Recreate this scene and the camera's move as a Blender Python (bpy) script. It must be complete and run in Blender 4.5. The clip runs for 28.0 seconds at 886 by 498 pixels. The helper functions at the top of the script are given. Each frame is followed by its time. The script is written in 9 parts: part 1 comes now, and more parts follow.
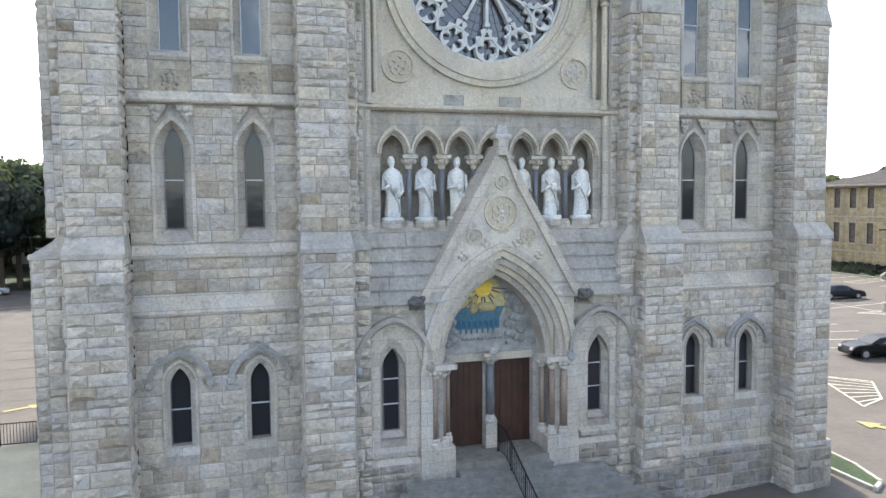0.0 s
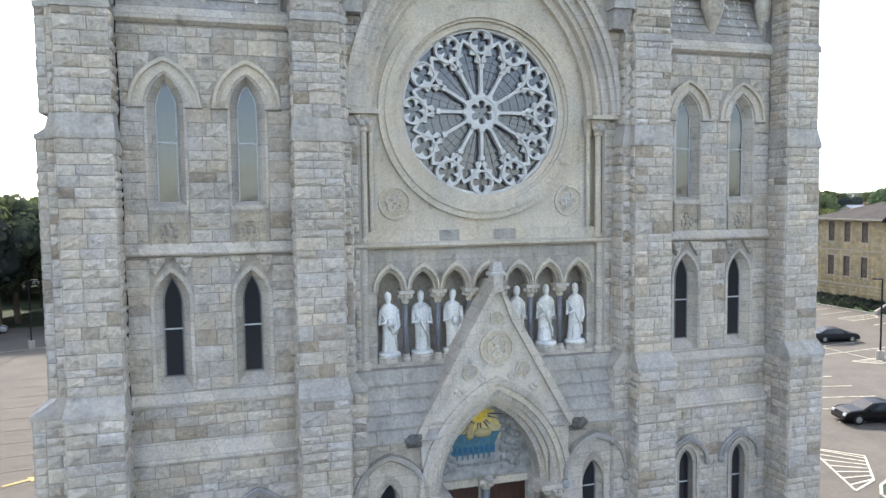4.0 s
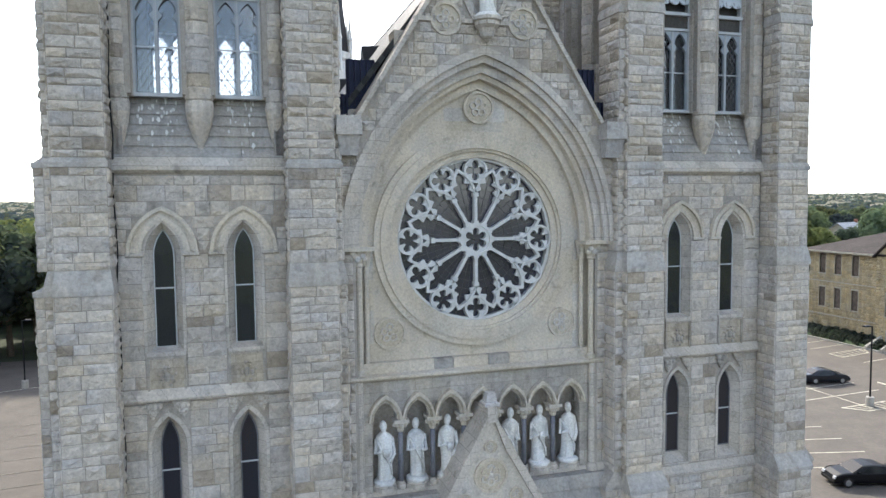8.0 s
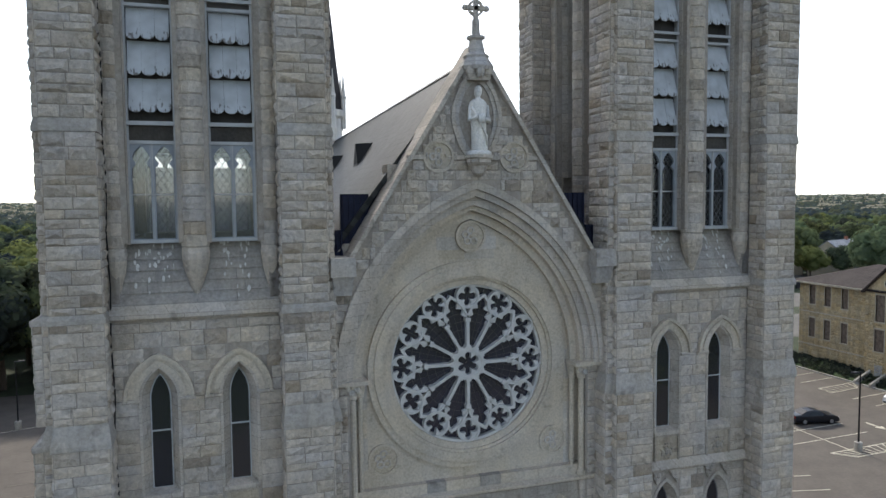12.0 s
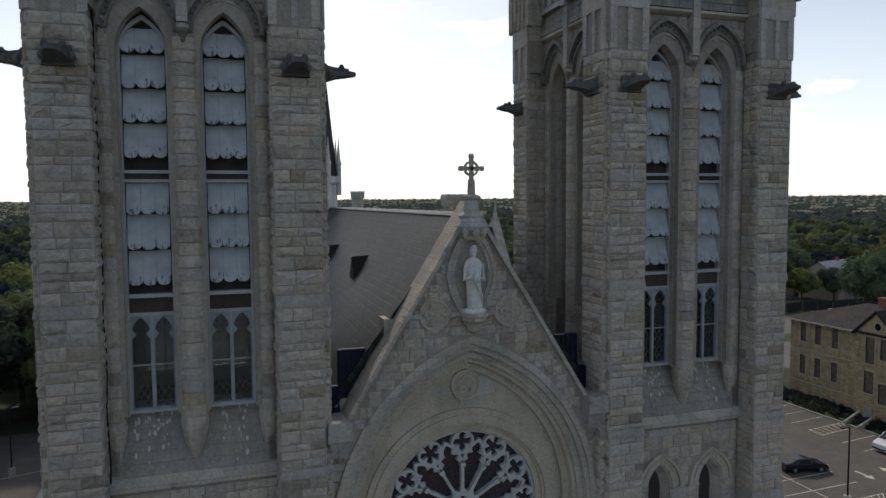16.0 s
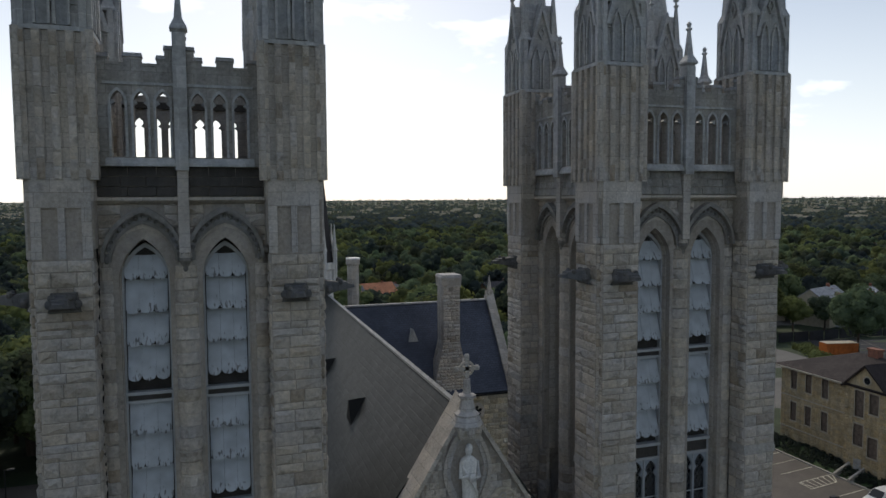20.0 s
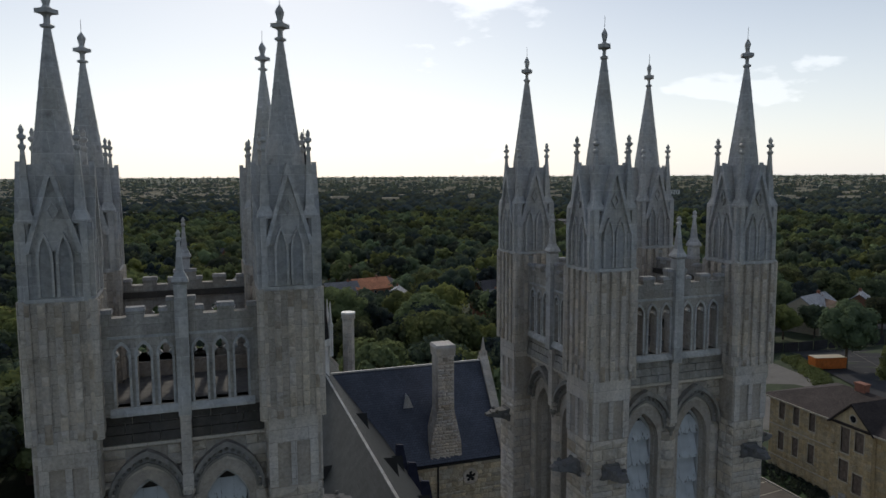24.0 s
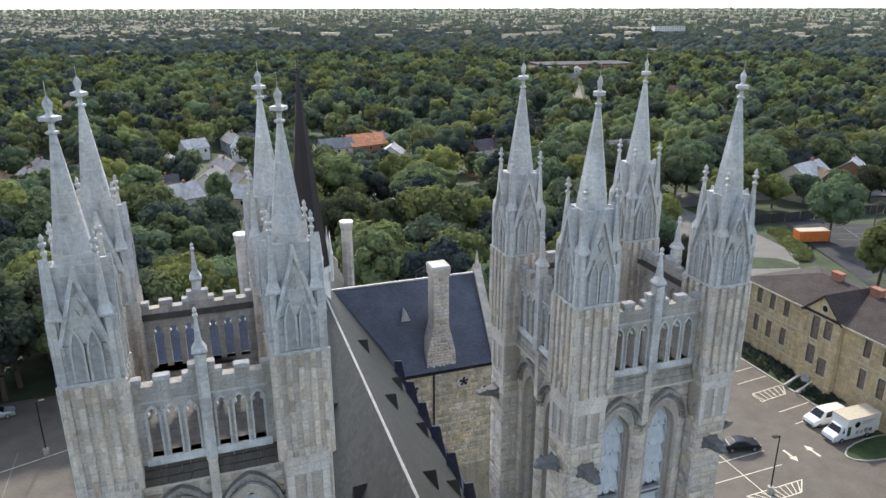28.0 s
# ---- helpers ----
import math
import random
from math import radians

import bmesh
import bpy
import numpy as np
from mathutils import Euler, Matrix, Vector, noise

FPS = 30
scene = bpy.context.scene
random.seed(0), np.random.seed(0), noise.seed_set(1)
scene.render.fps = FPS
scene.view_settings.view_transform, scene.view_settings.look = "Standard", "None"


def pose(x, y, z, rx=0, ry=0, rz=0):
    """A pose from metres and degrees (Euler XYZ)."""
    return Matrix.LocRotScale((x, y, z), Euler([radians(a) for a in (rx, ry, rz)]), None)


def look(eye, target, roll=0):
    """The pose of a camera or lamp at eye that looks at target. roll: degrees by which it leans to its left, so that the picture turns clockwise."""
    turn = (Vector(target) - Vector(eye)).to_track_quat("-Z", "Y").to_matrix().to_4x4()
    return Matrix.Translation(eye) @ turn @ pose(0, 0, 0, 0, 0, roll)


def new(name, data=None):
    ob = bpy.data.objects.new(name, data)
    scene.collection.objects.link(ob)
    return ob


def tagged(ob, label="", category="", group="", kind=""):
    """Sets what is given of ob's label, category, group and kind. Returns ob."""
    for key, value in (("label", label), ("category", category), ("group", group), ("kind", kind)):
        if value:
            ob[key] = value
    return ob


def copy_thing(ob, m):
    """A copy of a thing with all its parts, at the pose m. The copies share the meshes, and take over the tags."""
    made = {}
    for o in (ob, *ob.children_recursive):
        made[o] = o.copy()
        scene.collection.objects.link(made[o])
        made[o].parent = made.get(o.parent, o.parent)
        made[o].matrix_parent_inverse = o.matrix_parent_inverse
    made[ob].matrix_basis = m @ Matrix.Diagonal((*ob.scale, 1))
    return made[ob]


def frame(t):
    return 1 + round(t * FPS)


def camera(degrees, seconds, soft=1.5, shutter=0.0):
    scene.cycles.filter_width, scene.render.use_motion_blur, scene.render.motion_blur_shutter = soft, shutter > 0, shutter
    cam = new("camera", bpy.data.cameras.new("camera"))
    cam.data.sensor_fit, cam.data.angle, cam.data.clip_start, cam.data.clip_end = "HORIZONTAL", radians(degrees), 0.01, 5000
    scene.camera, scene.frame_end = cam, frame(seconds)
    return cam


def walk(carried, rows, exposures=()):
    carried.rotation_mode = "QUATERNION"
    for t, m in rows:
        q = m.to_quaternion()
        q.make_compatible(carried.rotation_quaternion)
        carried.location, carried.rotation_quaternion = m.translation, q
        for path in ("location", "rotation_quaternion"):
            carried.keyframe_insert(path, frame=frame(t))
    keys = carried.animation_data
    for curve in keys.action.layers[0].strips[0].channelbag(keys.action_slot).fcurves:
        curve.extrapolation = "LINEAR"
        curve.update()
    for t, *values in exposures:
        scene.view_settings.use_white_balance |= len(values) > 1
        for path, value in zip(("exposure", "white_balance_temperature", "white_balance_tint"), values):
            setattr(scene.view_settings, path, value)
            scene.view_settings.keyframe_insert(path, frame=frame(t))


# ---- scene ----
cam = camera(64.2, 28.0)
METRES, EYE, TILT, LEAN, TURN = 42.0, 10.4, -3.9, 0.5, -16.2
ROWS = [
    (0.0, 0.0, 0.0, 0.0, 0.0, 0.0, -0.0),
    (0.5, -0.0011, -0.0015, 0.0148, 0.0, 0.03, 0.02),
    (1.0, -0.0012, -0.0018, 0.0291, -0.02, 0.04, 0.03),
    (1.5, -0.0008, -0.0023, 0.0425, -0.04, 0.06, 0.05),
    (2.0, -0.0003, -0.003, 0.056, -0.08, 0.07, 0.06),
    (2.5, 0.0003, -0.0036, 0.0698, -0.11, 0.11, 0.1),
    (3.0, 0.0011, -0.005, 0.0835, -0.15, 0.07, 0.08),
    (3.5, 0.001, -0.0072, 0.0958, -0.19, 0.08, 0.13),
    (5.5, 0.0016, -0.0102, 0.1488, -0.44, 0.05, 0.14),
    (6.0, 0.0019, -0.0103, 0.1637, -0.51, 0.04, 0.13),
    (6.5, 0.0019, -0.0108, 0.1776, -0.56, 0.02, 0.13),
    (7.0, 0.0013, -0.0124, 0.1915, -0.62, 0.01, 0.14),
    (7.5, 0.0009, -0.0143, 0.2029, -0.68, 0.05, 0.15),
    (8.0, 0.0003, -0.0153, 0.2146, -0.75, 0.04, 0.14),
    (8.5, -0.0001, -0.016, 0.2264, -0.81, 0.04, 0.13),
    (9.0, -0.0002, -0.0161, 0.2387, -0.88, 0.09, 0.18),
    (9.5, -0.0004, -0.0163, 0.2515, -0.95, 0.08, 0.16),
    (10.0, -0.0003, -0.0183, 0.2643, -1.02, 0.09, 0.18),
    (10.5, 0.0003, -0.0207, 0.2779, -1.08, 0.09, 0.18),
    (11.0, 0.0007, -0.0224, 0.292, -1.14, 0.06, 0.16),
    (11.5, 0.0011, -0.0241, 0.3062, -1.21, 0.07, 0.19),
    (13.5, 0.0008, -0.0289, 0.3672, -1.48, 0.02, 0.09),
    (14.0, 0.0004, -0.0305, 0.3831, -1.54, 0.04, 0.1),
    (14.5, -0.0001, -0.0319, 0.3993, -1.59, 0.04, 0.09),
    (15.0, -0.0004, -0.0333, 0.4151, -1.66, 0.03, 0.07),
    (15.5, -0.0008, -0.0344, 0.4305, -1.75, 0.02, 0.07),
    (16.0, -0.0006, -0.0349, 0.4485, -1.8, 0.0, 0.05),
    (16.5, -0.0009, -0.0349, 0.4672, -1.85, -0.0, 0.03),
    (17.0, -0.0015, -0.0351, 0.4849, -1.94, 0.02, 0.05),
    (17.5, -0.0023, -0.0371, 0.5024, -2.01, 0.01, 0.03),
    (18.0, -0.0031, -0.039, 0.5209, -2.07, 0.04, 0.04),
    (18.5, -0.003, -0.0414, 0.5427, -2.14, 0.02, 0.04),
    (19.0, -0.0034, -0.0443, 0.5652, -2.2, 0.03, 0.03),
    (19.5, -0.0035, -0.0472, 0.5887, -2.25, 0.02, 0.02),
    (20.0, -0.003, -0.0494, 0.6132, -2.3, 0.01, 0.01),
    (20.5, -0.003, -0.0512, 0.6385, -2.37, 0.02, 0.02),
    (21.0, -0.003, -0.0525, 0.6646, -2.44, 0.02, 0.02),
    (21.5, -0.0033, -0.0537, 0.6908, -2.49, 0.01, -0.0),
    (22.0, -0.0038, -0.0552, 0.7167, -2.55, 0.0, -0.01),
    (22.5, -0.0043, -0.0567, 0.742, -2.61, 0.0, -0.01),
    (24.5, -0.0044, -0.0639, 0.8341, -2.83, -3.14, -0.07),
    (25.0, -0.0046, -0.0652, 0.8579, -2.88, -4.39, -0.07),
    (25.5, -0.005, -0.0663, 0.881, -2.94, -5.7, -0.08),
    (26.0, -0.0051, -0.0677, 0.9038, -2.98, -7.34, -0.11),
    (26.5, -0.005, -0.0691, 0.9261, -3.03, -9.07, -0.12),
    (27.0, -0.005, -0.0706, 0.9489, -3.07, -10.94, -0.14),
    (27.5, -0.0053, -0.0724, 0.9726, -3.11, -12.99, -0.17),
    (28.0, -0.0059, -0.0743, 0.9963, -3.14, -15.03, -0.2),
]
walk(cam, [(t, pose(-8.5, -23.0, EYE, TILT, LEAN, TURN) @ pose(METRES * x, METRES * y, METRES * z, 90 + pitch, roll, yaw)) for t, x, y, z, yaw, pitch, roll in ROWS],
     [(0.0, 1.30), (3.5, 1.28), (6.0, 1.14), (8.0, 1.0), (9.0, 0.90), (10.0, 0.75), (11.5, 0.35), (13.5, -0.48), (15.0, -0.84), (17.0, -0.95), (20.0, -1.0), (22.5, -1.16), (24.5, -1.18), (25.0, -1.13), (26.0, -0.88), (27.0, -0.40), (28.0, 0.75)])

# ---------------------------------------------------------------- world, sun, light
SUN_AZ, SUN_EL = 7.0, 36.0          # degrees: from straight behind the church towards its right; height
world = bpy.data.worlds.new("sky")
scene.world = world
world.use_nodes = True
wn, wl = world.node_tree.nodes, world.node_tree.links
wn.clear()
w_out, w_bg = wn.new("ShaderNodeOutputWorld"), wn.new("ShaderNodeBackground")
w_sky = wn.new("ShaderNodeTexSky")
w_sky.sky_type, w_sky.sun_disc = "NISHITA", False
w_sky.sun_elevation, w_sky.sun_rotation = radians(SUN_EL), radians(SUN_AZ)
w_sky.altitude, w_sky.air_density, w_sky.dust_density, w_sky.ozone_density = 300, 1.0, 1.2, 1.2
# thin bright cloud over the blue, thicker towards the horizon
w_tc, w_map = wn.new("ShaderNodeTexCoord"), wn.new("ShaderNodeMapping")
w_map.inputs["Scale"].default_value = (1.0, 1.0, 2.6)
w_noise = wn.new("ShaderNodeTexNoise")
w_noise.inputs["Scale"].default_value, w_noise.inputs["Detail"].default_value, w_noise.inputs["Roughness"].default_value = 5.2, 9.0, 0.52
w_ramp = wn.new("ShaderNodeValToRGB")
w_ramp.color_ramp.elements[0].position, w_ramp.color_ramp.elements[1].position = 0.54, 0.64
w_sep = wn.new("ShaderNodeSeparateXYZ")
w_low = wn.new("ShaderNodeMapRange")
w_low.inputs["From Min"].default_value, w_low.inputs["From Max"].default_value = 0.0, 0.36
w_low.inputs["To Min"].default_value, w_low.inputs["To Max"].default_value = 0.97, 0.12
w_max = wn.new("ShaderNodeMath"); w_max.operation = "MAXIMUM"
w_mix = wn.new("ShaderNodeMix"); w_mix.data_type = "RGBA"
w_cloud = wn.new("ShaderNodeVectorMath"); w_cloud.operation = "MULTIPLY_ADD"     # cloud glows with the sky behind it
w_cloud.inputs[1].default_value, w_cloud.inputs[2].default_value = (0.62, 0.62, 0.62), (12.2, 12.4, 12.7)
w_gain = wn.new("ShaderNodeVectorMath"); w_gain.operation = "MULTIPLY"     # clear summer air
w_gain.inputs[1].default_value = (1.25, 1.25, 1.25)
wl.new(w_sky.outputs[0], w_gain.inputs[0])
wl.new(w_sky.outputs[0], w_cloud.inputs[0]); wl.new(w_cloud.outputs[0], w_mix.inputs["B"])
wl.new(w_tc.outputs["Generated"], w_map.inputs["Vector"]); wl.new(w_map.outputs[0], w_noise.inputs["Vector"])
wl.new(w_noise.outputs["Fac"], w_ramp.inputs[0]); wl.new(w_tc.outputs["Generated"], w_sep.inputs[0])
w_side = wn.new("ShaderNodeMapRange")
w_side.inputs["From Min"].default_value, w_side.inputs["From Max"].default_value = -0.55, 0.35
w_side.inputs["To Min"].default_value, w_side.inputs["To Max"].default_value = 0.22, 1.0
w_thick = wn.new("ShaderNodeMath"); w_thick.operation = "MULTIPLY"
wl.new(w_sep.outputs["Y"], w_side.inputs["Value"]); wl.new(w_side.outputs[0], w_thick.inputs[1]); wl.new(w_low.outputs[0], w_thick.inputs[0])
wl.new(w_sep.outputs["Z"], w_low.inputs["Value"]); wl.new(w_ramp.outputs[0], w_max.inputs[0]); wl.new(w_thick.outputs[0], w_max.inputs[1])
wl.new(w_max.outputs[0], w_mix.inputs["Factor"]); wl.new(w_gain.outputs[0], w_mix.inputs["A"]); wl.new(w_mix.outputs["Result"], w_bg.inputs["Color"])
w_bg.inputs["Strength"].default_value = 0.13
wl.new(w_bg.outputs[0], w_out.inputs[0])
sun = new("sun", bpy.data.lights.new("sun", "SUN"))
sun.data.energy, sun.data.angle, sun.data.color = 3.4, radians(3.0), (1.0, 0.93, 0.82)
_sd = Vector((math.sin(radians(SUN_AZ)) * math.cos(radians(SUN_EL)), math.cos(radians(SUN_AZ)) * math.cos(radians(SUN_EL)), math.sin(radians(SUN_EL))))
sun.matrix_world = look(_sd * 300, (0, 0, 0))


# ---------------------------------------------------------------- materials
def nodes_of(name):
    m = bpy.data.materials.new(name)
    m.use_nodes = True
    return m, m.node_tree.nodes, m.node_tree.links, m.node_tree.nodes["Principled BSDF"]


def stone(name, base, spread=0.25, tint=0.5, rough=0.9, pick="island", relief=0.5, grain=9.0, streak=0.16, joint=None, odd=0.0):
    """Weathered stone: a shade for each piece, blotches, dark runs and a pitted face; joint: (course height, length, darkness); odd: the share of darker, browner stones."""
    m, n, l, b = nodes_of(name)
    geo = n.new("ShaderNodeNewGeometry")
    rnd = geo.outputs["Random Per Island"]
    if pick == "object":
        rnd = n.new("ShaderNodeObjectInfo").outputs["Random"]
    big, fine, run = n.new("ShaderNodeTexNoise"), n.new("ShaderNodeTexNoise"), n.new("ShaderNodeTexNoise")
    big.inputs["Scale"].default_value, big.inputs["Detail"].default_value = 0.55, 5
    fine.inputs["Scale"].default_value, fine.inputs["Detail"].default_value, fine.inputs["Roughness"].default_value = grain, 8, 0.7
    mp = n.new("ShaderNodeMapping"); mp.inputs["Scale"].default_value = (2.6, 2.6, 0.22)
    run.inputs["Scale"].default_value, run.inputs["Detail"].default_value = 1.0, 6
    for t in (big, fine):
        l.new(geo.outputs["Position"], t.inputs["Vector"])
    l.new(geo.outputs["Position"], mp.inputs["Vector"]); l.new(mp.outputs[0], run.inputs["Vector"])
    # shade of the piece
    sh = n.new("ShaderNodeMapRange"); sh.inputs["To Min"].default_value, sh.inputs["To Max"].default_value = 1 - spread, 1 + spread * 0.7
    l.new(rnd, sh.inputs["Value"])
    hue = n.new("ShaderNodeMath"); hue.operation = "FRACT"
    mul = n.new("ShaderNodeMath"); mul.operation = "MULTIPLY"; mul.inputs[1].default_value = 7.31
    l.new(rnd, mul.inputs[0]); l.new(mul.outputs[0], hue.inputs[0])
    two = n.new("ShaderNodeMix"); two.data_type = "RGBA"
    r, g, bl = base
    two.inputs["A"].default_value = (r * (1 + .10 * tint), g, bl * (1 - .22 * tint), 1)
    two.inputs["B"].default_value = (r * (1 - .06 * tint), g, bl * (1 + .10 * tint), 1)
    l.new(hue.outputs[0], two.inputs["Factor"])
    acc = two.outputs["Result"]

    def times(col, fac):
        x = n.new("ShaderNodeVectorMath"); x.operation = "SCALE"
        l.new(col, x.inputs[0]); l.new(fac, x.inputs["Scale"])
        return x.outputs[0]
    acc = times(acc, sh.outputs[0])
    if odd:
        m2, f2, o2 = n.new("ShaderNodeMath"), n.new("ShaderNodeMath"), n.new("ShaderNodeMapRange")
        m2.operation, m2.inputs[1].default_value, f2.operation = "MULTIPLY", 23.7, "FRACT"
        l.new(rnd, m2.inputs[0]); l.new(m2.outputs[0], f2.inputs[0]); l.new(f2.outputs[0], o2.inputs["Value"])
        for key, v in (("From Min", 1 - odd), ("From Max", 1 - odd + 0.05), ("To Min", 0.0), ("To Max", 1.0)):
            o2.inputs[key].default_value = v
        ob_ = n.new("ShaderNodeMix"); ob_.data_type = "RGBA"
        ob_.inputs["A"].default_value, ob_.inputs["B"].default_value = (1, 1, 1, 1), (0.73, 0.69, 0.64, 1)
        om = n.new("ShaderNodeVectorMath"); om.operation = "MULTIPLY"
        l.new(o2.outputs[0], ob_.inputs["Factor"]); l.new(acc, om.inputs[0]); l.new(ob_.outputs["Result"], om.inputs[1])
        acc = om.outputs[0]
    # fine tone follows the bump, widened to stand in for its weak shading
    for tex, lo, hi, a, c in ((big, 0.3, 0.7, 0.87, 1.09), (fine, 0.3, 0.7, 0.74, 1.20), (run, 0.42, 0.62, 1.0, 1.0 - streak)):
        mr = n.new("ShaderNodeMapRange")
        for key, v in (("From Min", lo), ("From Max", hi), ("To Min", a), ("To Max", c)):
            mr.inputs[key].default_value = v
        l.new(tex.outputs["Fac"], mr.inputs["Value"])
        acc = times(acc, mr.outputs[0])
    # warm and cool drifts over many stones, and dark pits
    drift, pits = n.new("ShaderNodeTexNoise"), n.new("ShaderNodeTexNoise")
    drift.inputs["Scale"].default_value, drift.inputs["Detail"].default_value = 0.85, 4
    pits.inputs["Scale"].default_value, pits.inputs["Detail"].default_value = 2.3, 7
    dm = n.new("ShaderNodeMix"); dm.data_type = "RGBA"
    dm.inputs["A"].default_value, dm.inputs["B"].default_value = (1 + .025, 1.0, 1 - .05, 1), (1 - .01, 1.0, 1 + .02, 1)
    dr, pr = n.new("ShaderNodeMapRange"), n.new("ShaderNodeMapRange")
    for mr_, lo, hi, a, c in ((dr, 0.38, 0.62, 0.0, 1.0), (pr, 0.60, 0.72, 1.0, 0.70)):
        for key, v in (("From Min", lo), ("From Max", hi), ("To Min", a), ("To Max", c)):
            mr_.inputs[key].default_value = v
    for t, mr_ in ((drift, dr), (pits, pr)):
        l.new(geo.outputs["Position"], t.inputs["Vector"]); l.new(t.outputs["Fac"], mr_.inputs["Value"])
    l.new(dr.outputs[0], dm.inputs["Factor"])
    tn = n.new("ShaderNodeVectorMath"); tn.operation = "MULTIPLY"
    l.new(acc, tn.inputs[0]); l.new(dm.outputs["Result"], tn.inputs[1])
    acc = times(tn.outputs[0], pr.outputs[0])
    if joint:
        sp_, ad, cb, br = n.new("ShaderNodeSeparateXYZ"), n.new("ShaderNodeMath"), n.new("ShaderNodeCombineXYZ"), n.new("ShaderNodeTexBrick")
        l.new(geo.outputs["Position"], sp_.inputs[0]); l.new(sp_.outputs["X"], ad.inputs[0]); l.new(sp_.outputs["Y"], ad.inputs[1])
        l.new(ad.outputs[0], cb.inputs["X"]); l.new(sp_.outputs["Z"], cb.inputs["Y"]); l.new(cb.outputs[0], br.inputs["Vector"])
        br.inputs["Scale"].default_value, br.inputs["Row Height"].default_value, br.inputs["Brick Width"].default_value = 1.0, joint[0], joint[1]
        br.inputs["Mortar Size"].default_value, br.inputs["Mortar Smooth"].default_value, br.inputs["Bias"].default_value = 0.010, 0.5, 0.0
        br.inputs["Color1"].default_value, br.inputs["Color2"].default_value = (0.86, 0.86, 0.86, 1), (1.08, 1.08, 1.08, 1)
        br.inputs["Mortar"].default_value = (joint[2], joint[2], joint[2], 1)
        jm = n.new("ShaderNodeVectorMath"); jm.operation = "MULTIPLY"
        l.new(acc, jm.inputs[0]); l.new(br.outputs["Color"], jm.inputs[1])
        acc = jm.outputs[0]
    l.new(acc, b.inputs["Base Color"])
    b.inputs["Roughness"].default_value = rough
    b.inputs["Specular IOR Level"].default_value = 0.25
    bump = n.new("ShaderNodeBump"); bump.inputs["Strength"].default_value, bump.inputs["Distance"].default_value = relief, 0.10
    hsum = n.new("ShaderNodeMath"); hsum.operation = "MULTIPLY_ADD"; hsum.inputs[1].default_value = 1.3
    l.new(pits.outputs["Fac"], hsum.inputs[0]); l.new(fine.outputs["Fac"], hsum.inputs[2])
    l.new(hsum.outputs[0], bump.inputs["Height"]); l.new(bump.outputs[0], b.inputs["Normal"])
    return m


def plain(name, col, rough=0.6, metal=0.0, vary=0.15, scale=3.0, bump=0.0, spec=0.5, coat=0.0):
    """A painted, metal, earth or cloth surface with two scales of wear."""
    m, n, l, b = nodes_of(name)
    geo = n.new("ShaderNodeNewGeometry")
    t1, t2 = n.new("ShaderNodeTexNoise"), n.new("ShaderNodeTexNoise")
    t1.inputs["Scale"].default_value, t2.inputs["Scale"].default_value = scale, scale * 9
    t1.inputs["Detail"].default_value, t2.inputs["Detail"].default_value = 6, 4
    acc = None
    for t, k in ((t1, vary), (t2, vary * 0.6)):
        l.new(geo.outputs["Position"], t.inputs["Vector"])
        mr = n.new("ShaderNodeMapRange")
        for key, v in (("From Min", 0.3), ("From Max", 0.7), ("To Min", 1 - k), ("To Max", 1 + k)):
            mr.inputs[key].default_value = v
        l.new(t.outputs["Fac"], mr.inputs["Value"])
        x = n.new("ShaderNodeVectorMath"); x.operation = "SCALE"
        if acc is None:
            x.inputs[0].default_value = col
        else:
            l.new(acc, x.inputs[0])
        l.new(mr.outputs[0], x.inputs["Scale"])
        acc = x.outputs[0]
    l.new(acc, b.inputs["Base Color"])
    b.inputs["Roughness"].default_value, b.inputs["Metallic"].default_value = rough, metal
    b.inputs["Specular IOR Level"].default_value = spec
    b.inputs["Coat Weight"].default_value = coat
    if bump:
        bp = n.new("ShaderNodeBump"); bp.inputs["Strength"].default_value, bp.inputs["Distance"].default_value = bump, 0.05
        l.new(t2.outputs["Fac"], bp.inputs["Height"]); l.new(bp.outputs[0], b.inputs["Normal"])
    return m


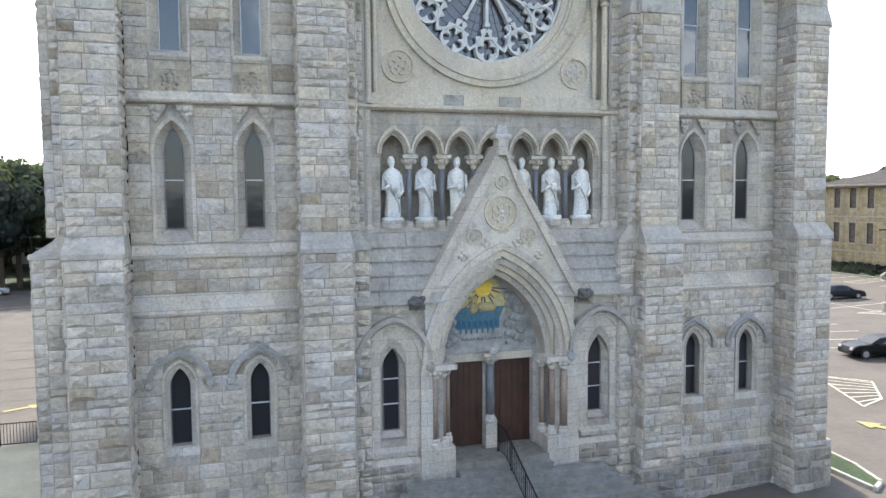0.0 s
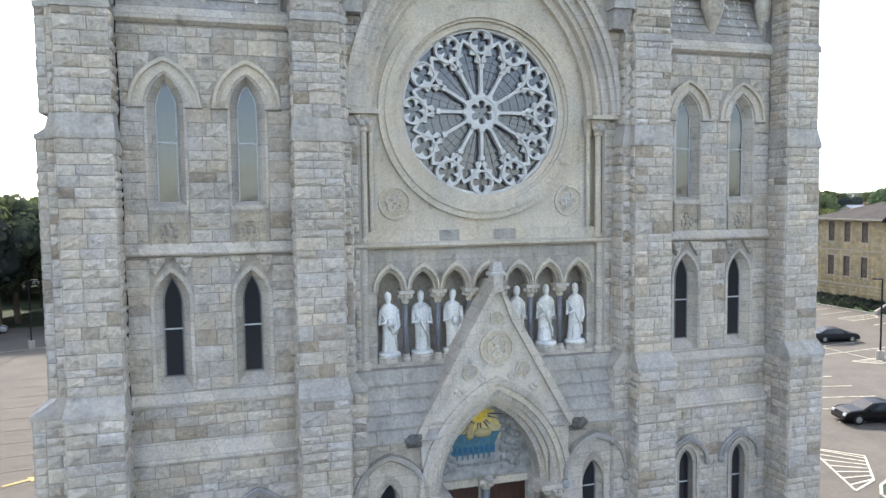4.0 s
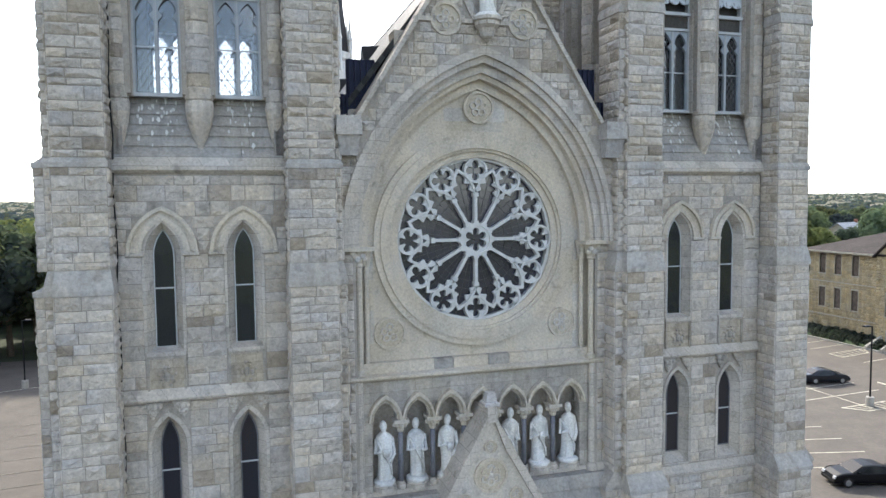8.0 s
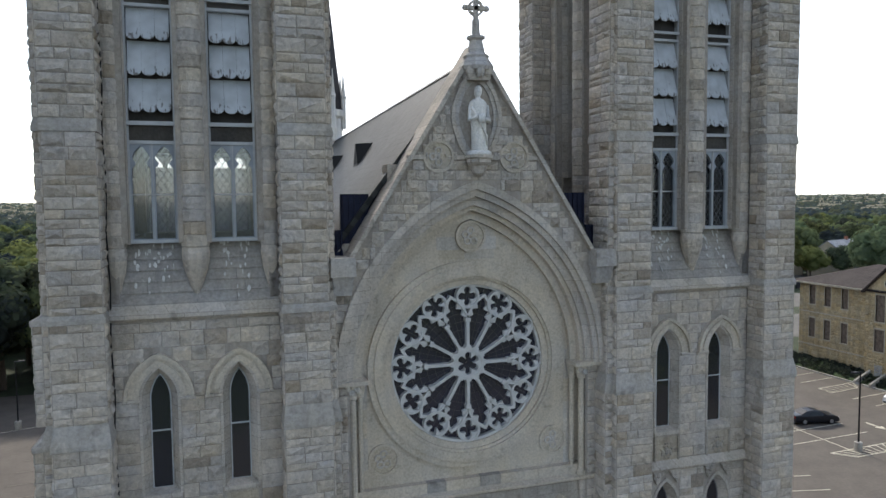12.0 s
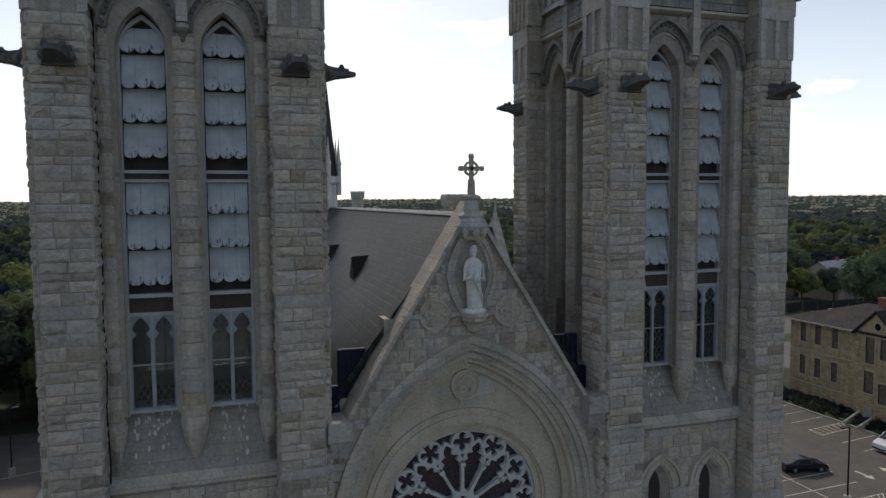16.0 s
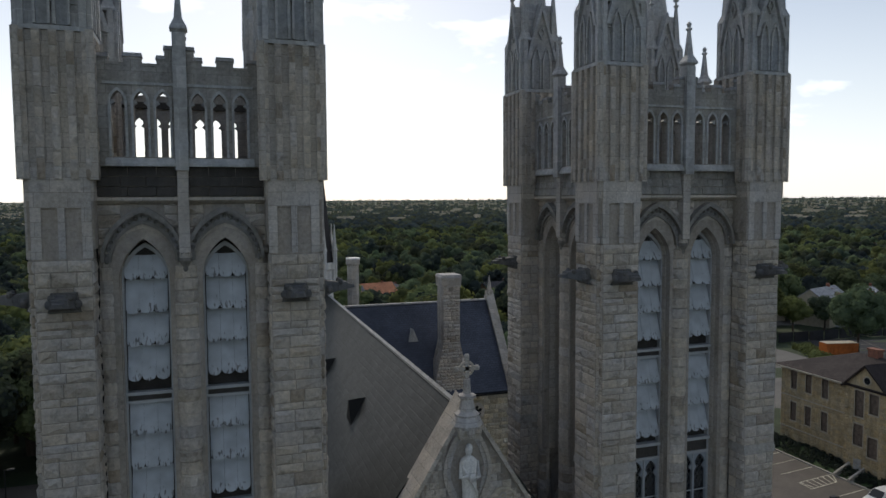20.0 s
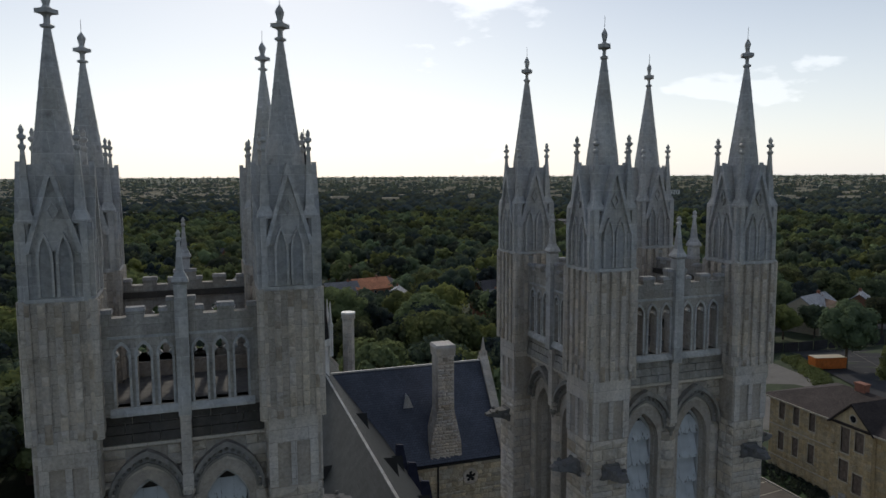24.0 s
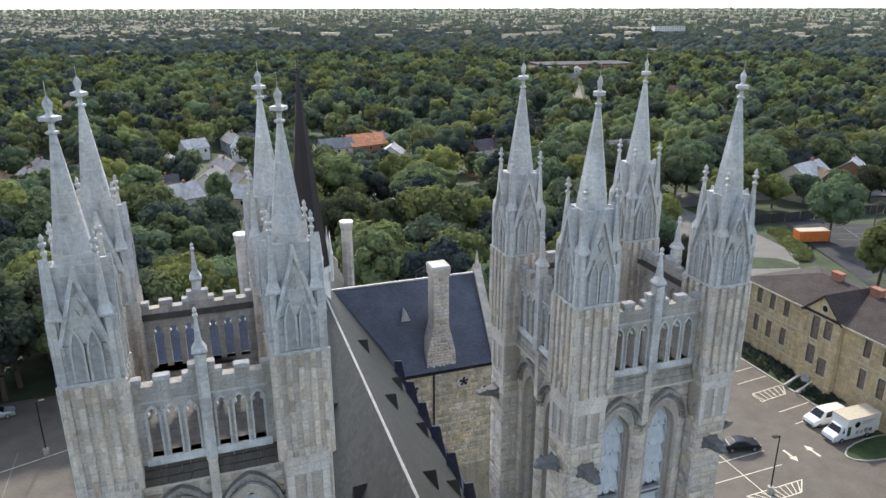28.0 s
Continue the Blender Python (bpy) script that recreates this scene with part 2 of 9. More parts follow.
def slates(name, col, course=0.25, spread=0.3, rough=0.55):
    """Roof slates: courses by height with staggered joints."""
    m, n, l, b = nodes_of(name)
    tc = n.new("ShaderNodeTexCoord")
    br = n.new("ShaderNodeTexBrick")
    br.offset, br.inputs["Scale"].default_value = 0.5, 1.0
    br.inputs["Brick Width"].default_value, br.inputs["Row Height"].default_value = course * 1.3, course
    br.inputs["Mortar Size"].default_value, br.inputs["Mortar Smooth"].default_value = 0.015, 0.4
    r, g, bl = col
    br.inputs["Color1"].default_value = (r * (1 - spread), g * (1 - spread), bl * (1 - spread), 1)
    br.inputs["Color2"].default_value = (r * (1 + spread), g * (1 + spread), bl * (1 + spread), 1)
    br.inputs["Mortar"].default_value = (r * 0.45, g * 0.45, bl * 0.45, 1)
    l.new(tc.outputs["UV"], br.inputs["Vector"])
    ns = n.new("ShaderNodeTexNoise"); ns.inputs["Scale"].default_value, ns.inputs["Detail"].default_value = 0.5, 6
    l.new(tc.outputs["Object"], ns.inputs["Vector"])
    mr = n.new("ShaderNodeMapRange")
    for key, v in (("From Min", 0.3), ("From Max", 0.7), ("To Min", 0.8), ("To Max", 1.2)):
        mr.inputs[key].default_value = v
    l.new(ns.outputs["Fac"], mr.inputs["Value"])
    x = n.new("ShaderNodeVectorMath"); x.operation = "SCALE"
    l.new(br.outputs["Color"], x.inputs[0]); l.new(mr.outputs[0], x.inputs["Scale"]); l.new(x.outputs[0], b.inputs["Base Color"])
    bp = n.new("ShaderNodeBump"); bp.inputs["Strength"].default_value, bp.inputs["Distance"].default_value, bp.invert = 0.5, 0.02, True
    l.new(br.outputs["Fac"], bp.inputs["Height"]); l.new(bp.outputs[0], b.inputs["Normal"])
    b.inputs["Roughness"].default_value = rough
    b.inputs["Specular IOR Level"].default_value = 0.25
    return m


def window_glass(name, col=(0.02, 0.022, 0.028), rough=0.08, vary=True):
    m, n, l, b = nodes_of(name)
    b.inputs["Base Color"].default_value = (*col, 1)
    b.inputs["Roughness"].default_value = rough
    b.inputs["IOR"].default_value = 1.8
    if vary:
        geo, t = n.new("ShaderNodeNewGeometry"), n.new("ShaderNodeTexNoise")
        t.inputs["Scale"].default_value, t.inputs["Detail"].default_value = 1.6, 2
        l.new(geo.outputs["Position"], t.inputs["Vector"])
        bp = n.new("ShaderNodeBump"); bp.inputs["Strength"].default_value, bp.inputs["Distance"].default_value = 0.12, 0.05
        l.new(t.outputs["Fac"], bp.inputs["Height"]); l.new(bp.outputs[0], b.inputs["Normal"])
    return m


def clear_pane(name):
    """Old window glass that lets the far side through and mirrors the sky."""
    m, n, l, b = nodes_of(name)
    n.remove(b)
    tr, gl, df, m1, m2, lw = n.new("ShaderNodeBsdfTransparent"), n.new("ShaderNodeBsdfGlossy"), n.new("ShaderNodeBsdfDiffuse"), n.new("ShaderNodeMixShader"), n.new("ShaderNodeMixShader"), n.new("ShaderNodeFresnel")
    tr.inputs[0].default_value = (0.88, 0.90, 0.92, 1)
    gl.inputs["Roughness"].default_value = 0.06
    df.inputs[0].default_value = (0.5, 0.52, 0.54, 1)
    lw.inputs[0].default_value = 2.0
    m1.inputs[0].default_value = 0.05
    l.new(tr.outputs[0], m1.inputs[1]); l.new(df.outputs[0], m1.inputs[2])
    l.new(lw.outputs[0], m2.inputs[0]); l.new(m1.outputs[0], m2.inputs[1]); l.new(gl.outputs[0], m2.inputs[2])
    l.new(m2.outputs[0], n["Material Output"].inputs[0])
    return m


M_CLEAR = clear_pane("old_clear_glass")
LIME = (0.595, 0.540, 0.482)
M_BLOCK = stone("rock_faced_limestone", LIME, 0.15, 0.30, relief=1.0, grain=7.0, streak=0.07, odd=0.11)
M_BLOCK_OB = stone("rock_faced_limestone_single", LIME, 0.15, 0.30, pick="object", relief=1.0, grain=7.0, streak=0.07, odd=0.11)
M_BLOCK_LOW = stone("stained_rock_faced_limestone", (0.40, 0.365, 0.335), 0.30, 0.35, relief=1.0, grain=7.0, streak=0.2)
# mortar toned darker than its pale self to paint shadow in the joints
M_JOINT = stone("shadow_dark_mortar", (0.40, 0.365, 0.335), 0.05, 0.3, relief=0.3)
M_DRESS = stone("dressed_limestone", (0.525, 0.485, 0.445), 0.08, 0.3, relief=0.3, grain=12, streak=0.10, joint=(0.42, 0.85, 0.62))
M_DRESS2 = stone("pale_dressed_limestone", (0.555, 0.51, 0.455), 0.10, 0.5, relief=0.2, grain=12, streak=0.10)
M_PARAPET = stone("weathered_parapet_stone", (0.40, 0.385, 0.37), 0.12, 0.3, relief=0.4, grain=9, streak=0.2, joint=(0.34, 0.7, 0.7))
M_SLAB = stone("stained_sill_slab", (0.37, 0.352, 0.338), 0.22, 0.3, relief=0.4, streak=0.14)
M_WASHED = stone("washed_grey_stone", (0.34, 0.33, 0.32), 0.2, 0.3, relief=0.5, streak=0.3)
M_SOOT = stone("blackened_stone", (0.085, 0.080, 0.077), 0.35, 0.4, relief=0.5, streak=0.2)
M_ROOF = slates("grey_roof_slate", (0.032, 0.034, 0.032), 0.3, 0.25, 0.60)
M_ROOF.node_tree.nodes["Principled BSDF"].inputs["Specular IOR Level"].default_value = 0.30
M_ROOF_BLUE = slates("blue_black_roof_slate", (0.080, 0.090, 0.120), 0.22, 0.12)
M_ZINC = stone("weathered_grey_metal", (0.47, 0.468, 0.465), 0.05, 0.1, 0.6, relief=0.12, grain=7, streak=0.12, joint=(0.62, 0.5, 1.22))
M_CAP = stone("weathered_cap_stone", (0.45, 0.425, 0.40), 0.12, 0.2, relief=0.5, grain=8, streak=0.14)
M_MARBLE = stone("white_marble", (0.80, 0.79, 0.77), 0.04, 0.05, 0.5, relief=0.25, grain=16, streak=0.22)
def peeling(name, col):
    """Board paint that has flaked away in drips towards its foot."""
    m, n, l, b = nodes_of(name)
    tc, mp, t, sp_, ad, mr, mx, t2 = (n.new("ShaderNode" + k) for k in ("TexCoord", "Mapping", "TexNoise", "SeparateXYZ", "Math", "MapRange", "Mix", "TexNoise"))
    geo = n.new("ShaderNodeNewGeometry")
    mp.inputs["Scale"].default_value = (14, 14, 1.6)
    l.new(geo.outputs["Position"], mp.inputs["Vector"]); l.new(mp.outputs[0], t.inputs["Vector"]); l.new(tc.outputs["Object"], sp_.inputs[0])
    t.inputs["Scale"].default_value, t.inputs["Detail"].default_value = 1.0, 5
    ad.operation = "MULTIPLY_ADD"; ad.inputs[1].default_value = -0.36
    l.new(sp_.outputs["Z"], ad.inputs[0]); l.new(t.outputs["Fac"], ad.inputs[2])
    for key, v in (("From Min", 0.50), ("From Max", 0.56), ("To Min", 0.0), ("To Max", 0.85)):
        mr.inputs[key].default_value = v
    l.new(ad.outputs[0], mr.inputs["Value"])
    mx.data_type = "RGBA"
    mx.inputs["A"].default_value, mx.inputs["B"].default_value = (*col, 1), (0.13, 0.12, 0.115, 1)
    l.new(mr.outputs[0], mx.inputs["Factor"])
    t2.inputs["Scale"].default_value = 2.0
    l.new(geo.outputs["Position"], t2.inputs["Vector"])
    m2, x = n.new("ShaderNodeMapRange"), n.new("ShaderNodeVectorMath")
    for key, v in (("From Min", 0.3), ("From Max", 0.7), ("To Min", 0.84), ("To Max", 1.12)):
        m2.inputs[key].default_value = v
    x.operation = "SCALE"
    l.new(t2.outputs["Fac"], m2.inputs["Value"]); l.new(mx.outputs["Result"], x.inputs[0]); l.new(m2.outputs[0], x.inputs["Scale"]); l.new(x.outputs[0], b.inputs["Base Color"])
    b.inputs["Roughness"].default_value = 0.7
    return m


M_LOUVER = peeling("peeling_white_board", (0.50, 0.53, 0.56))
M_FRAME = plain("white_painted_frame", (0.45, 0.46, 0.47), 0.5, 0, 0.08, 3)
M_GLASS = window_glass("dark_leaded_glass")
M_GLASS_LOW = window_glass("black_leaded_glass", (0.024, 0.024, 0.030), 0.10)
M_GLASS_LOW.node_tree.nodes["Principled BSDF"].inputs["IOR"].default_value = 1.45
M_FRAME_DIM = plain("dull_grey_window_bar", (0.14, 0.14, 0.15), 0.6, 0, 0.1, 4)
M_LEAD = plain("lead_came", (0.07, 0.07, 0.075), 0.6, 0.3, 0.2, 8)
M_CARVED = plain("carved_white_stone", (0.54, 0.535, 0.52), 0.7, 0, 0.1, 4, 0.15)
M_ROSE = window_glass("deep_blue_stained_glass", (0.030, 0.028, 0.045), 0.16)
M_ROSE.node_tree.nodes["Principled BSDF"].inputs["IOR"].default_value = 1.8
# board brown, blackened to stand in for the dark behind the louvres
M_VOID = plain("brown_black_void_board", (0.045, 0.04, 0.036), 0.9, 0, 0.3, 2)
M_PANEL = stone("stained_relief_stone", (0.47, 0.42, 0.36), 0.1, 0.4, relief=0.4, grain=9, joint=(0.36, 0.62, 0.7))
M_DARK = plain("dark_interior", (0.012, 0.011, 0.011), 0.9, 0, 0.2, 2)
M_DOOR = plain("reddish_brown_oak", (0.052, 0.019, 0.011), 0.5, 0, 0.25, 2.5, 0.2)
M_SHAFT = plain("polished_grey_granite", (0.16, 0.16, 0.18), 0.35, 0, 0.2, 14)
M_SHAFT_RED = plain("brown_granite", (0.26, 0.19, 0.15), 0.4, 0, 0.2, 14)
M_IRON = plain("black_iron", (0.02, 0.02, 0.022), 0.5, 0.6, 0.2, 6)
M_TARP = plain("blue_black_flashing", (0.022, 0.026, 0.05), 0.7, 0.0, 0.25, 2, 0, 0.2)


# ---------------------------------------------------------------- mesh tools
class Mesh:
    """Points and faces that grow, then become one mesh."""

    def __init__(self):
        self.v, self.f, self.uv = [], [], None

    def add(self, vs, fs, m=None):
        o = len(self.v)
        if m is not None:
            vs = [tuple(m @ Vector(p)) for p in vs]
        self.v += vs
        self.f += [tuple(i + o for i in f) for f in fs]
        return self

    def box(self, x0, x1, y0, y1, z0, z1, m=None, tx=0.0, ty=0.0):
        """A box; tx, ty draw its top in on both sides."""
        vs = [(x0, y0, z0), (x1, y0, z0), (x1, y1, z0), (x0, y1, z0), (x0 + tx, y0 + ty, z1), (x1 - tx, y0 + ty, z1), (x1 - tx, y1 - ty, z1), (x0 + tx, y1 - ty, z1)]
        return self.add(vs, [(0, 3, 2, 1), (4, 5, 6, 7), (0, 1, 5, 4), (1, 2, 6, 5), (2, 3, 7, 6), (3, 0, 4, 7)], m)

    def wedge(self, x0, x1, prof, m=None):
        """A side profile [(y, z), ...] drawn along x."""
        k = len(prof)
        vs = [(x0, y, z) for y, z in prof] + [(x1, y, z) for y, z in prof]
        fs = [tuple(range(k)), tuple(range(2 * k - 1, k - 1, -1))] + [(i, i + k, (i + 1) % k + k, (i + 1) % k) for i in range(k)]
        return self.add(vs, fs, m)

    def prism(self, poly, y0, y1, m=None):
        """An outline [(x, z), ...] drawn from y0 to y1."""
        k = len(poly)
        vs = [(x, y0, z) for x, z in poly] + [(x, y1, z) for x, z in poly]
        fs = [tuple(range(k)), tuple(range(2 * k - 1, k - 1, -1))] + [(i, i + k, (i + 1) % k + k, (i + 1) % k) for i in range(k)]
        return self.add(vs, fs, m)

    def band(self, outer, inner, y0, y1, closed=False, m=None, y0i=None):
        """A strip between two outlines of as many points, from the front y0 to the back y1; y0i: the front at the inner edge."""
        k = len(outer)
        y0i = y0 if y0i is None else y0i
        vs = [(x, y0, z) for x, z in outer] + [(x, y0i, z) for x, z in inner] + [(x, y1, z) for x, z in outer] + [(x, y1, z) for x, z in inner]
        fs = []
        for i in range(k if closed else k - 1):
            j = (i + 1) % k
            fs += [(i, j, k + j, k + i), (k + i, k + j, 3 * k + j, 3 * k + i), (j, i, 2 * k + i, 2 * k + j), (2 * k + j, 2 * k + i, 3 * k + i, 3 * k + j)]
        if not closed:
            fs += [(0, k, 3 * k, 2 * k), (k - 1, 3 * k - 1, 4 * k - 1, 2 * k - 1)]
        return self.add(vs, fs, m)

    def sheet(self, a, b, ya, yb, closed=False, m=None):
        """A skin between outline a at depth ya and outline b at depth yb."""
        k = len(a)
        vs = [(x, ya, z) for x, z in a] + [(x, yb, z) for x, z in b]
        return self.add(vs, [(i, (i + 1) % k, k + (i + 1) % k, k + i) for i in range(k if closed else k - 1)], m)

    def lathe(self, prof, cx=0.0, cy=0.0, n=8, turn=0.0, m=None, sx=1.0, sy=1.0):
        """A profile [(radius, z), ...] turned about an upright axis."""
        vs, k = [], len(prof)
        for r, z in prof:
            vs += [(cx + sx * r * math.cos(turn + 2 * math.pi * i / n), cy + sy * r * math.sin(turn + 2 * math.pi * i / n), z) for i in range(n)]
        fs = [(a * n + i, a * n + (i + 1) % n, (a + 1) * n + (i + 1) % n, (a + 1) * n + i) for a in range(k - 1) for i in range(n)]
        fs += [tuple(range(n - 1, -1, -1)), tuple((k - 1) * n + i for i in range(n))]
        return self.add(vs, fs, m)

    def tube(self, pts, r, n=6, m=None):
        """A round bar along points."""
        P = [Vector(p) for p in pts]
        vs, fs = [], []
        for i, p in enumerate(P):
            d = (P[min(i + 1, len(P) - 1)] - P[max(i - 1, 0)]).normalized()
            a = d.orthogonal().normalized() if abs(d.z) > 0.9 else d.cross(Vector((0, 0, 1))).normalized()
            b = d.cross(a)
            vs += [tuple(p + r * (math.cos(2 * math.pi * k / n) * a + math.sin(2 * math.pi * k / n) * b)) for k in range(n)]
        for i in range(len(P) - 1):
            fs += [(i * n + k, i * n + (k + 1) % n, (i + 1) * n + (k + 1) % n, (i + 1) * n + k) for k in range(n)]
        fs += [tuple(range(n - 1, -1, -1)), tuple((len(P) - 1) * n + k for k in range(n))]
        return self.add(vs, fs, m)

    def block(self, x0, x1, z0, z1, y, proud, rng, m=None):
        """A rock-faced stone on the plane y that stands out towards -y."""
        c = 0.02
        vs = [(x0, y, z0), (x1, y, z0), (x1, y, z1), (x0, y, z1)]
        f = [y - proud * rng.uniform(0.35, 1.0) for _ in range(4)]
        vs += [(x0 + c, f[0], z0 + c), (x1 - c, f[1], z0 + c), (x1 - c, f[2], z1 - c), (x0 + c, f[3], z1 - c)]
        for a, b in ((.15, .42), (.58, .85)):
            vs.append((x0 + (x1 - x0) * rng.uniform(a, b), y - proud * rng.uniform(0.9, 2.5), z0 + (z1 - z0) * rng.uniform(.25, .75)))
        return self.add(vs, [(0, 1, 5, 4), (1, 2, 6, 5), (2, 3, 7, 6), (3, 0, 4, 7), (4, 5, 9, 8), (5, 6, 9), (6, 7, 8, 9), (7, 4, 8)], m)

    def mesh(self, name, mats, smooth=False):
        me = bpy.data.meshes.new(name)
        me.from_pydata(self.v, [], self.f)
        for mt in (mats if isinstance(mats, (list, tuple)) else [mats]):
            me.materials.append(mt)
        if self.uv:
            lay = me.uv_layers.new(name="UVMap")
            for p in me.polygons:
                for li in p.loop_indices:
                    lay.data[li].uv = self.uv(me.vertices[me.loops[li].vertex_index].co)
        if smooth:
            me.shade_smooth()
        me.update()
        return me


def tidy(me, weld=False):
    bm = bmesh.new()
    bm.from_mesh(me)
    if weld:
        bmesh.ops.remove_doubles(bm, verts=bm.verts, dist=0.0008)
    bmesh.ops.recalc_face_normals(bm, faces=bm.faces)
    bm.to_mesh(me)
    bm.free()


WELD = ("wall", "arcade_wall", "parapet", "tracery", "gable", "portal_gable", "buttress", "panel", "gable_bay", "gable_cap", "kneeler", "cargo_box", "landing")


def part(name, ms, material, parent=None, label="", at=None, smooth=False, fix=True):
    """One mesh object under a thing or a part. ms: a Mesh, or mesh data to share."""
    me = ms
    if isinstance(ms, Mesh):
        me = ms.mesh(name, material, smooth)
        if fix and len(ms.f) < 20000:
            tidy(me, name in WELD)
    ob = new(name, me)
    if parent is not None:
        ob.parent = parent
    if at is not None:
        ob.matrix_basis = at
    return tagged(ob, label)


def thing(name, label, category, at=None, group="", kind=""):
    ob = new(name)
    if at is not None:
        ob.matrix_basis = at
    return tagged(ob, label, category, group, kind)


def arch(xc, w, zs, h, n=10, foot=None):
    """The outline of a pointed arch from its left foot over the point to its right foot: half width w, spring zs, rise h."""
    if h < 1.15 * w:
        pts = arch(xc, w, zs, 1.7 * w, n)
        pts = [(x, zs + (z - zs) * h / (1.7 * w)) for x, z in pts]
        return pts if foot is None else [(xc - w, foot)] + pts + [(xc + w, foot)]
    r = (w * w + h * h) / (2 * w)
    a = math.asin(min(1.0, h / r)) if h <= r else math.pi / 2
    if h > w:
        a = math.atan2(h, r - w) if r > w else math.pi / 2
    left = [(xc - w + r - r * math.cos(a * i / n), zs + r * math.sin(a * i / n)) for i in range(n + 1)]
    right = [(2 * xc - x, z) for x, z in left[-2::-1]]
    pts = left + right
    if foot is not None:
        pts = [(xc - w, foot)] + pts + [(xc + w, foot)]
    return pts


def circle(xc, zc, r, n=32, turn=0.0):
    return [(xc + r * math.sin(turn + 2 * math.pi * i / n), zc + r * math.cos(turn + 2 * math.pi * i / n)) for i in range(n)]


def foil(xc, zc, r, lobes, n, deep=0.34, turn=0.0):
    """The outline of so many round lobes about a middle, as many points as circle(n)."""
    q = 0.85 * math.sin(math.pi / lobes)
    d = r / (1 + q)
    rho, reach = d * q, math.asin(q)
    out = []
    for i in range(n):
        a = 2 * math.pi * i / n
        p = (a - turn + math.pi / lobes) % (2 * math.pi / lobes) - math.pi / lobes
        k = r * (0.86 - deep)
        if abs(p) < reach:
            k = max(k, d * math.cos(p) + math.sqrt(max(0.0, rho * rho - (d * math.sin(p)) ** 2)))
        out.append((xc + k * math.sin(a), zc + k * math.cos(a)))
    return out


def wall(ms, x0, x1, z0, z1, ya, yb, openings=(), m=None):
    """A wall from the front ya to the back yb with pointed openings (xc, half width, sill, spring, rise), which go through."""
    x = x0
    for xc, w, sill, zs, h in sorted(openings):
        if xc - w > x:
            ms.box(x, xc - w, ya, yb, z0, z1, m)
        if sill > z0:
            ms.box(xc - w, xc + w, ya, yb, z0, sill, m)
        pts = arch(xc, w, zs, h)
        top = zs + h
        half = len(pts) // 2
        ms.prism(pts[:half + 1] + [(xc, z1), (xc - w, z1)], ya, yb, m)
        ms.prism(pts[half:] + [(xc + w, z1), (xc, z1)], ya, yb, m)
        x = xc + w
    if x < x1:
        ms.box(x, x1, ya, yb, z0, z1, m)


def courses(x0, x1, z0, z1, rng, holes=(), hgt=0.33, lo=0.38, hi=0.95):
    """Stones of a coursed face, as (xa, xb, za, zb), that leave out the holes (xa, xb, za, zb)."""
    out, rows = [], max(1, round((z1 - z0) / hgt))
    heights = [rng.choice((0.72, 0.9, 1.0, 1.15, 1.38)) * rng.uniform(0.94, 1.06) for _ in range(rows)]
    scale = (z1 - z0) / sum(heights)
    z = z0
    for hh in heights:
        zt = z + hh * scale
        free = [(x0, x1)]
        for xa, xb, za, zb in holes:
            if za < zt - 0.08 and zb > z + 0.08:
                nxt = []
                for a, b in free:
                    if xb <= a or xa >= b:
                        nxt.append((a, b))
                    else:
                        nxt += [s for s in ((a, xa), (xb, b)) if s[1] - s[0] > 0.06]
                free = nxt
        for a, b in free:
            x = a
            while x < b - 1e-4:
                w = rng.uniform(lo, hi)
                if b - x - w < lo * 0.8:
                    w = b - x
                out.append((x, min(b, x + w), z, zt))
                x += w
        z = zt
    return out


J = 0.011


def stones_on(ms, rects, y, rng, m=None, proud=0.026):
    for xa, xb, za, zb in rects:
        ms.block(xa + J, xb - J, za + J, zb - J, y, proud, rng, m)


def turned(k):
    return Matrix.Rotation(k * math.pi / 2, 4, "Z")


# ---------------------------------------------------------------- bell tower (built about its own axis, front towards -y)
T = 3.3                       # from the axis to the wall face
TX, TY = 9.15, 3.25           # the towers' axes: x = -TX and TX
rng = random.Random(11)
tower = thing("bell_tower", "tall square limestone bell tower with corner pinnacles and louvred belfry", "tower", pose(-TX, TY, 0), "twin towers")
loose = Mesh()                # joined rough stones of the tower
loose_low = Mesh()            # stained stones of the base
single = []                   # stones that become objects: (xa, xb, za, zb, y, matrix)


def face_stones(x0, x1, z0, z1, y, m, holes=(), keep=False, proud=0.042, **kw):
    rects = courses(x0, x1, z0, z1, rng, holes, **kw)
    if keep:
        single.extend((*r, y, m) for r in rects)
    else:
        stones_on(loose, rects, y, rng, m, proud)


def lancet_holes(u, w, sill, top, spring):
    return (u - w, u + w, sill, spring), (u - w * 0.93, u + w * 0.93, spring, spring + (top - spring) * 0.55), (u - w * 0.6, u + w * 0.6, spring + (top - spring) * 0.55, top)


def glazed_lancet(parent, u, w, sill, spring, rise, y, bars, m, name="lancet_window", glass=None, bar=None):
    """A narrow pointed window: pane, light outline and cross bars."""
    win = part(name, Mesh().band(arch(u, w, spring, rise, 8, sill), arch(u, w - 0.035, spring, rise - 0.05, 8, sill + 0.035), y - 0.03, y + 0.03, False).box(u - w, u + w, y - 0.03, y + 0.03, sill, sill + 0.035), bar or M_FRAME, parent, "pale metal window outline", m)
    pane = Mesh()
    pts = arch(u, w, spring, rise, 8, sill)
    pane.prism(pts, y, y + 0.012)
    part("pane", pane, glass or M_GLASS, win, "dark leaded glass")
    for z in bars:
        part("glazing_bar", Mesh().box(u - w, u + w, y - 0.035, y - 0.004, z - 0.022, z + 0.022), M_FRAME, win)
    return win


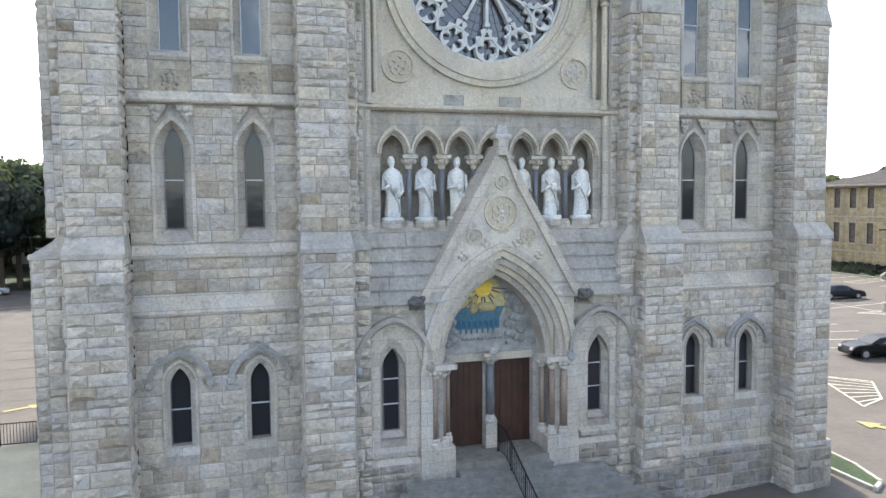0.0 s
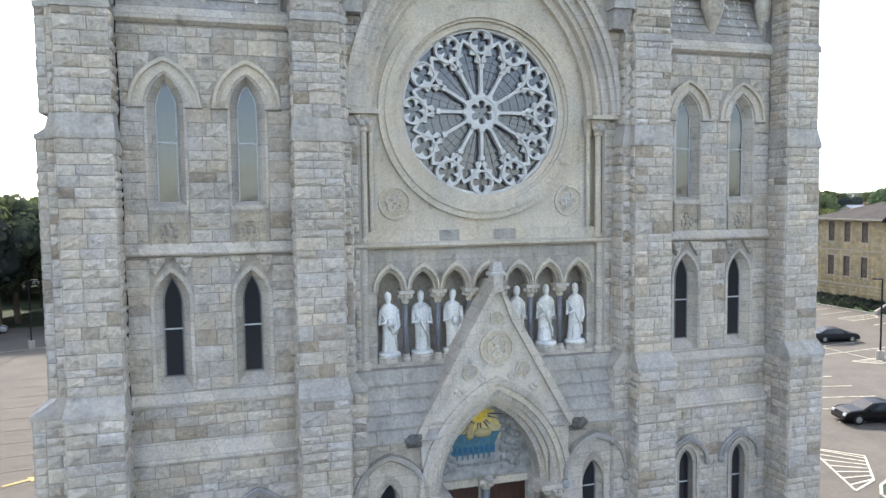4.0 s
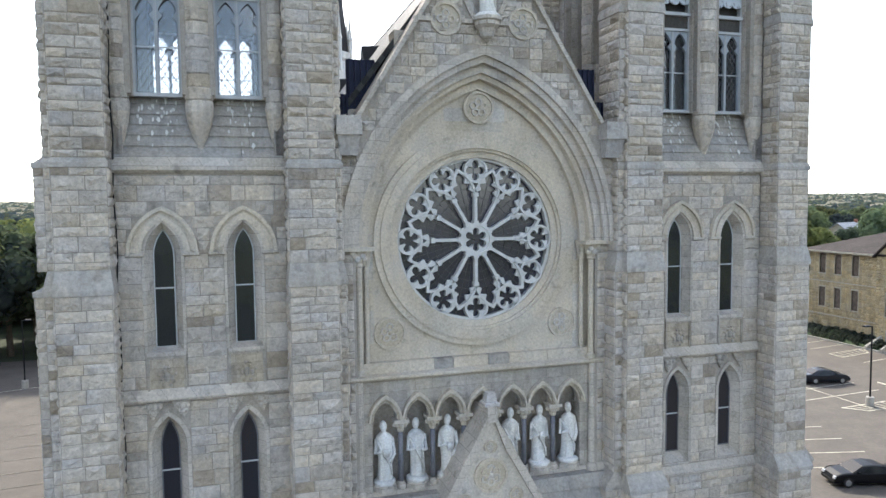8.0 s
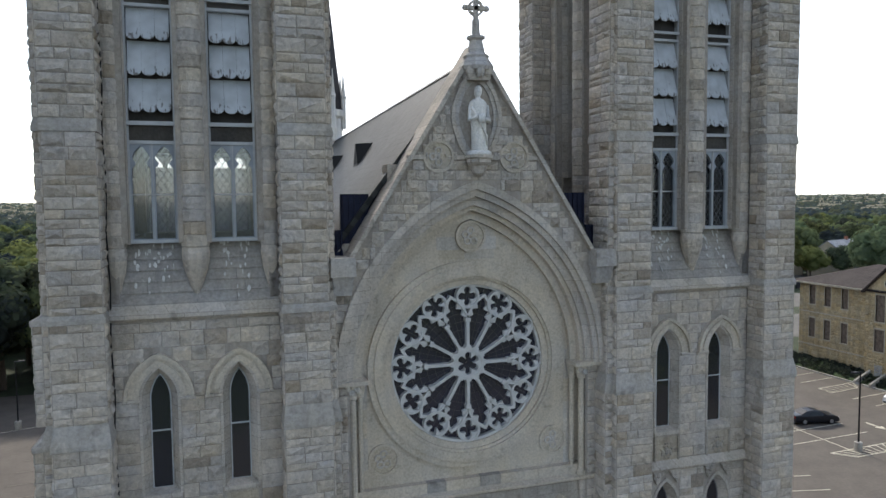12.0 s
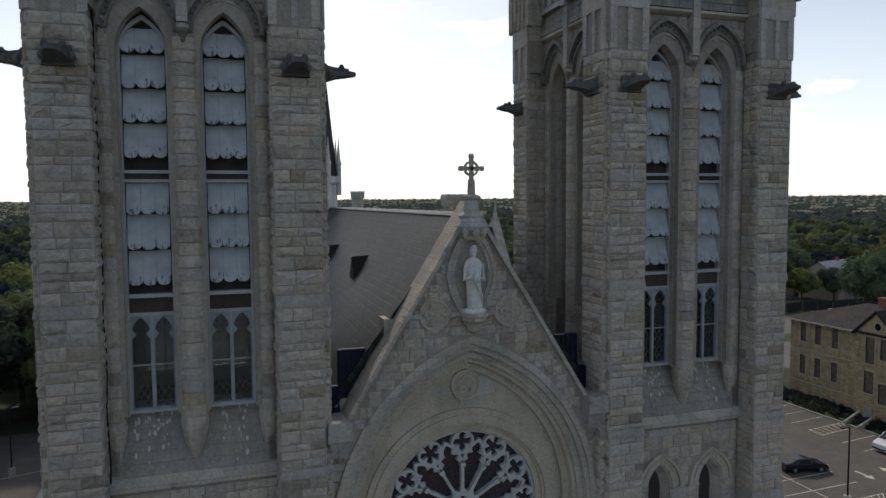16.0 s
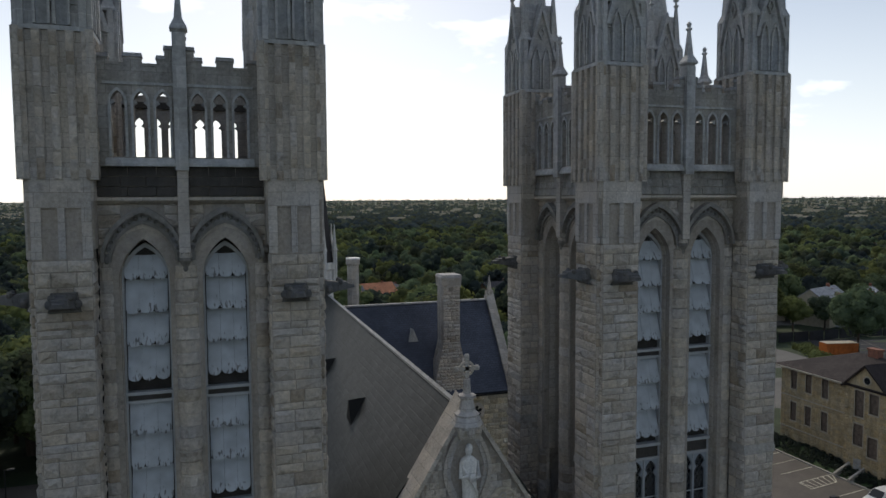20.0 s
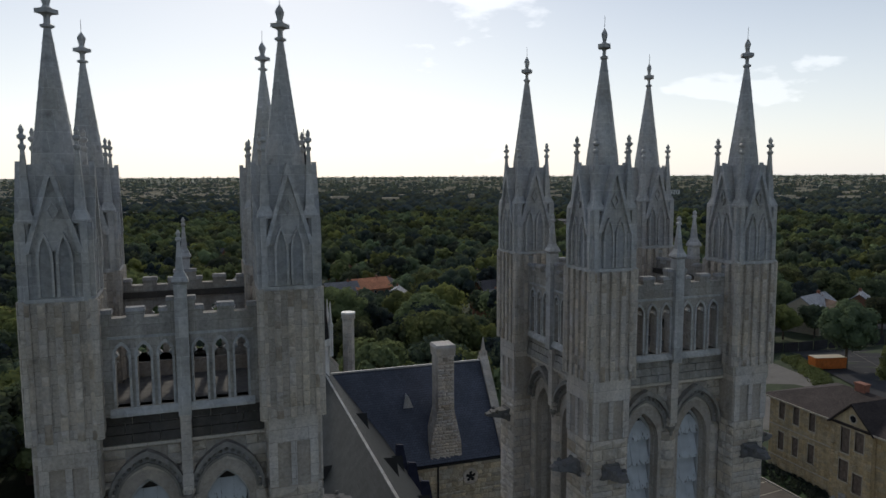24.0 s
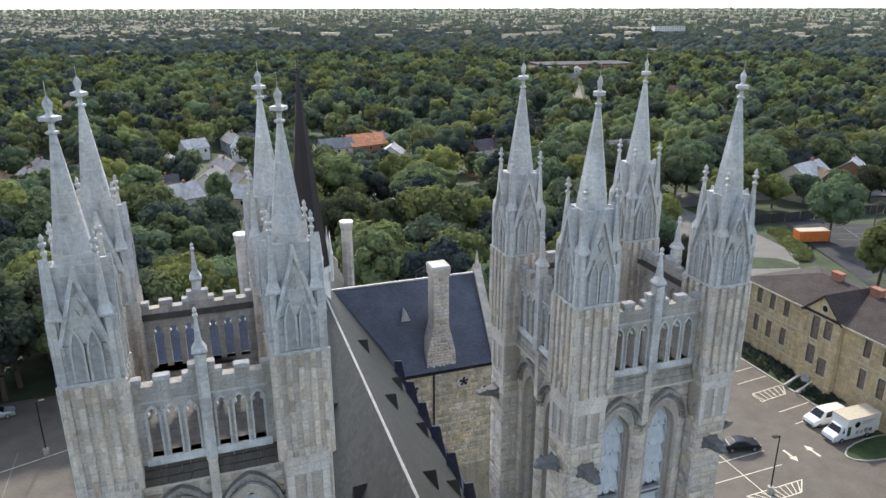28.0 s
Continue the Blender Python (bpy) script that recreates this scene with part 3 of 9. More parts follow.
def hood(ms, u, w0, w1, spring, rise0, rise1, ya, yb, m=None, foot=None, yin=None):
    """A moulding round a pointed arch, between half widths w0 and w1."""
    ms.band(arch(u, w1, spring, rise1, 10, foot), arch(u, w0, spring, rise0, 10, foot), ya, yb, False, m, yin)


def boss(ms, x, y, z, r, m=None, n=7, sx=1.0, sz=1.0, sy=0.8):
    """A carved knob."""
    prof = [(r * math.sin(math.pi * i / 5) * sx, z + r * sz * -math.cos(math.pi * i / 5)) for i in range(1, 5)]
    ms.lathe(prof, x, y, n, 0.3, m, 1.0, sy)


# --- body: four walls with real openings
BELL = [(-1.19, 0.72, 22.75, 33.85, 1.28), (1.19, 0.72, 22.75, 33.85, 1.28)]
for k in range(4):
    m = turned(k)
    w = Mesh()
    if k == 0:
        low = [(s * 1.19, 0.30, 2.92, 4.75, 0.6) for s in (-1, 1)]
        mid = [(s * 1.19, 0.52, 9.2, 11.95, 0.95) for s in (-1, 1)]
        up = [(s * 1.19, 0.52, 14.85, 17.9, 0.98) for s in (-1, 1)]
        wall(w, -T, T, -2.6, 7.05, -T - 0.18, -T + 0.9, low, m)
        wall(w, -T, T, 7.05, 13.45, -T, -T + 0.9, mid, m)
        wall(w, -T, T, 13.45, 20.45, -T, -T + 0.9, up, m)
    else:
        w.box(-T, T, -T, -T + 0.9, -2.6, 20.45, m)
    sill = 22.75 if k % 2 == 0 else 24.9
    w.box(-T, T, -T + 0.93, -T + 1.1, 20.45, sill, m)
    for s in (-1, 1):
        w.box(*sorted((s * 2.25, s * T)), -T, -T + 1.0, 20.45, sill, m)
    wall(w, -T, T, sill, 36.3, -T, -T + 1.0, [(u, hw, sill, zs, h) for u, hw, _, zs, h in BELL], m)
    part("wall", w, M_JOINT, tower, "coursed rough limestone wall")

# --- front: lower stage
H1 = [h for s in (-1, 1) for h in lancet_holes(s * 1.19, 0.50, 2.65, 5.75, 4.9)]
face_stones(-2.5, 2.5, 0.95, 6.95, -T - 0.18, None, H1, keep=True, proud=0.014, hgt=0.40)
stones_on(loose_low, courses(-2.5, 2.5, -2.5, 0.78, rng, (), 0.40), -T - 0.36, rng, None, 0.04)
ms = Mesh().wedge(-2.5, 2.5, [(-T - 0.36, 0.75), (-T - 0.36, 0.82), (-T - 0.18, 0.98), (-T - 0.05, 0.98), (-T - 0.05, 0.75)])
ms.box(-2.5, 2.5, -T - 0.36, -T - 0.1, -2.6, 0.76)
part("plinth", ms, M_DRESS, tower, "sloped limestone plinth")
for s in (-1, 1):
    u = s * 1.19
    ms = Mesh()
    hood(ms, u, 0.44, 0.52, 4.9, 0.62, 0.72, -T - 0.25, -T - 0.1, None, 2.7)
    hood(ms, u, 0.30, 0.45, 4.75, 0.6, 0.78, -T - 0.205, -T, None, 2.86, -T - 0.12)
    ms.box(u - 0.52, u + 0.52, -T - 0.24, -T, 2.62, 2.86)
    part("window_surround", ms, M_DRESS, tower, "dressed limestone surround")
    ms = Mesh()
    hood(ms, u, 0.78, 0.87, 4.9, 0.86, 0.95, -T - 0.36, -T - 0.15)
    hood(ms, u, 0.86, 0.97, 4.9, 0.94, 1.05, -T - 0.29, -T - 0.15)
    for t in (-1, 1):
        boss(ms, u + t * 0.88, -T - 0.27, 4.86, 0.15)
    part("hood_mould", ms, M_SLAB, tower, "weathered arched hood mould with carved stops")
    glazed_lancet(tower, u, 0.31, 2.9, 4.75, 0.6, -T + 0.12, (4.0,), None, glass=M_GLASS_LOW, bar=M_FRAME_DIM)

# --- band at 7.05 and the slope over it
ms = Mesh().wedge(-2.5, 2.5, [(-T - 0.24, 6.97), (-T - 0.27, 7.05), (-T - 0.22, 7.12), (-T - 0.01, 7.62), (-T + 0.1, 7.62), (-T + 0.1, 6.97)])
part("string_course", ms, M_DRESS, tower, "sloped string course")
face_stones(-2.5, 2.5, 7.63, 8.72, -T, None, keep=True, hgt=0.37)
ms = Mesh().wedge(-2.5, 2.5, [(-T - 0.10, 8.72), (-T - 0.13, 8.80), (-T - 0.12, 8.88), (-T + 0.02, 9.16), (-T + 0.1, 9.16), (-T + 0.1, 8.72)])
part("string_course", ms, M_DRESS, tower, "sloped string course")

# --- second stage: lancets with splayed jambs, carved heads, string at 13.45
H2 = [h for s in (-1, 1) for h in lancet_holes(s * 1.19, 0.62, 9.1, 13.5, 12.6)]
face_stones(-2.5, 2.5, 9.18, 13.3, -T, None, H2, keep=True, hgt=0.40)
for s in (-1, 1):
    u = s * 1.19
    ms = Mesh()
    hood(ms, u, 0.52, 0.63, 11.95, 0.95, 1.1, -T - 0.045, -T + 0.05, None, 9.2)
    ms.sheet(arch(u, 0.54, 11.95, 0.97, 10, 9.2), arch(u, 0.27, 11.85, 0.85, 10, 9.6), -T - 0.03, -T + 0.34)
    ms.wedge(u - 0.54, u + 0.54, [(-T - 0.04, 9.15), (-T - 0.04, 9.2), (-T + 0.36, 9.62), (-T + 0.36, 9.15)])
    part("window_surround", ms, M_DRESS, tower, "splayed dressed limestone surround")
    for t in (-1, 1):
        ms = Mesh()
        lobes = {}
        ms.prism([(u + t * 0.12, 13.36), (u + t * 0.64, 13.36), (u + t * 0.60, 13.1), (u + t * 0.46, 12.82), (u + t * 0.34, 12.98)], -T - 0.10, -T + 0.02)
        for bx, bz, br in ((0.24, 13.25, 0.09), (0.40, 13.22, 0.11), (0.55, 13.24, 0.09), (0.42, 13.02, 0.10), (0.50, 13.06, 0.07), (0.45, 12.9, 0.06)):
            boss(lobes.setdefault((u, t, bx), Mesh()), u + t * bx, -T - 0.11, bz, br, sy=0.6)
        stop = part("carved_stop", ms, M_DRESS, tower, "weathered carved leaf stop")
        for lobe in lobes.values():
            part("leaf", lobe, M_DRESS, stop)
    glazed_lancet(tower, u, 0.28, 9.6, 11.85, 0.85, -T + 0.3, (11.1,), None, glass=M_GLASS_LOW, bar=M_FRAME_DIM)
ms = Mesh()
segs = [(-2.5, 2.5)]
for a, b in segs:
    ms.wedge(a, b, [(-T - 0.02, 13.36), (-T - 0.22, 13.42), (-T - 0.24, 13.50), (-T - 0.03, 13.76), (-T + 0.05, 13.76), (-T + 0.05, 13.36)])
part("string_course", ms, M_DRESS, tower, "sloped string course")

# --- third stage: relief panels, lancets with hoods
H3 = [h for s in (-1, 1) for h in ((s * 1.19 - 0.6, s * 1.19 + 0.6, 13.4, 17.9), (s * 1.19 - 1.0, s * 1.19 + 1.0, 17.85, 18.45), (s * 1.19 - 0.85, s * 1.19 + 0.85, 18.4, 18.95), (s * 1.19 - 0.4, s * 1.19 + 0.4, 18.9, 19.45))]
face_stones(-2.5, 2.5, 13.8, 20.3, -T, None, H3, keep=True, hgt=0.40)
for s in (-1, 1):
    u = s * 1.19
    ms = Mesh()
    hood(ms, u, 0.52, 0.61, 17.9, 0.98, 1.08, -T - 0.04, -T + 0.05, None, 14.9)
    ms.sheet(arch(u, 0.54, 17.9, 1.0, 10, 14.9), arch(u, 0.30, 17.85, 0.82, 10, 15.0), -T - 0.03, -T + 0.34)
    ms.wedge(u - 0.56, u + 0.56, [(-T - 0.05, 14.72), (-T - 0.07, 14.8), (-T - 0.05, 14.9), (-T + 0.36, 15.06), (-T + 0.36, 14.72)])
    part("window_surround", ms, M_DRESS, tower, "splayed dressed limestone surround")
    for w0, w1, r0, r1, ya in ((0.60, 0.78, 1.00, 1.17, 0.10), (0.77, 0.93, 1.16, 1.31, 0.06), (0.92, 1.02, 1.30, 1.42, 0.17)):
        ms = Mesh()
        hood(ms, u, w0, w1, 17.95, r0, r1, -T - ya, -T + 0.05)
        part("arch_mould", ms, M_DRESS2, tower, "moulded arch over a lancet")
    for a, b in ((u - s * 0 - 1.06, u - 0.56), (u + 0.56, u + 1.06)):
        part("impost", Mesh().wedge(a, b, [(-T - 0.05, 17.84), (-T - 0.15, 17.88), (-T - 0.15, 17.96), (-T + 0.02, 17.99), (-T + 0.02, 17.84)]), M_DRESS, tower)
    glazed_lancet(tower, u, 0.31, 15.0, 17.85, 0.82, -T + 0.3, (16.85,), None)
    ms = Mesh().box(u - 0.52, u + 0.52, -T - 0.012, -T + 0.1, 13.58, 14.72)
    boss(ms, u, -T - 0.02, 14.12, 0.10, sz=1.7)
    for t in (-1, 1):
        boss(ms, u + t * 0.16, -T - 0.02, 14.08, 0.07, sz=1.7)
        boss(ms, u + t * 0.25, -T - 0.015, 14.2, 0.05)
        for bx, bz, br in ((0.09, 14.3, 0.07), (0.2, 13.98, 0.06), (0.1, 13.86, 0.06), (0.05, 14.42, 0.05)):
            boss(ms, u + t * bx, -T - 0.03, bz, br)
    ms.band([(u - 0.56, 13.56), (u - 0.56, 14.76), (u + 0.56, 14.76), (u + 0.56, 13.56)], [(u - 0.49, 13.56), (u - 0.49, 14.69), (u + 0.49, 14.69), (u + 0.49, 13.56)], -T - 0.06, -T)
    part("relief_panel", ms, M_PANEL, tower, "darkened carved relief panel")

# --- string at 20.45 and battered slabs below the belfry windows
for k in range(4):
    m = turned(k)
    ms = Mesh().wedge(-2.5, 2.5, [(-T - 0.06, 20.36), (-T - 0.2, 20.46), (-T - 0.2, 20.58), (-T - 0.04, 20.85), (-T + 0.05, 20.85), (-T + 0.05, 20.36)], m)
    part("string_course", ms, M_DRESS, tower, "moulded string course")
    rows = [(20.85 + i * 0.335, 20.85 + (i + 1) * 0.335) for i in range(6)]
    for i, (za, zb) in enumerate(rows):
        ya, yb = -T + 0.0 + i * 0.145, -T + 0.0 + (i + 1) * 0.145
        half = 2.48
        for s in (-1, 1):
            cuts = [0.0, 1.2 + 0.25 * (i % 2), half]
            for a, b in zip(cuts, cuts[1:]):
                x0, x1 = sorted((s * a, s * b))
                part("sill_slab", Mesh().wedge(x0 + 0.005, x1 - 0.005, [(ya - 0.03, za), (ya - 0.03, za + 0.03), (yb + 0.02, zb + 0.006), (yb + 0.5, zb), (yb + 0.5, za)], m), M_SLAB, tower)

M_DROPPING = plain("white_bird_droppings", (0.62, 0.61, 0.58), 0.8, 0, 0.15, 6)
dr_ = random.Random(17)
for s in (-1, 1):
    spots = Mesh()
    for i in range(34):
        row = int(min(5, abs(dr_.gauss(0, 1.9))))
        x, t = s * 1.19 + dr_.choice((-0.3, 0.25)) + dr_.gauss(0, 0.14), dr_.uniform(0.1, 0.9)
        z = 20.85 + (5 - row + t) * 0.335
        y = -T + (5 - row + t) * 0.145 - 0.045 + 0.05 * t
        w, h = dr_.uniform(0.015, 0.06), dr_.uniform(0.04, 0.13)
        n = Vector((0, -0.335, 0.145)).normalized() * 0.012
        up = Vector((0, 0.145, 0.335)).normalized() * h
        o = Vector((x, y, z)) + n
        ring = [o + Vector((w * math.cos(a), 0, 0)) * dr_.uniform(0.6, 1.2) + up * math.sin(a) * dr_.uniform(0.6, 1.3) for a in (0, 1.05, 2.1, 3.14, 4.2, 5.2)]
        spots.add([tuple(p) for p in ring] + [tuple(p - n * 2) for p in ring], [(0, 1, 2, 3, 4, 5)] + [(k, k + 6, (k + 1) % 6 + 6, (k + 1) % 6) for k in range(6)])
    tagged(part("white_stain", spots, M_DROPPING, tower, "white bird stain on the weathered slabs"), kind="stuff")
# darker copy of the pinnacle metal, with recess shade in its colour
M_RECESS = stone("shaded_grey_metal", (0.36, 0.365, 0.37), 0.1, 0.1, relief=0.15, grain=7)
M_GARG = stone("sooty_carved_stone", (0.15, 0.147, 0.145), 0.1, 0.2, relief=0.5, grain=6)
# --- buttresses: two a face, in stages
STG = [(-2.6, 0.8, 1.52, 0.86), (0.8, 8.85, 1.35, 0.77), (9.45, 16.85, 1.0, 0.75), (17.55, 20.5, 0.90, 0.72), (20.75, 26.0, 0.88, 0.70), (26.35, 34.9, 0.86, 0.74), (34.9, 37.25, 0.83, 0.83)]
for k in range(4):
    m = turned(k)
    for s in (-1, 1):
        c = s * 3.25
        for i, (z0, z1, d, hw) in enumerate(STG):
            part("buttress", Mesh().box(c - hw, c + hw, -T - d, -T + 0.2, z0, z1, m), M_JOINT, tower, "stage of a corner buttress of rough limestone")
            if i + 1 < len(STG) and i not in (0, 5):
                d2, h2, zt = STG[i + 1][2], STG[i + 1][3], STG[i + 1][0]
                e = 0.05
                # weathered cap: a drip edge and a slope up to the next stage
                v0 = [(c - hw - e, -T - d - e, z1), (c + hw + e, -T - d - e, z1), (c + hw + e, -T + 0.1, z1), (c - hw - e, -T + 0.1, z1)]
                v1 = [(x, y, z1 + 0.14) for x, y, _ in v0]
                v2 = [(c - h2, -T - d2, zt + 0.03), (c + h2, -T - d2, zt + 0.03), (c + h2, -T + 0.1, zt + 0.03), (c - h2, -T + 0.1, zt + 0.03)]
                cap = Mesh().add(v0 + v1 + v2, [(3, 2, 1, 0), (0, 1, 5, 4), (1, 2, 6, 5), (2, 3, 7, 6), (3, 0, 4, 7), (4, 5, 9, 8), (5, 6, 10, 9), (6, 7, 11, 10), (7, 4, 8, 11), (8, 9, 10, 11)], m)
                part("buttress_cap", cap, M_CAP, tower, "sloped dressed stone cap")
        for i, (z0, z1, d, hw) in enumerate(STG[:-1]):
            za, zb = z0 + (0.02 if i else 0), z1
            if i == 5:
                zb = 34.6
            if i == 0:
                stones_on(loose_low, courses(c - hw, c + hw, za, zb, rng, (), 0.40), -T - d, rng, m, 0.04)
            else:
                face_stones(c - hw, c + hw, za, zb, -T - d, m, keep=(k == 0 and i in (2, 3)), lo=0.4, hi=0.95)
            # the two flanks
            for side in (-1, 1):
                q = m @ Matrix.Translation((c + side * hw, -T - d / 2, 0)) @ Matrix.Rotation(side * math.pi / 2, 4, "Z")
                if d > 0.3:
                    face_stones(-d / 2, d / 2, za, zb, 0, q, lo=0.3, hi=0.6)
        # panelled head of the buttress under the parapet
        ms = Mesh()
        for a, b in ((c - 0.78, c - 0.52), (c - 0.09, c + 0.09), (c + 0.52, c + 0.78)):
            ms.box(a, b, -T - 0.897, -T - 0.75, 34.65, 36.1, m)
        ms.box(c - 0.78, c + 0.78, -T - 0.90, -T - 0.75, 36.1, 37.235, m).box(c - 0.7, c + 0.7, -T - 0.84, -T - 0.75, 34.6, 34.75, m)
        part("panel", ms, M_DRESS, tower, "blind panelled buttress head")
        # gargoyle
        g = Mesh()
        zg = 33.42
        for y0, y1, h0, h1, z0, z1, e0, e1 in ((-0.72, -1.02, 0.45, 0.42, 0.30, 0.26, -0.34, -0.30), (-1.02, -1.42, 0.36, 0.27, 0.22, 0.16, -0.24, -0.12), (-1.42, -1.74, 0.30, 0.26, 0.20, 0.15, -0.13, -0.08), (-1.74, -1.98, 0.22, 0.14, 0.10, 0.06, -0.08, -0.05)):
            g.add([(c - h0, -T + y0, zg + e0), (c + h0, -T + y0, zg + e0), (c + h0 * 0.8, -T + y0, zg + z0), (c - h0 * 0.8, -T + y0, zg + z0), (c - h1, -T + y1, zg + e1), (c + h1, -T + y1, zg + e1), (c + h1 * 0.8, -T + y1, zg + z1), (c - h1 * 0.8, -T + y1, zg + z1)], [(0, 1, 2, 3), (7, 6, 5, 4), (0, 4, 5, 1), (1, 5, 6, 2), (2, 6, 7, 3), (3, 7, 4, 0)], m)
        for t in (-1, 1):
            boss(g, c + t * 0.22, -T - 1.5, zg + 0.18, 0.11, m)
            boss(g, c + t * 0.34, -T - 1.1, zg - 0.05, 0.15, m)
        part("gargoyle", g, M_GARG, tower, "grey stone water spout shaped as a beast")

# --- belfry on four sides
M_HOOD = stone("rain_darkened_carved_stone", (0.25, 0.24, 0.23), 0.35, 0.3, relief=0.6, streak=0.2, grain=5)
M_LIGHTS = plain("pale_grey_painted_tracery", (0.32, 0.35, 0.39), 0.6, 0, 0.12, 3, 0.1)
louver_mesh = {}


def slat(w, h):
    """A board with a rounded foot."""
    key = (round(w, 3), round(h, 3))
    if key not in louver_mesh:
        n = 6
        pts = [(-w / 2, h), (-w / 2, w * 0.42)] + [(-w / 2 * math.cos(math.pi * i / n), w * 0.42 - w * 0.42 * math.sin(math.pi * i / n)) for i in range(1, n)] + [(w / 2, w * 0.42), (w / 2, h)]
        g = Mesh().prism(pts, -0.018, 0.018)
        louver_mesh[key] = g.mesh("slat", M_LOUVER)
        tidy(louver_mesh[key])
    return louver_mesh[key]


drums = {}
for r in (0.30, 0.42):
    for i in range(4):
        a, b = r * rng.uniform(0.96, 1.03), r * rng.uniform(0.97, 1.06)
        drums[(r, i)] = Mesh().lathe([(r * 0.94, 0.006), (a, 0.04), (b, 0.2), (a, 0.35), (r * 0.94, 0.384)], 0, 0, 12, i * 0.4).mesh("drum", M_BLOCK_OB)
        tidy(drums[(r, i)])
for k in range(4):
    m = turned(k)
    # stones between and beside the windows
    HB = [h for s in (-1, 1) for h in ((s * 1.19 - 1.2, s * 1.19 + 1.3, 22.3, 34.6), (s * 1.19 - 0.92, s * 1.19 + 0.92, 34.5, 35.3), (s * 1.19 - 0.6, s * 1.19 + 0.6, 35.2, 36.1))]
    face_stones(-2.55, 2.55, 22.9, 36.2, -T, m, HB)
    for s in (-1, 1):
        u = s * 1.19
        # jamb shafts and stepped arch orders
        zj = 22.7 if k % 2 == 0 else 24.9
        for w0, w1, zs, r0, r1, ya, yb in ((0.70, 0.86, 33.85, 1.28, 1.44, 0.26, 0.55), (0.85, 1.01, 34.1, 1.18, 1.36, 0.10, 0.4), (1.00, 1.14, 34.3, 1.16, 1.32, -0.04, 0.3)):
            part("jamb", Mesh().band(arch(u, w1, zs, r1, 10, zj if w0 < 0.8 else None), arch(u, w0, zs, r0, 10, zj if w0 < 0.8 else None), -T + ya, -T + yb, False, m), M_DRESS, tower, "stepped stone window jamb")
        ms = Mesh()
        hood(ms, u, 0.90, 0.97, 34.45, 1.14, 1.25, -T - 0.12, -T + 0.05, m)
        hood(ms, u, 0.96, 1.10, 34.45, 1.24, 1.50, -T - 0.06, -T + 0.05, m)
        hood(ms, u, 1.09, 1.188, 34.45, 1.49, 1.68, -T - 0.26, -T + 0.05, m)
        for x, z in arch(u, 1.03, 34.45, 1.37, 9):
            boss(ms, x, -T - 0.08, z, 0.062, m, 6)
        part("hood_mould", ms, M_HOOD, tower, "dark weathered pointed hood over the belfry light")
        if s > 0:
            part("capital", Mesh().lathe([(0.04, 34.1), (0.09, 34.18), (0.08, 34.25), (0.14, 34.36), (0.19, 34.44), (0.19, 34.52), (0.08, 34.58)], 0, -T - 0.14, 10, 0, m), M_HOOD, tower, "dark carved corbel between the hoods")
        for t in (-1, 1):
            g = Mesh()
            for i in range(30):
                z = 22.75 + i * 0.375
                g.lathe([(0.085, z + 0.008), (0.095, z + 0.05), (0.09, z + 0.33), (0.08, z + 0.367)], u + t * 0.82, -T + 0.26, 7, 0, m)
            tagged(part("shaft", g, M_BLOCK, tower, "thin jamb roll in stone drums"), kind="stuff")
        # fat half round shaft outside the pair, and between the two (once)
        for xx, r, top in ((s * 2.28, 0.30, 34.3),) + (((0.0, 0.42, 34.3),) if s > 0 else ()):
            g = Mesh()
            n = int((top - 22.2) / 0.39)
            for i in range(n):
                z = 22.2 + i * 0.39
                a, b = r * rng.uniform(0.96, 1.03), r * rng.uniform(0.96, 1.05)
                if k == 0:
                    part("drum", drums[(r, i % 4)], None, tower, at=Matrix.Translation((xx, -T + 0.22, z)))
                else:
                    g.lathe([(r * 0.94, z + 0.006), (a, z + 0.04), (b, z + 0.2), (a, z + 0.35), (r * 0.94, z + 0.384)], xx, -T + 0.22, 12, 0, m)
            if g.v:
                tagged(part("pier_shaft", g, M_BLOCK, tower, "round stone pier of stacked drums"), kind="stuff")
            part("corbel", Mesh().lathe([(0.03, 20.95), (r * 0.45, 21.4), (r * 0.85, 21.9), (r, 22.21)], xx, -T + 0.2, 12, 0, m), M_BLOCK, tower)
        yg = -T + (0.58 if k % 2 == 0 else 0.92)
        # frame with transoms
        ms = Mesh()
        hood(ms, u, 0.64, 0.72, 33.8, 1.05, 1.2, yg - 0.1, yg + 0.1, m, 22.75)
        for za, zb, e in ((22.72, 22.82, 0.05), (25.78, 25.88, 0.0), (26.35, 26.47, 0.06), (29.93, 30.02, 0), (30.2, 30.3, 0.04)):
            ms.box(u - 0.7, u + 0.7, yg - 0.12 - e, yg + 0.1, za, zb, m)
        fr = part("window_frame", ms, M_FRAME, tower, "pale painted window frame")
        for za, zb in ((25.88, 26.35), (30.02, 30.2)):
            part("transom", Mesh().box(u - 0.7, u + 0.7, yg - 0.05, yg + 0.1, za, zb, m), M_SOOT, tower, "dark weathered transom board")
        # louvres
        spec = [(26.74, 1.16), (27.84, 1.14), (28.92, 1.05), (30.66, 1.13), (31.74, 1.10), (32.78, 1.10), (33.83, 0.80)]
        for z0, hh in spec:
            for i in range(3):
                wv = 0.405
                jit = rng.uniform(-0.015, 0.015)
                mm = m @ Matrix.Translation((u + (i - 1) * 0.41, yg - 0.20 + abs(jit), z0 + jit)) @ Matrix.Rotation(radians(-17), 4, "X")
                part("slat", slat(wv, hh), M_LOUVER, tower, at=mm)
        # window below the louvres: two cusped lights with diamond leading
        ms = Mesh()
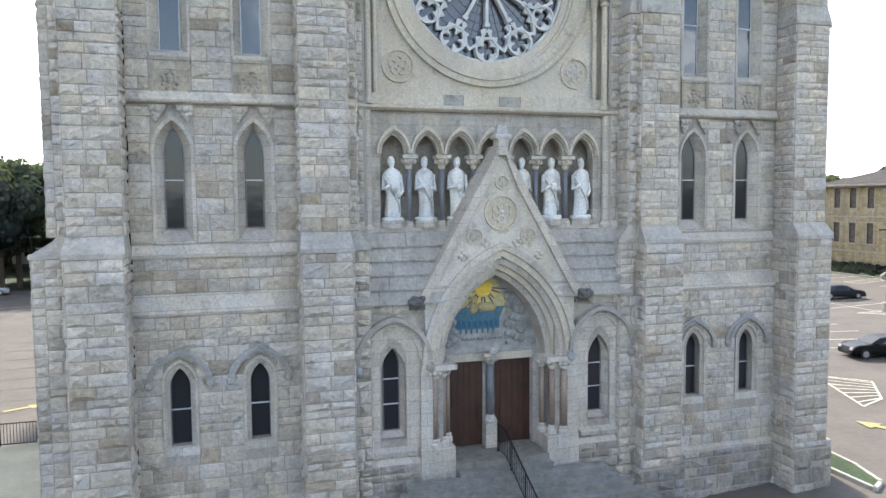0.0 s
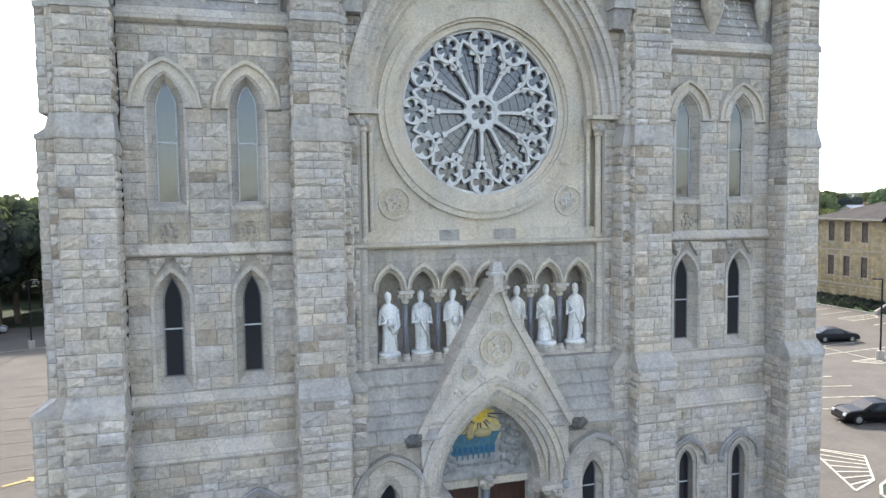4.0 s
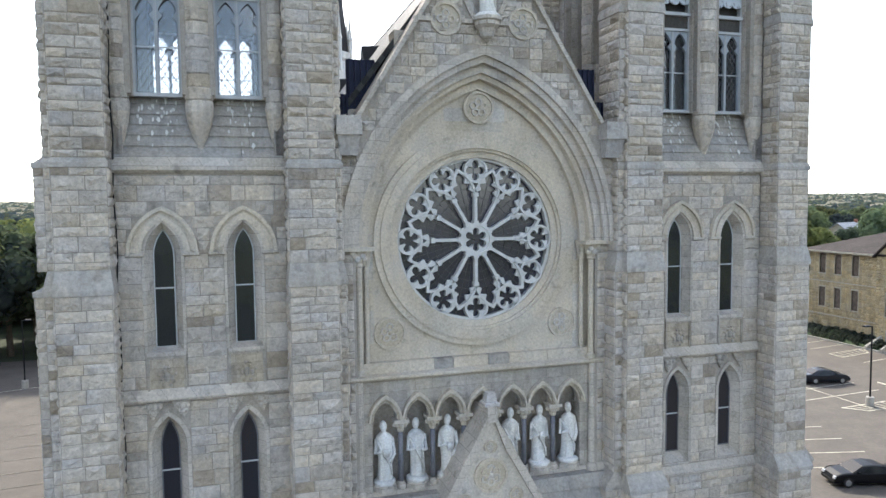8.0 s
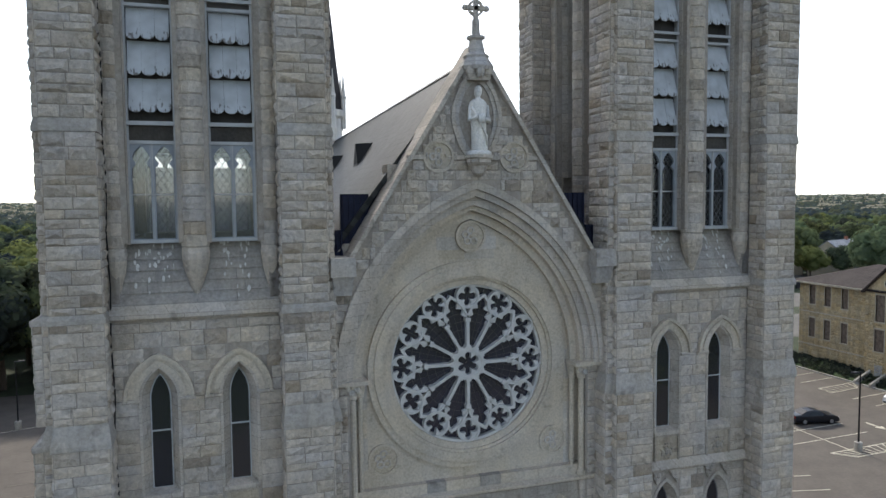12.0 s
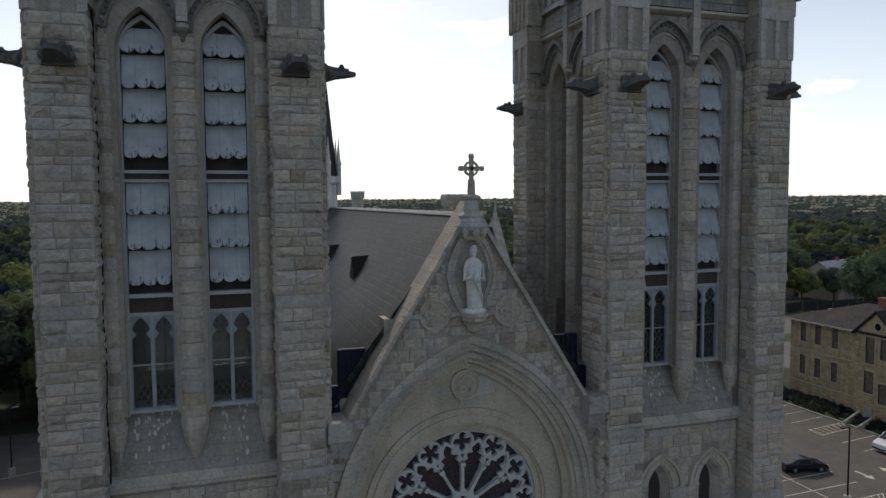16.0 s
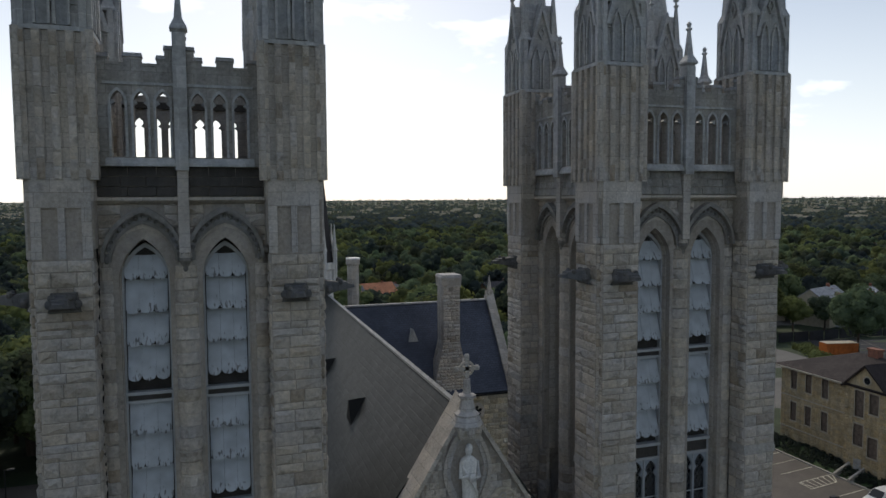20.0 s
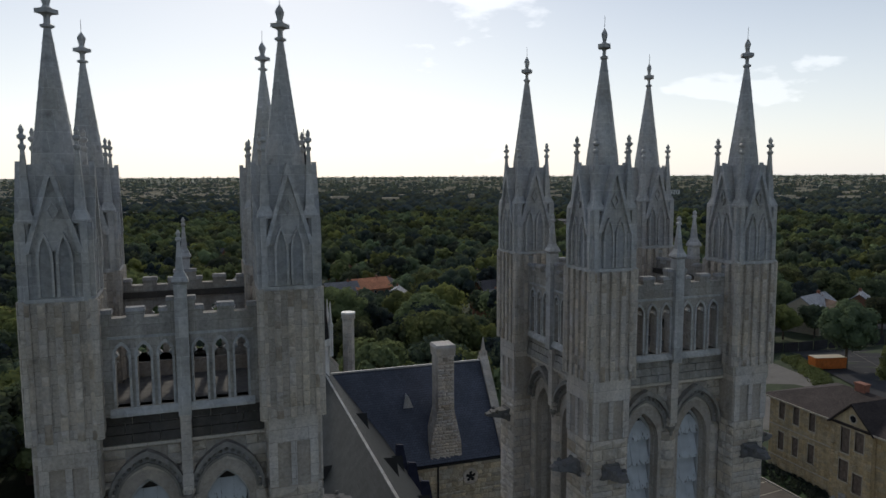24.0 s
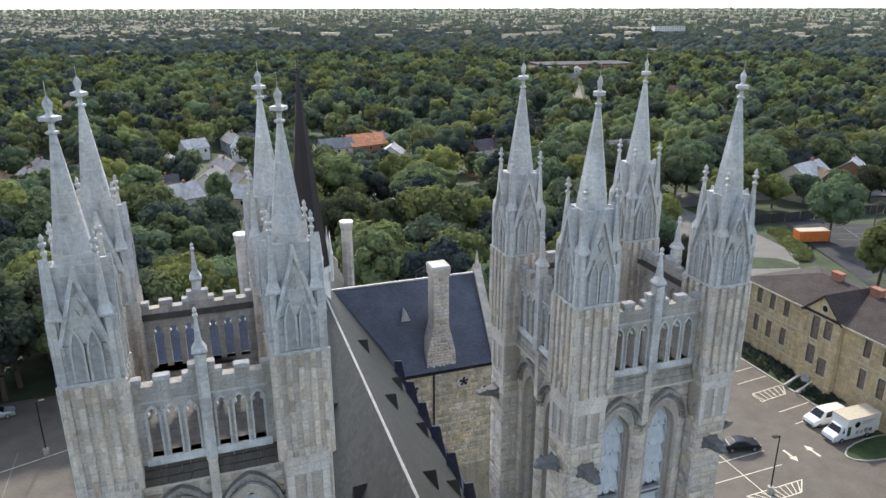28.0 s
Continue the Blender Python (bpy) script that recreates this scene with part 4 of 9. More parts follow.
        for t in (-1, 1):
            ucc = u + t * 0.33
            wall(ms, ucc - 0.33, ucc + 0.33, 22.75, 25.85, yg - 0.05, yg + 0.05, [(ucc, 0.27, 22.85, 25.22, 0.5)], m)
            for q in (-1, 1):
                ms.prism([(ucc + q * 0.27, 25.02), (ucc + q * 0.27, 25.36), (ucc + q * 0.14, 25.18)], yg - 0.04, yg + 0.04, m)
        part("tracery", ms, M_LIGHTS, tower, "grey painted window tracery with cusped heads")
        for a, b, c, d in ((u - 0.66, u + 0.66, 24.2, 24.24), (u - 0.022, u + 0.022, 22.8, 25.8), (u - 0.06, u - 0.045, 22.8, 25.8)):
            part("glazing_bar", Mesh().box(a, b, yg - 0.075, yg - 0.055, c, d, m), M_FRAME, tower)
        part("pane", Mesh().box(u - 0.64, u + 0.64, yg + 0.10, yg + 0.11, 22.82, 25.8, m), M_CLEAR, tower, "diamond leaded window glass")
        lead = Mesh()
        for i in range(-6, 10):
            for d in (-1, 1):
                # diagonal bars cut to the light
                z0 = 22.85 + i * 0.31
                a, b = (u - 0.6, z0), (u + 0.6, z0 + 1.2 * 1.5)
                if d < 0:
                    a, b = (u + 0.6, z0), (u - 0.6, z0 + 1.8)
                t0 = max(0, (22.85 - a[1]) / 1.8); t1 = min(1, (25.6 - a[1]) / 1.8)
                if t1 - t0 > 0.05:
                    p = [(a[0] + (b[0] - a[0]) * t, a[1] + (b[1] - a[1]) * t) for t in (t0, t1)]
                    lead.prism([(p[0][0] - 0.008, p[0][1]), (p[0][0] + 0.008, p[0][1]), (p[1][0] + 0.008, p[1][1]), (p[1][0] - 0.008, p[1][1])], yg + 0.07, yg + 0.085, m)
        tagged(part("leading", lead, M_FRAME_DIM, tower, "diamond lead lattice"), kind="stuff")
        # near-black sheet paints the unlit belfry seen between the slats
        part("dark_boarding", Mesh().box(u - 0.7, u + 0.7, yg + 0.12, yg + 0.15, 26.0, 35.0, m), M_VOID, tower, "brown board blackened to paint the void behind the louvres")
    # stem between the twin arches
    ms = Mesh()
    ms.lathe([(0.0, 34.2), (0.13, 34.3), (0.2, 34.55), (0.2, 34.66), (0.12, 34.7)], 0, -T - 0.1, 8, 0, m)
    ms.box(-0.16, 0.16, -T - 0.34, -T + 0.05, 34.7, 37.4, m)
    part("shaft", ms, M_DRESS, tower, "carved corbel and stem")
    # cornice, blackened band and parapet
    ms = Mesh().wedge(-2.6, 2.6, [(-T - 0.1, 36.2), (-T - 0.28, 36.3), (-T - 0.28, 36.4), (-T + 0.05, 36.45), (-T + 0.05, 36.2)], m)
    part("cornice", ms, M_DRESS, tower, "moulded cornice")
    ms = Mesh().box(-2.6, 2.6, -T - 0.14, -T + 0.3, 36.4, 37.32, m)
    part("parapet_base", ms, M_JOINT, tower)
    for i in range(3):
        z0 = 36.42 + i * 0.3
        for s in (-1, 1):
            cuts = [0.17, 0.75 + 0.3 * (i % 2), 1.55 + 0.2 * (i % 2), 2.45]
            for a, b in zip(cuts, cuts[1:]):
                x0, x1 = sorted((s * a, s * b))
                st = Mesh().wedge(x0 + 0.012, x1 - 0.012, [(-T - 0.30 + 0.05 * i, z0 + 0.012), (-T - 0.26 + 0.05 * i, z0 + 0.288), (-T - 0.1, z0 + 0.288), (-T - 0.1, z0 + 0.012)], m)
                part("stone", st, M_SOOT, tower)
    yp = -T - 0.30
    OPN = [(s * 1.12 + d * 0.62, 0.19, 37.6, 39.2, 0.33) for s in (-1, 1) for d in (-1, 0, 1)]
    ms = Mesh()
    wall(ms, -2.6, 2.6, 37.32, 40.28, yp, yp + 0.34, OPN, m)
    part("parapet", ms, M_PARAPET, tower, "pierced stone parapet")
    ms = Mesh()
    for s in (-1, 1):
        for d in (-1, 0, 1):
            u = s * 1.12 + d * 0.62
            hood(ms, u, 0.19, 0.26, 39.2, 0.33, 0.43, yp - 0.05, yp + 0.02, m, 37.6)
            for t in (-1, 1):      # cusps of the trefoil head
                ms.prism([(u + t * 0.19, 39.12), (u + t * 0.19, 39.32), (u + t * 0.085, 39.2)], yp + 0.05, yp + 0.26, m)
    for s in (-1, 1):
        ms.wedge(s * 1.12 - 1.0, s * 1.12 + 1.0, [(yp - 0.10, 37.32), (yp - 0.10, 37.4), (yp + 0.02, 37.6), (yp + 0.34, 37.6), (yp + 0.34, 37.32)], m)
        ms.box(s * 1.12 - 1.0, s * 1.12 + 1.0, yp - 0.04, yp, 39.72, 39.8, m)
    part("arcade_mould", ms, M_ZINC, tower, "trefoil headed arcade of the parapet")
    for a, b, z in ((0.0, 0.42, 40.92), (0.42, 0.64, 40.62), (1.06, 1.56, 40.66), (1.98, 2.3, 40.62), (2.3, 2.6, 40.95)):
        for s in (-1, 1):
            if a == 0 and s > 0:
                continue
            x0, x1 = (-b, b) if a == 0 else sorted((s * a, s * b))
            part("merlon", Mesh().box(x0, x1, yp, yp + 0.34, 40.28, z - 0.12, m).box(x0 - 0.03, x1 + 0.03, yp - 0.04, yp + 0.38, z - 0.12, z, m, 0.02, 0.05), M_PARAPET, tower)
    for a, b in ((0.64, 1.06), (1.56, 1.98)):
        for s in (-1, 1):
            x0, x1 = sorted((s * a, s * b))
            part("coping", Mesh().box(x0, x1, yp - 0.03, yp + 0.37, 40.28, 40.36, m), M_PARAPET, tower)
    part("gutter_band", Mesh().box(-2.55, 2.55, yp + 0.34, yp + 0.46, 39.86, 40.1, m), M_SOOT, tower, "blackened band inside the parapet")
    # post and spirelet in the middle of the parapet
    ms = Mesh().box(-0.19, 0.19, yp - 0.18, yp + 0.2, 37.2, 41.3, m).lathe([(0.20, 41.28), (0.36, 41.4), (0.34, 41.46), (0.17, 41.72), (0.07, 42.6), (0.065, 42.62), (0.12, 42.66), (0.12, 42.72), (0.06, 42.76), (0.1, 42.88), (0.03, 42.98)], 0, yp + 0.01, 4, math.pi / 4, m)
    part("parapet_finial", ms, M_ZINC, tower, "slender grey spirelet on a post")
# --- lightning cable down the corner of the outer buttress
pts = [(-2.47 + 0.03 * math.sin(i * 1.7), -T - 0.06 - 0.03 * math.sin(i * 0.9), 41.0 - i * 0.85) for i in range(48)]
pts = [(x, y - (0.2 if z < 7 else 0.0) - (0.12 if z > 36 else 0), z) for x, y, z in pts]
part("cable", Mesh().tube(pts, 0.022, 5), M_IRON, tower, "thin dark cable running down the tower")
part("roof_deck", Mesh().box(-T + 0.3, T - 0.3, -T + 0.3, T - 0.3, 36.6, 36.75), M_GARG, tower, "flat dark tower roof")
part("belfry_floor", Mesh().box(-T + 1.3, T - 1.3, -T + 1.3, T - 1.3, 22.1, 22.4), M_DARK, tower)


# --- corner piers and pinnacles
rib_mesh = Mesh().box(-0.11, 0.11, -0.98, -0.8, 36.9, 41.05).mesh("rib", M_DRESS)
tidy(rib_mesh)
shaft_mesh = Mesh().lathe([(0.13, 36.9), (0.13, 41.1)], 0, 0, 6).mesh("corner_shaft", M_DRESS)
tidy(shaft_mesh)
def pinnacle(cx, cy):
    ms = Mesh()
    ms.box(cx - 0.88, cx + 0.88, cy - 0.88, cy + 0.88, 36.3, 41.1)
    for k in range(4):
        q = Matrix.Translation((cx, cy, 0)) @ turned(k)
        for u in (-0.82, -0.42, 0, 0.42, 0.82):
            part("rib", rib_mesh, None, tower, at=q @ Matrix.Translation((u, 0, 0)))
        part("corner_shaft", shaft_mesh, None, tower, at=q @ Matrix.Translation((-0.92, -0.92, 0)))
    part("corner_pier", ms, M_DRESS, tower, "fluted corner pier of limestone")
    pin = part("pinnacle", Mesh().box(cx - 0.88, cx + 0.88, cy - 0.88, cy + 0.88, 41.08, 43.2, None, 0.10, 0.10).box(cx - 0.64, cx + 0.64, cy - 0.64, cy + 0.64, 43.2, 44.95, None, 0.02, 0.02).box(cx - 0.98, cx + 0.98, cy - 0.98, cy + 0.98, 41.04, 41.16), M_ZINC, tower, "grey metal clad pinnacle with gablets and spire")
    for k in range(4):
        q = Matrix.Translation((cx, cy, 0)) @ turned(k)
        g = Mesh()
        g.prism([(-0.66, 42.5), (0.66, 42.5), (0.05, 44.95), (-0.05, 44.95)], -0.90, -0.55, q)
        g.band([(-0.76, 42.45), (0, 45.05), (0.76, 42.45)], [(-0.63, 42.45), (0, 44.6), (0.63, 42.45)], -1.04, -0.88, False, q)
        part("gablet", g, M_ZINC, pin)
        for s in (-1, 1):
            g = Mesh()
            hood(g, s * 0.25, 0.15, 0.22, 42.2, 0.72, 0.84, -1.0, -0.80, q, 41.2)
            part("blind_arch", g, M_ZINC, pin)
            part("post", Mesh().box(s * 0.78 - 0.09, s * 0.78 + 0.09, -1.0, -0.8, 41.15, 43.3, q), M_ZINC, pin)
        part("lozenge", Mesh().band([(0, 43.95), (0.16, 43.65), (0, 43.35), (-0.16, 43.65)], [(0, 43.86), (0.11, 43.65), (0, 43.44), (-0.11, 43.65)], -0.98, -0.88, True, q), M_ZINC, pin)
        # plates whose darker grey paints the shade of sunk lancets
        part("recess", Mesh().prism(arch(-0.25, 0.155, 42.2, 0.73, 6, 41.2), -0.925, -0.905, q).prism(arch(0.25, 0.155, 42.2, 0.73, 6, 41.2), -0.925, -0.905, q), M_RECESS, pin, "blind lancets in grey darkened to look recessed")
        g = Mesh().lathe([(0.19, 41.15), (0.17, 43.3)], -0.74, -0.74, 8, 0, q)
        for z in (41.8, 42.4, 43.0, 43.7, 44.3):
            hw = 0.9 if z < 43.2 else 0.66
            g.box(-hw, hw, -hw - 0.004, -hw + 0.1, z - 0.012, z + 0.012, q)
        part("corner_roll", g, M_ZINC, pin)
        s2 = Mesh().lathe([(0.34, 43.28), (0.36, 43.36), (0.20, 43.66), (0.15, 44.4), (0.07, 45.35), (0.12, 45.42), (0.12, 45.48), (0.06, 45.52), (0.055, 45.62), (0.14, 45.68), (0.14, 45.75), (0.06, 45.8), (0.09, 45.92), (0.02, 46.05)], -0.69, -0.69, 4, math.pi / 4, q)
        part("spirelet", s2, M_ZINC, pin, "slim corner spirelet with a finial")
    sp = Mesh().lathe([(0.62, 44.6), (0.60, 45.15), (0.095, 48.85)], cx, cy, 8, math.pi / 8)
    part("spire", sp, M_ZINC, pin, "tapering eight sided metal spire")
    for z in (45.5, 46.1, 46.7, 47.3, 47.9, 48.4):
        r = 0.60 + (0.095 - 0.60) * (z - 45.15) / 3.7
        part("seam_ring", Mesh().lathe([(r + 0.012, z - 0.02), (r + 0.008, z + 0.02)], cx, cy, 8, math.pi / 8), M_ZINC, pin)
    fi = Mesh().lathe([(0.08, 48.8), (0.19, 48.86), (0.19, 48.92), (0.09, 48.96), (0.085, 49.14), (0.14, 49.2), (0.31, 49.24), (0.31, 49.36), (0.14, 49.4), (0.085, 49.46), (0.15, 49.72), (0.13, 49.78), (0.02, 49.95)], cx, cy, 4, 0.2).lathe([(0.012, 49.9), (0.008, 50.4)], cx, cy, 5)
    part("finial", fi, M_ZINC, pin, "dark metal finial with lightning rod")


for sx in (-1, 1):
    for sy in (-1, 1):
        pinnacle(sx * 3.27, sy * 3.27)
for sx in (-1, 1):
    for sy in (-1, 1):
        for k in range(4):
            q = Matrix.Translation((sx * 3.27, sy * 3.27, 0)) @ turned(k)
            stones_on(loose, [r for a in (-0.82, -0.42, 0.0, 0.42, 0.82) for r in courses(a - 0.11, a + 0.11, 36.9, 41.0, rng, (), 0.42)], -0.985, rng, q, 0.018)

# --- rough stones of the tower
tower_stones = part("stonework", loose, M_BLOCK, tower, "rock faced limestone blocks", fix=False)
tagged(tower_stones, kind="stuff")
tagged(part("base_stonework", loose_low, M_BLOCK_LOW, tower, "stained rock faced base stones", fix=False), kind="stuff")
stone_meshes = []
for i in range(14):
    g = Mesh().block(-0.5, 0.5, -0.5, 0.5, 0.0, 0.034, rng)
    g.v = [(x, y, z) for x, y, z in g.v]
    stone_meshes.append(g.mesh("stone", M_BLOCK_OB))
single.sort(key=lambda r: abs(r[2] - 14.0))
rest = Mesh()
for i, (xa, xb, za, zb, y, m) in enumerate(single):
    if i < 300:
        mm = (m or Matrix()) @ Matrix.Translation(((xa + xb) / 2, y, (za + zb) / 2)) @ Matrix.Diagonal((xb - xa - 2 * J, 1, zb - za - 2 * J, 1))
        part("stone", stone_meshes[i % 14], None, tower, at=mm)
    else:
        stones_on(rest, [(xa, xb, za, zb)], y, rng, m)
tagged(part("stonework", rest, M_BLOCK, tower, "rock faced limestone blocks", fix=False), kind="stuff")
right_tower = copy_thing(tower, pose(TX - 0.03, TY, 0))
for ob in right_tower.children:         # its parapet base is washed paler than the other tower's
    if ob.type == "MESH" and ob.name.startswith("stone") and ob.data.materials[0] == M_SOOT:
        ob.material_slots[0].link = "OBJECT"
        ob.material_slots[0].material = M_WASHED
# the tower beside the lower car park has deeper outer buttresses
for c in (-3.25, 3.25):
    for z0, z1, d, hw in STG[1:4]:
        x0, x1 = -T - d - (0.34 if z0 < 5 else 0.24), -T - d + 0.02
        b = part("outer_buttress", Mesh().box(x0, x1, c - hw + 0.02, c + hw - 0.02, z0, z1 + 0.1), M_JOINT, tower, "deeper outer buttress of rough limestone")
        g = Mesh()
        stones_on(g, courses(x0, x1, z0, z1, rng, (), 0.33, 0.3, 0.5), c - hw + 0.02, rng, None, 0.032)
        q = Matrix.Translation((x0, c, 0)) @ Matrix.Rotation(-math.pi / 2, 4, "Z")
        stones_on(g, courses(-hw, hw, z0, z1, rng, (), 0.33), 0, rng, q, 0.032)
        tagged(part("stonework", g, M_BLOCK, b, fix=False), kind="stuff")
        part("buttress_cap", Mesh().box(x0 - 0.05, x1 + 0.1, c - hw - 0.04, c + hw + 0.04, z1 - 0.02, z1 + 0.14).prism([(x0, z1 + 0.13), (x1 + 0.4, z1 + 0.13), (x1 + 0.4, z1 + 0.6)], c - hw, c + hw), M_CAP, b)

# ---------------------------------------------------------------- church front between the towers
rng = random.Random(5)
front = thing("church_front", "limestone gabled church front with rose window and pointed portal", "facade", pose(0, 0, 0))
B = 4.98                      # half width between the buttresses
loose, single = Mesh(), []

# --- back wall, rose opening as a ring of masonry
RZ, RY = 18.07, 0.7            # rose: height of its middle, depth of its tracery
N = 48
ms = Mesh()
sq = []
for x, z in circle(0, RZ, 1.0, N):
    dx, dz = x, z - RZ
    kx = min(B / abs(dx) if abs(dx) > 1e-6 else 1e9, 4.45 / abs(dz) if abs(dz) > 1e-6 else 1e9)
    sq.append((dx * kx, RZ + dz * kx))
ms.band(sq, circle(0, RZ, 3.0, N), 0.5, 1.3, True)
part("back_wall", Mesh().box(-B, B, 0.9, 1.6, -2.6, 13.55), M_JOINT, front, "wall behind the niches")
part("arch_infill", Mesh().box(-2.9, 2.9, 0.506, 1.3, 22.4, 25.2), M_DRESS2, front)
part("wall", ms, M_DRESS2, front, "smooth pale limestone wall round the rose window")
# --- ashlar of the rose field
rects = courses(-4.2, 4.2, 13.95, 23.6, rng, [(-3.75, 3.75, 14.2, 21.7)], 0.5, 0.7, 1.3)
ms = Mesh()
for xa, xb, za, zb in rects:
    h = max(0.0, zb - 17.95)
    if abs((xa + xb) / 2) < 4.3 - h * 0.72:
        ms.box(xa + 0.004, xb - 0.004, 0.488, 0.52, za + 0.004, zb - 0.004)
tagged(part("ashlar", ms, M_DRESS2, front, "smooth ashlar blocks", fix=False), kind="stuff")

# --- rose window
rose = part("rose_window", Mesh().band(circle(0, RZ, 2.90, 64), circle(0, RZ, 2.79, 64), RY - 0.1, RY + 0.2, True), M_CARVED, front, "white carved rose window with twelve petals")
for r0, r1, ya in ((2.88, 3.12, 0.48), (3.1, 3.22, 0.38), (3.2, 3.52, 0.30), (3.5, 3.74, 0.36)):
    part("ring_mould", Mesh().band(circle(0, RZ, r1, 64), circle(0, RZ, r0, 64), ya, 0.8, True), M_DRESS2, front, "round moulding of the rose window")
part("pane", Mesh().band(circle(0, RZ, 2.9, 48), circle(0, RZ, 0.02, 48), RY + 0.12, RY + 0.14, True), M_ROSE, rose, "dark stained glass")
ya, yb = RY - 0.1, RY + 0.1
hub = Mesh().band(circle(0, RZ, 0.56, 72), foil(0, RZ, 0.42, 6, 72, 0.38), ya - 0.03, yb, True).band(circle(0, RZ, 0.60, 40), circle(0, RZ, 0.50, 40), ya - 0.07, yb, True)
part("hub", hub, M_CARVED, rose)
for i in range(12):
    a = 2 * math.pi * i / 12
    q = Matrix.Translation((0, 0, RZ)) @ Matrix.Rotation(a, 4, "Y") @ Matrix.Translation((0, 0, -RZ))
    sp = Mesh()
    sp.box(-0.055, 0.055, ya - 0.03, yb, RZ + 0.55, RZ + 1.60, q)
    sp.box(-0.10, 0.10, ya - 0.06, yb, RZ + 0.56, RZ + 0.66, q).box(-0.095, 0.095, ya - 0.06, yb, RZ + 1.52, RZ + 1.66, q)
    part("spoke", sp, M_CARVED, rose)
    # round light over each spoke
    rc = 2.44
    big_one = i % 2 == 1            # five lobes in the larger lights, four in those between
    rr0 = 0.48 if big_one else 0.44
    ro = Mesh().band(circle(0, RZ + rc, rr0 - 0.03, 60), foil(0, RZ + rc, rr0 - 0.09, 5 if big_one else 4, 60, 0.42), ya, yb, True, q).band(circle(0, RZ + rc, rr0, 40), circle(0, RZ + rc, rr0 - 0.07, 40), ya - 0.05, yb, True, q)
    part("roundel_light", ro, M_CARVED, rose)
    # arch that springs from spoke to spoke over each petal
    h = Matrix.Translation((0, 0, RZ)) @ Matrix.Rotation(a + math.pi / 12, 4, "Y") @ Matrix.Translation((0, 0, -RZ))
    w = 1.66 * math.sin(math.pi / 12)
    z0 = RZ + 1.66 * math.cos(math.pi / 12)
    pe = Mesh()
    pe.band(arch(0, w + 0.05, z0 - 0.03, 1.02, 8), arch(0, w - 0.035, z0 - 0.03, 0.88, 8), ya - 0.02, yb, False, h)
    # cusped head
    for t in (-1, 1):
        pe.prism([(t * (w - 0.02), z0 + 0.0), (t * (w - 0.06), z0 + 0.38), (t * (w - 0.19), z0 + 0.15)], ya + 0.03, yb - 0.02, h)
        pe.prism([(t * (w - 0.10), z0 + 0.35), (t * (w - 0.22), z0 + 0.62), (t * (w - 0.31), z0 + 0.42)], ya + 0.03, yb - 0.02, h)
    part("petal", pe, M_CARVED, rose)
lead = Mesh()
for r in (0.9, 1.2, 1.5, 1.8, 2.1):
    lead.band(circle(0, RZ, r + 0.008, 48), circle(0, RZ, r - 0.008, 48), RY + 0.105, RY + 0.118, True)
for i in range(48):
    a = 2 * math.pi * i / 48
    q = Matrix.Translation((0, 0, RZ)) @ Matrix.Rotation(a, 4, "Y")
    lead.box(-0.007, 0.007, RY + 0.105, RY + 0.118, 0.8 if i % 2 else 0.6, 2.75, q)
tagged(part("leading", lead, M_LEAD, rose), kind="stuff")


def roundel(x, z, r, y, lobes, parent=front):
    g = Mesh().band(circle(x, z, r, 32), circle(x, z, r * 0.86, 32), y - 0.07, y + 0.05, True).band(circle(x, z, r * 0.86, 32), circle(x, z, 0.01, 32), y - 0.005, y + 0.05, True)
    for i in range(lobes):
        a = 2 * math.pi * i / lobes
        cx, cz = x + r * 0.36 * math.sin(a), z + r * 0.36 * math.cos(a)
        g.band(circle(cx, cz, r * 0.25, 12), circle(cx, cz, r * 0.15, 12), y - 0.045 - 0.005 * i, y, True)
    boss(g, x, y - 0.01, z, r * 0.16)
    part("roundel", g, M_DRESS2, parent, "carved round medallion")


roundel(-3.2, 14.94, 0.56, 0.49, 5)
roundel(3.3, 14.94, 0.56, 0.49, 4)
roundel(0.06, 22.68, 0.56, 0.42, 5)
# --- frame of the rose field: sill band, shafts
for a, b in ((-4.5, -1.7), (-1.7, -1.0), (-1.0, 0.3), (0.3, 1.1), (1.1, 2.6), (2.6, 4.5)):
    part("sill_stone", Mesh().box(a + 0.006, b - 0.006, 0.2, 0.6, 13.58, 13.98), M_SLAB if a in (-1.7, 0.3) else M_DRESS2, front)
part("string_course", Mesh().wedge(-B, B, [(0.05, 13.40), (-0.06, 13.48), (-0.06, 13.56), (0.18, 13.62), (0.5, 13.62), (0.5, 13.40)]), M_DRESS2, front, "string course under the rose window")
for s in (-1, 1):
    g = Mesh().lathe([(0.17, 13.6), (0.17, 13.72), (0.11, 13.8), (0.105, 17.25), (0.16, 17.3), (0.14, 17.4), (0.26, 17.75), (0.28, 17.85)], s * 4.3, 0.12, 10)
    part("shaft", g, M_DRESS2, front, "slender stone shaft with leaf capital")
    g = Mesh().lathe([(0.13, 13.6), (0.085, 13.75), (0.085, 17.25), (0.13, 17.3), (0.2, 17.75), (0.2, 17.85)], s * 4.02, 0.34, 8)
    part("shaft", g, M_DRESS2, front)
    g = Mesh()
    for i in range(6):
        boss(g, s * (4.12 + 0.08 * i), -0.02 - 0.05 * (i % 2), 17.55 + 0.1 * (i % 3), 0.12)
    part("leaf_capital", g, M_DRESS2, front, "carved leaf capital")
    part("impost", Mesh().box(*sorted((s * 3.85, s * 5.0)), -0.32, 0.5, 17.83, 17.97), M_DRESS2, front)
    face_stones(*sorted((s * 4.5, s * B)), 13.65, 17.8, 0.0, None)
    part("wall", Mesh().box(*sorted((s * 4.42, s * B)), 0.0, 0.6, 9.4, 17.85), M_JOINT, front)
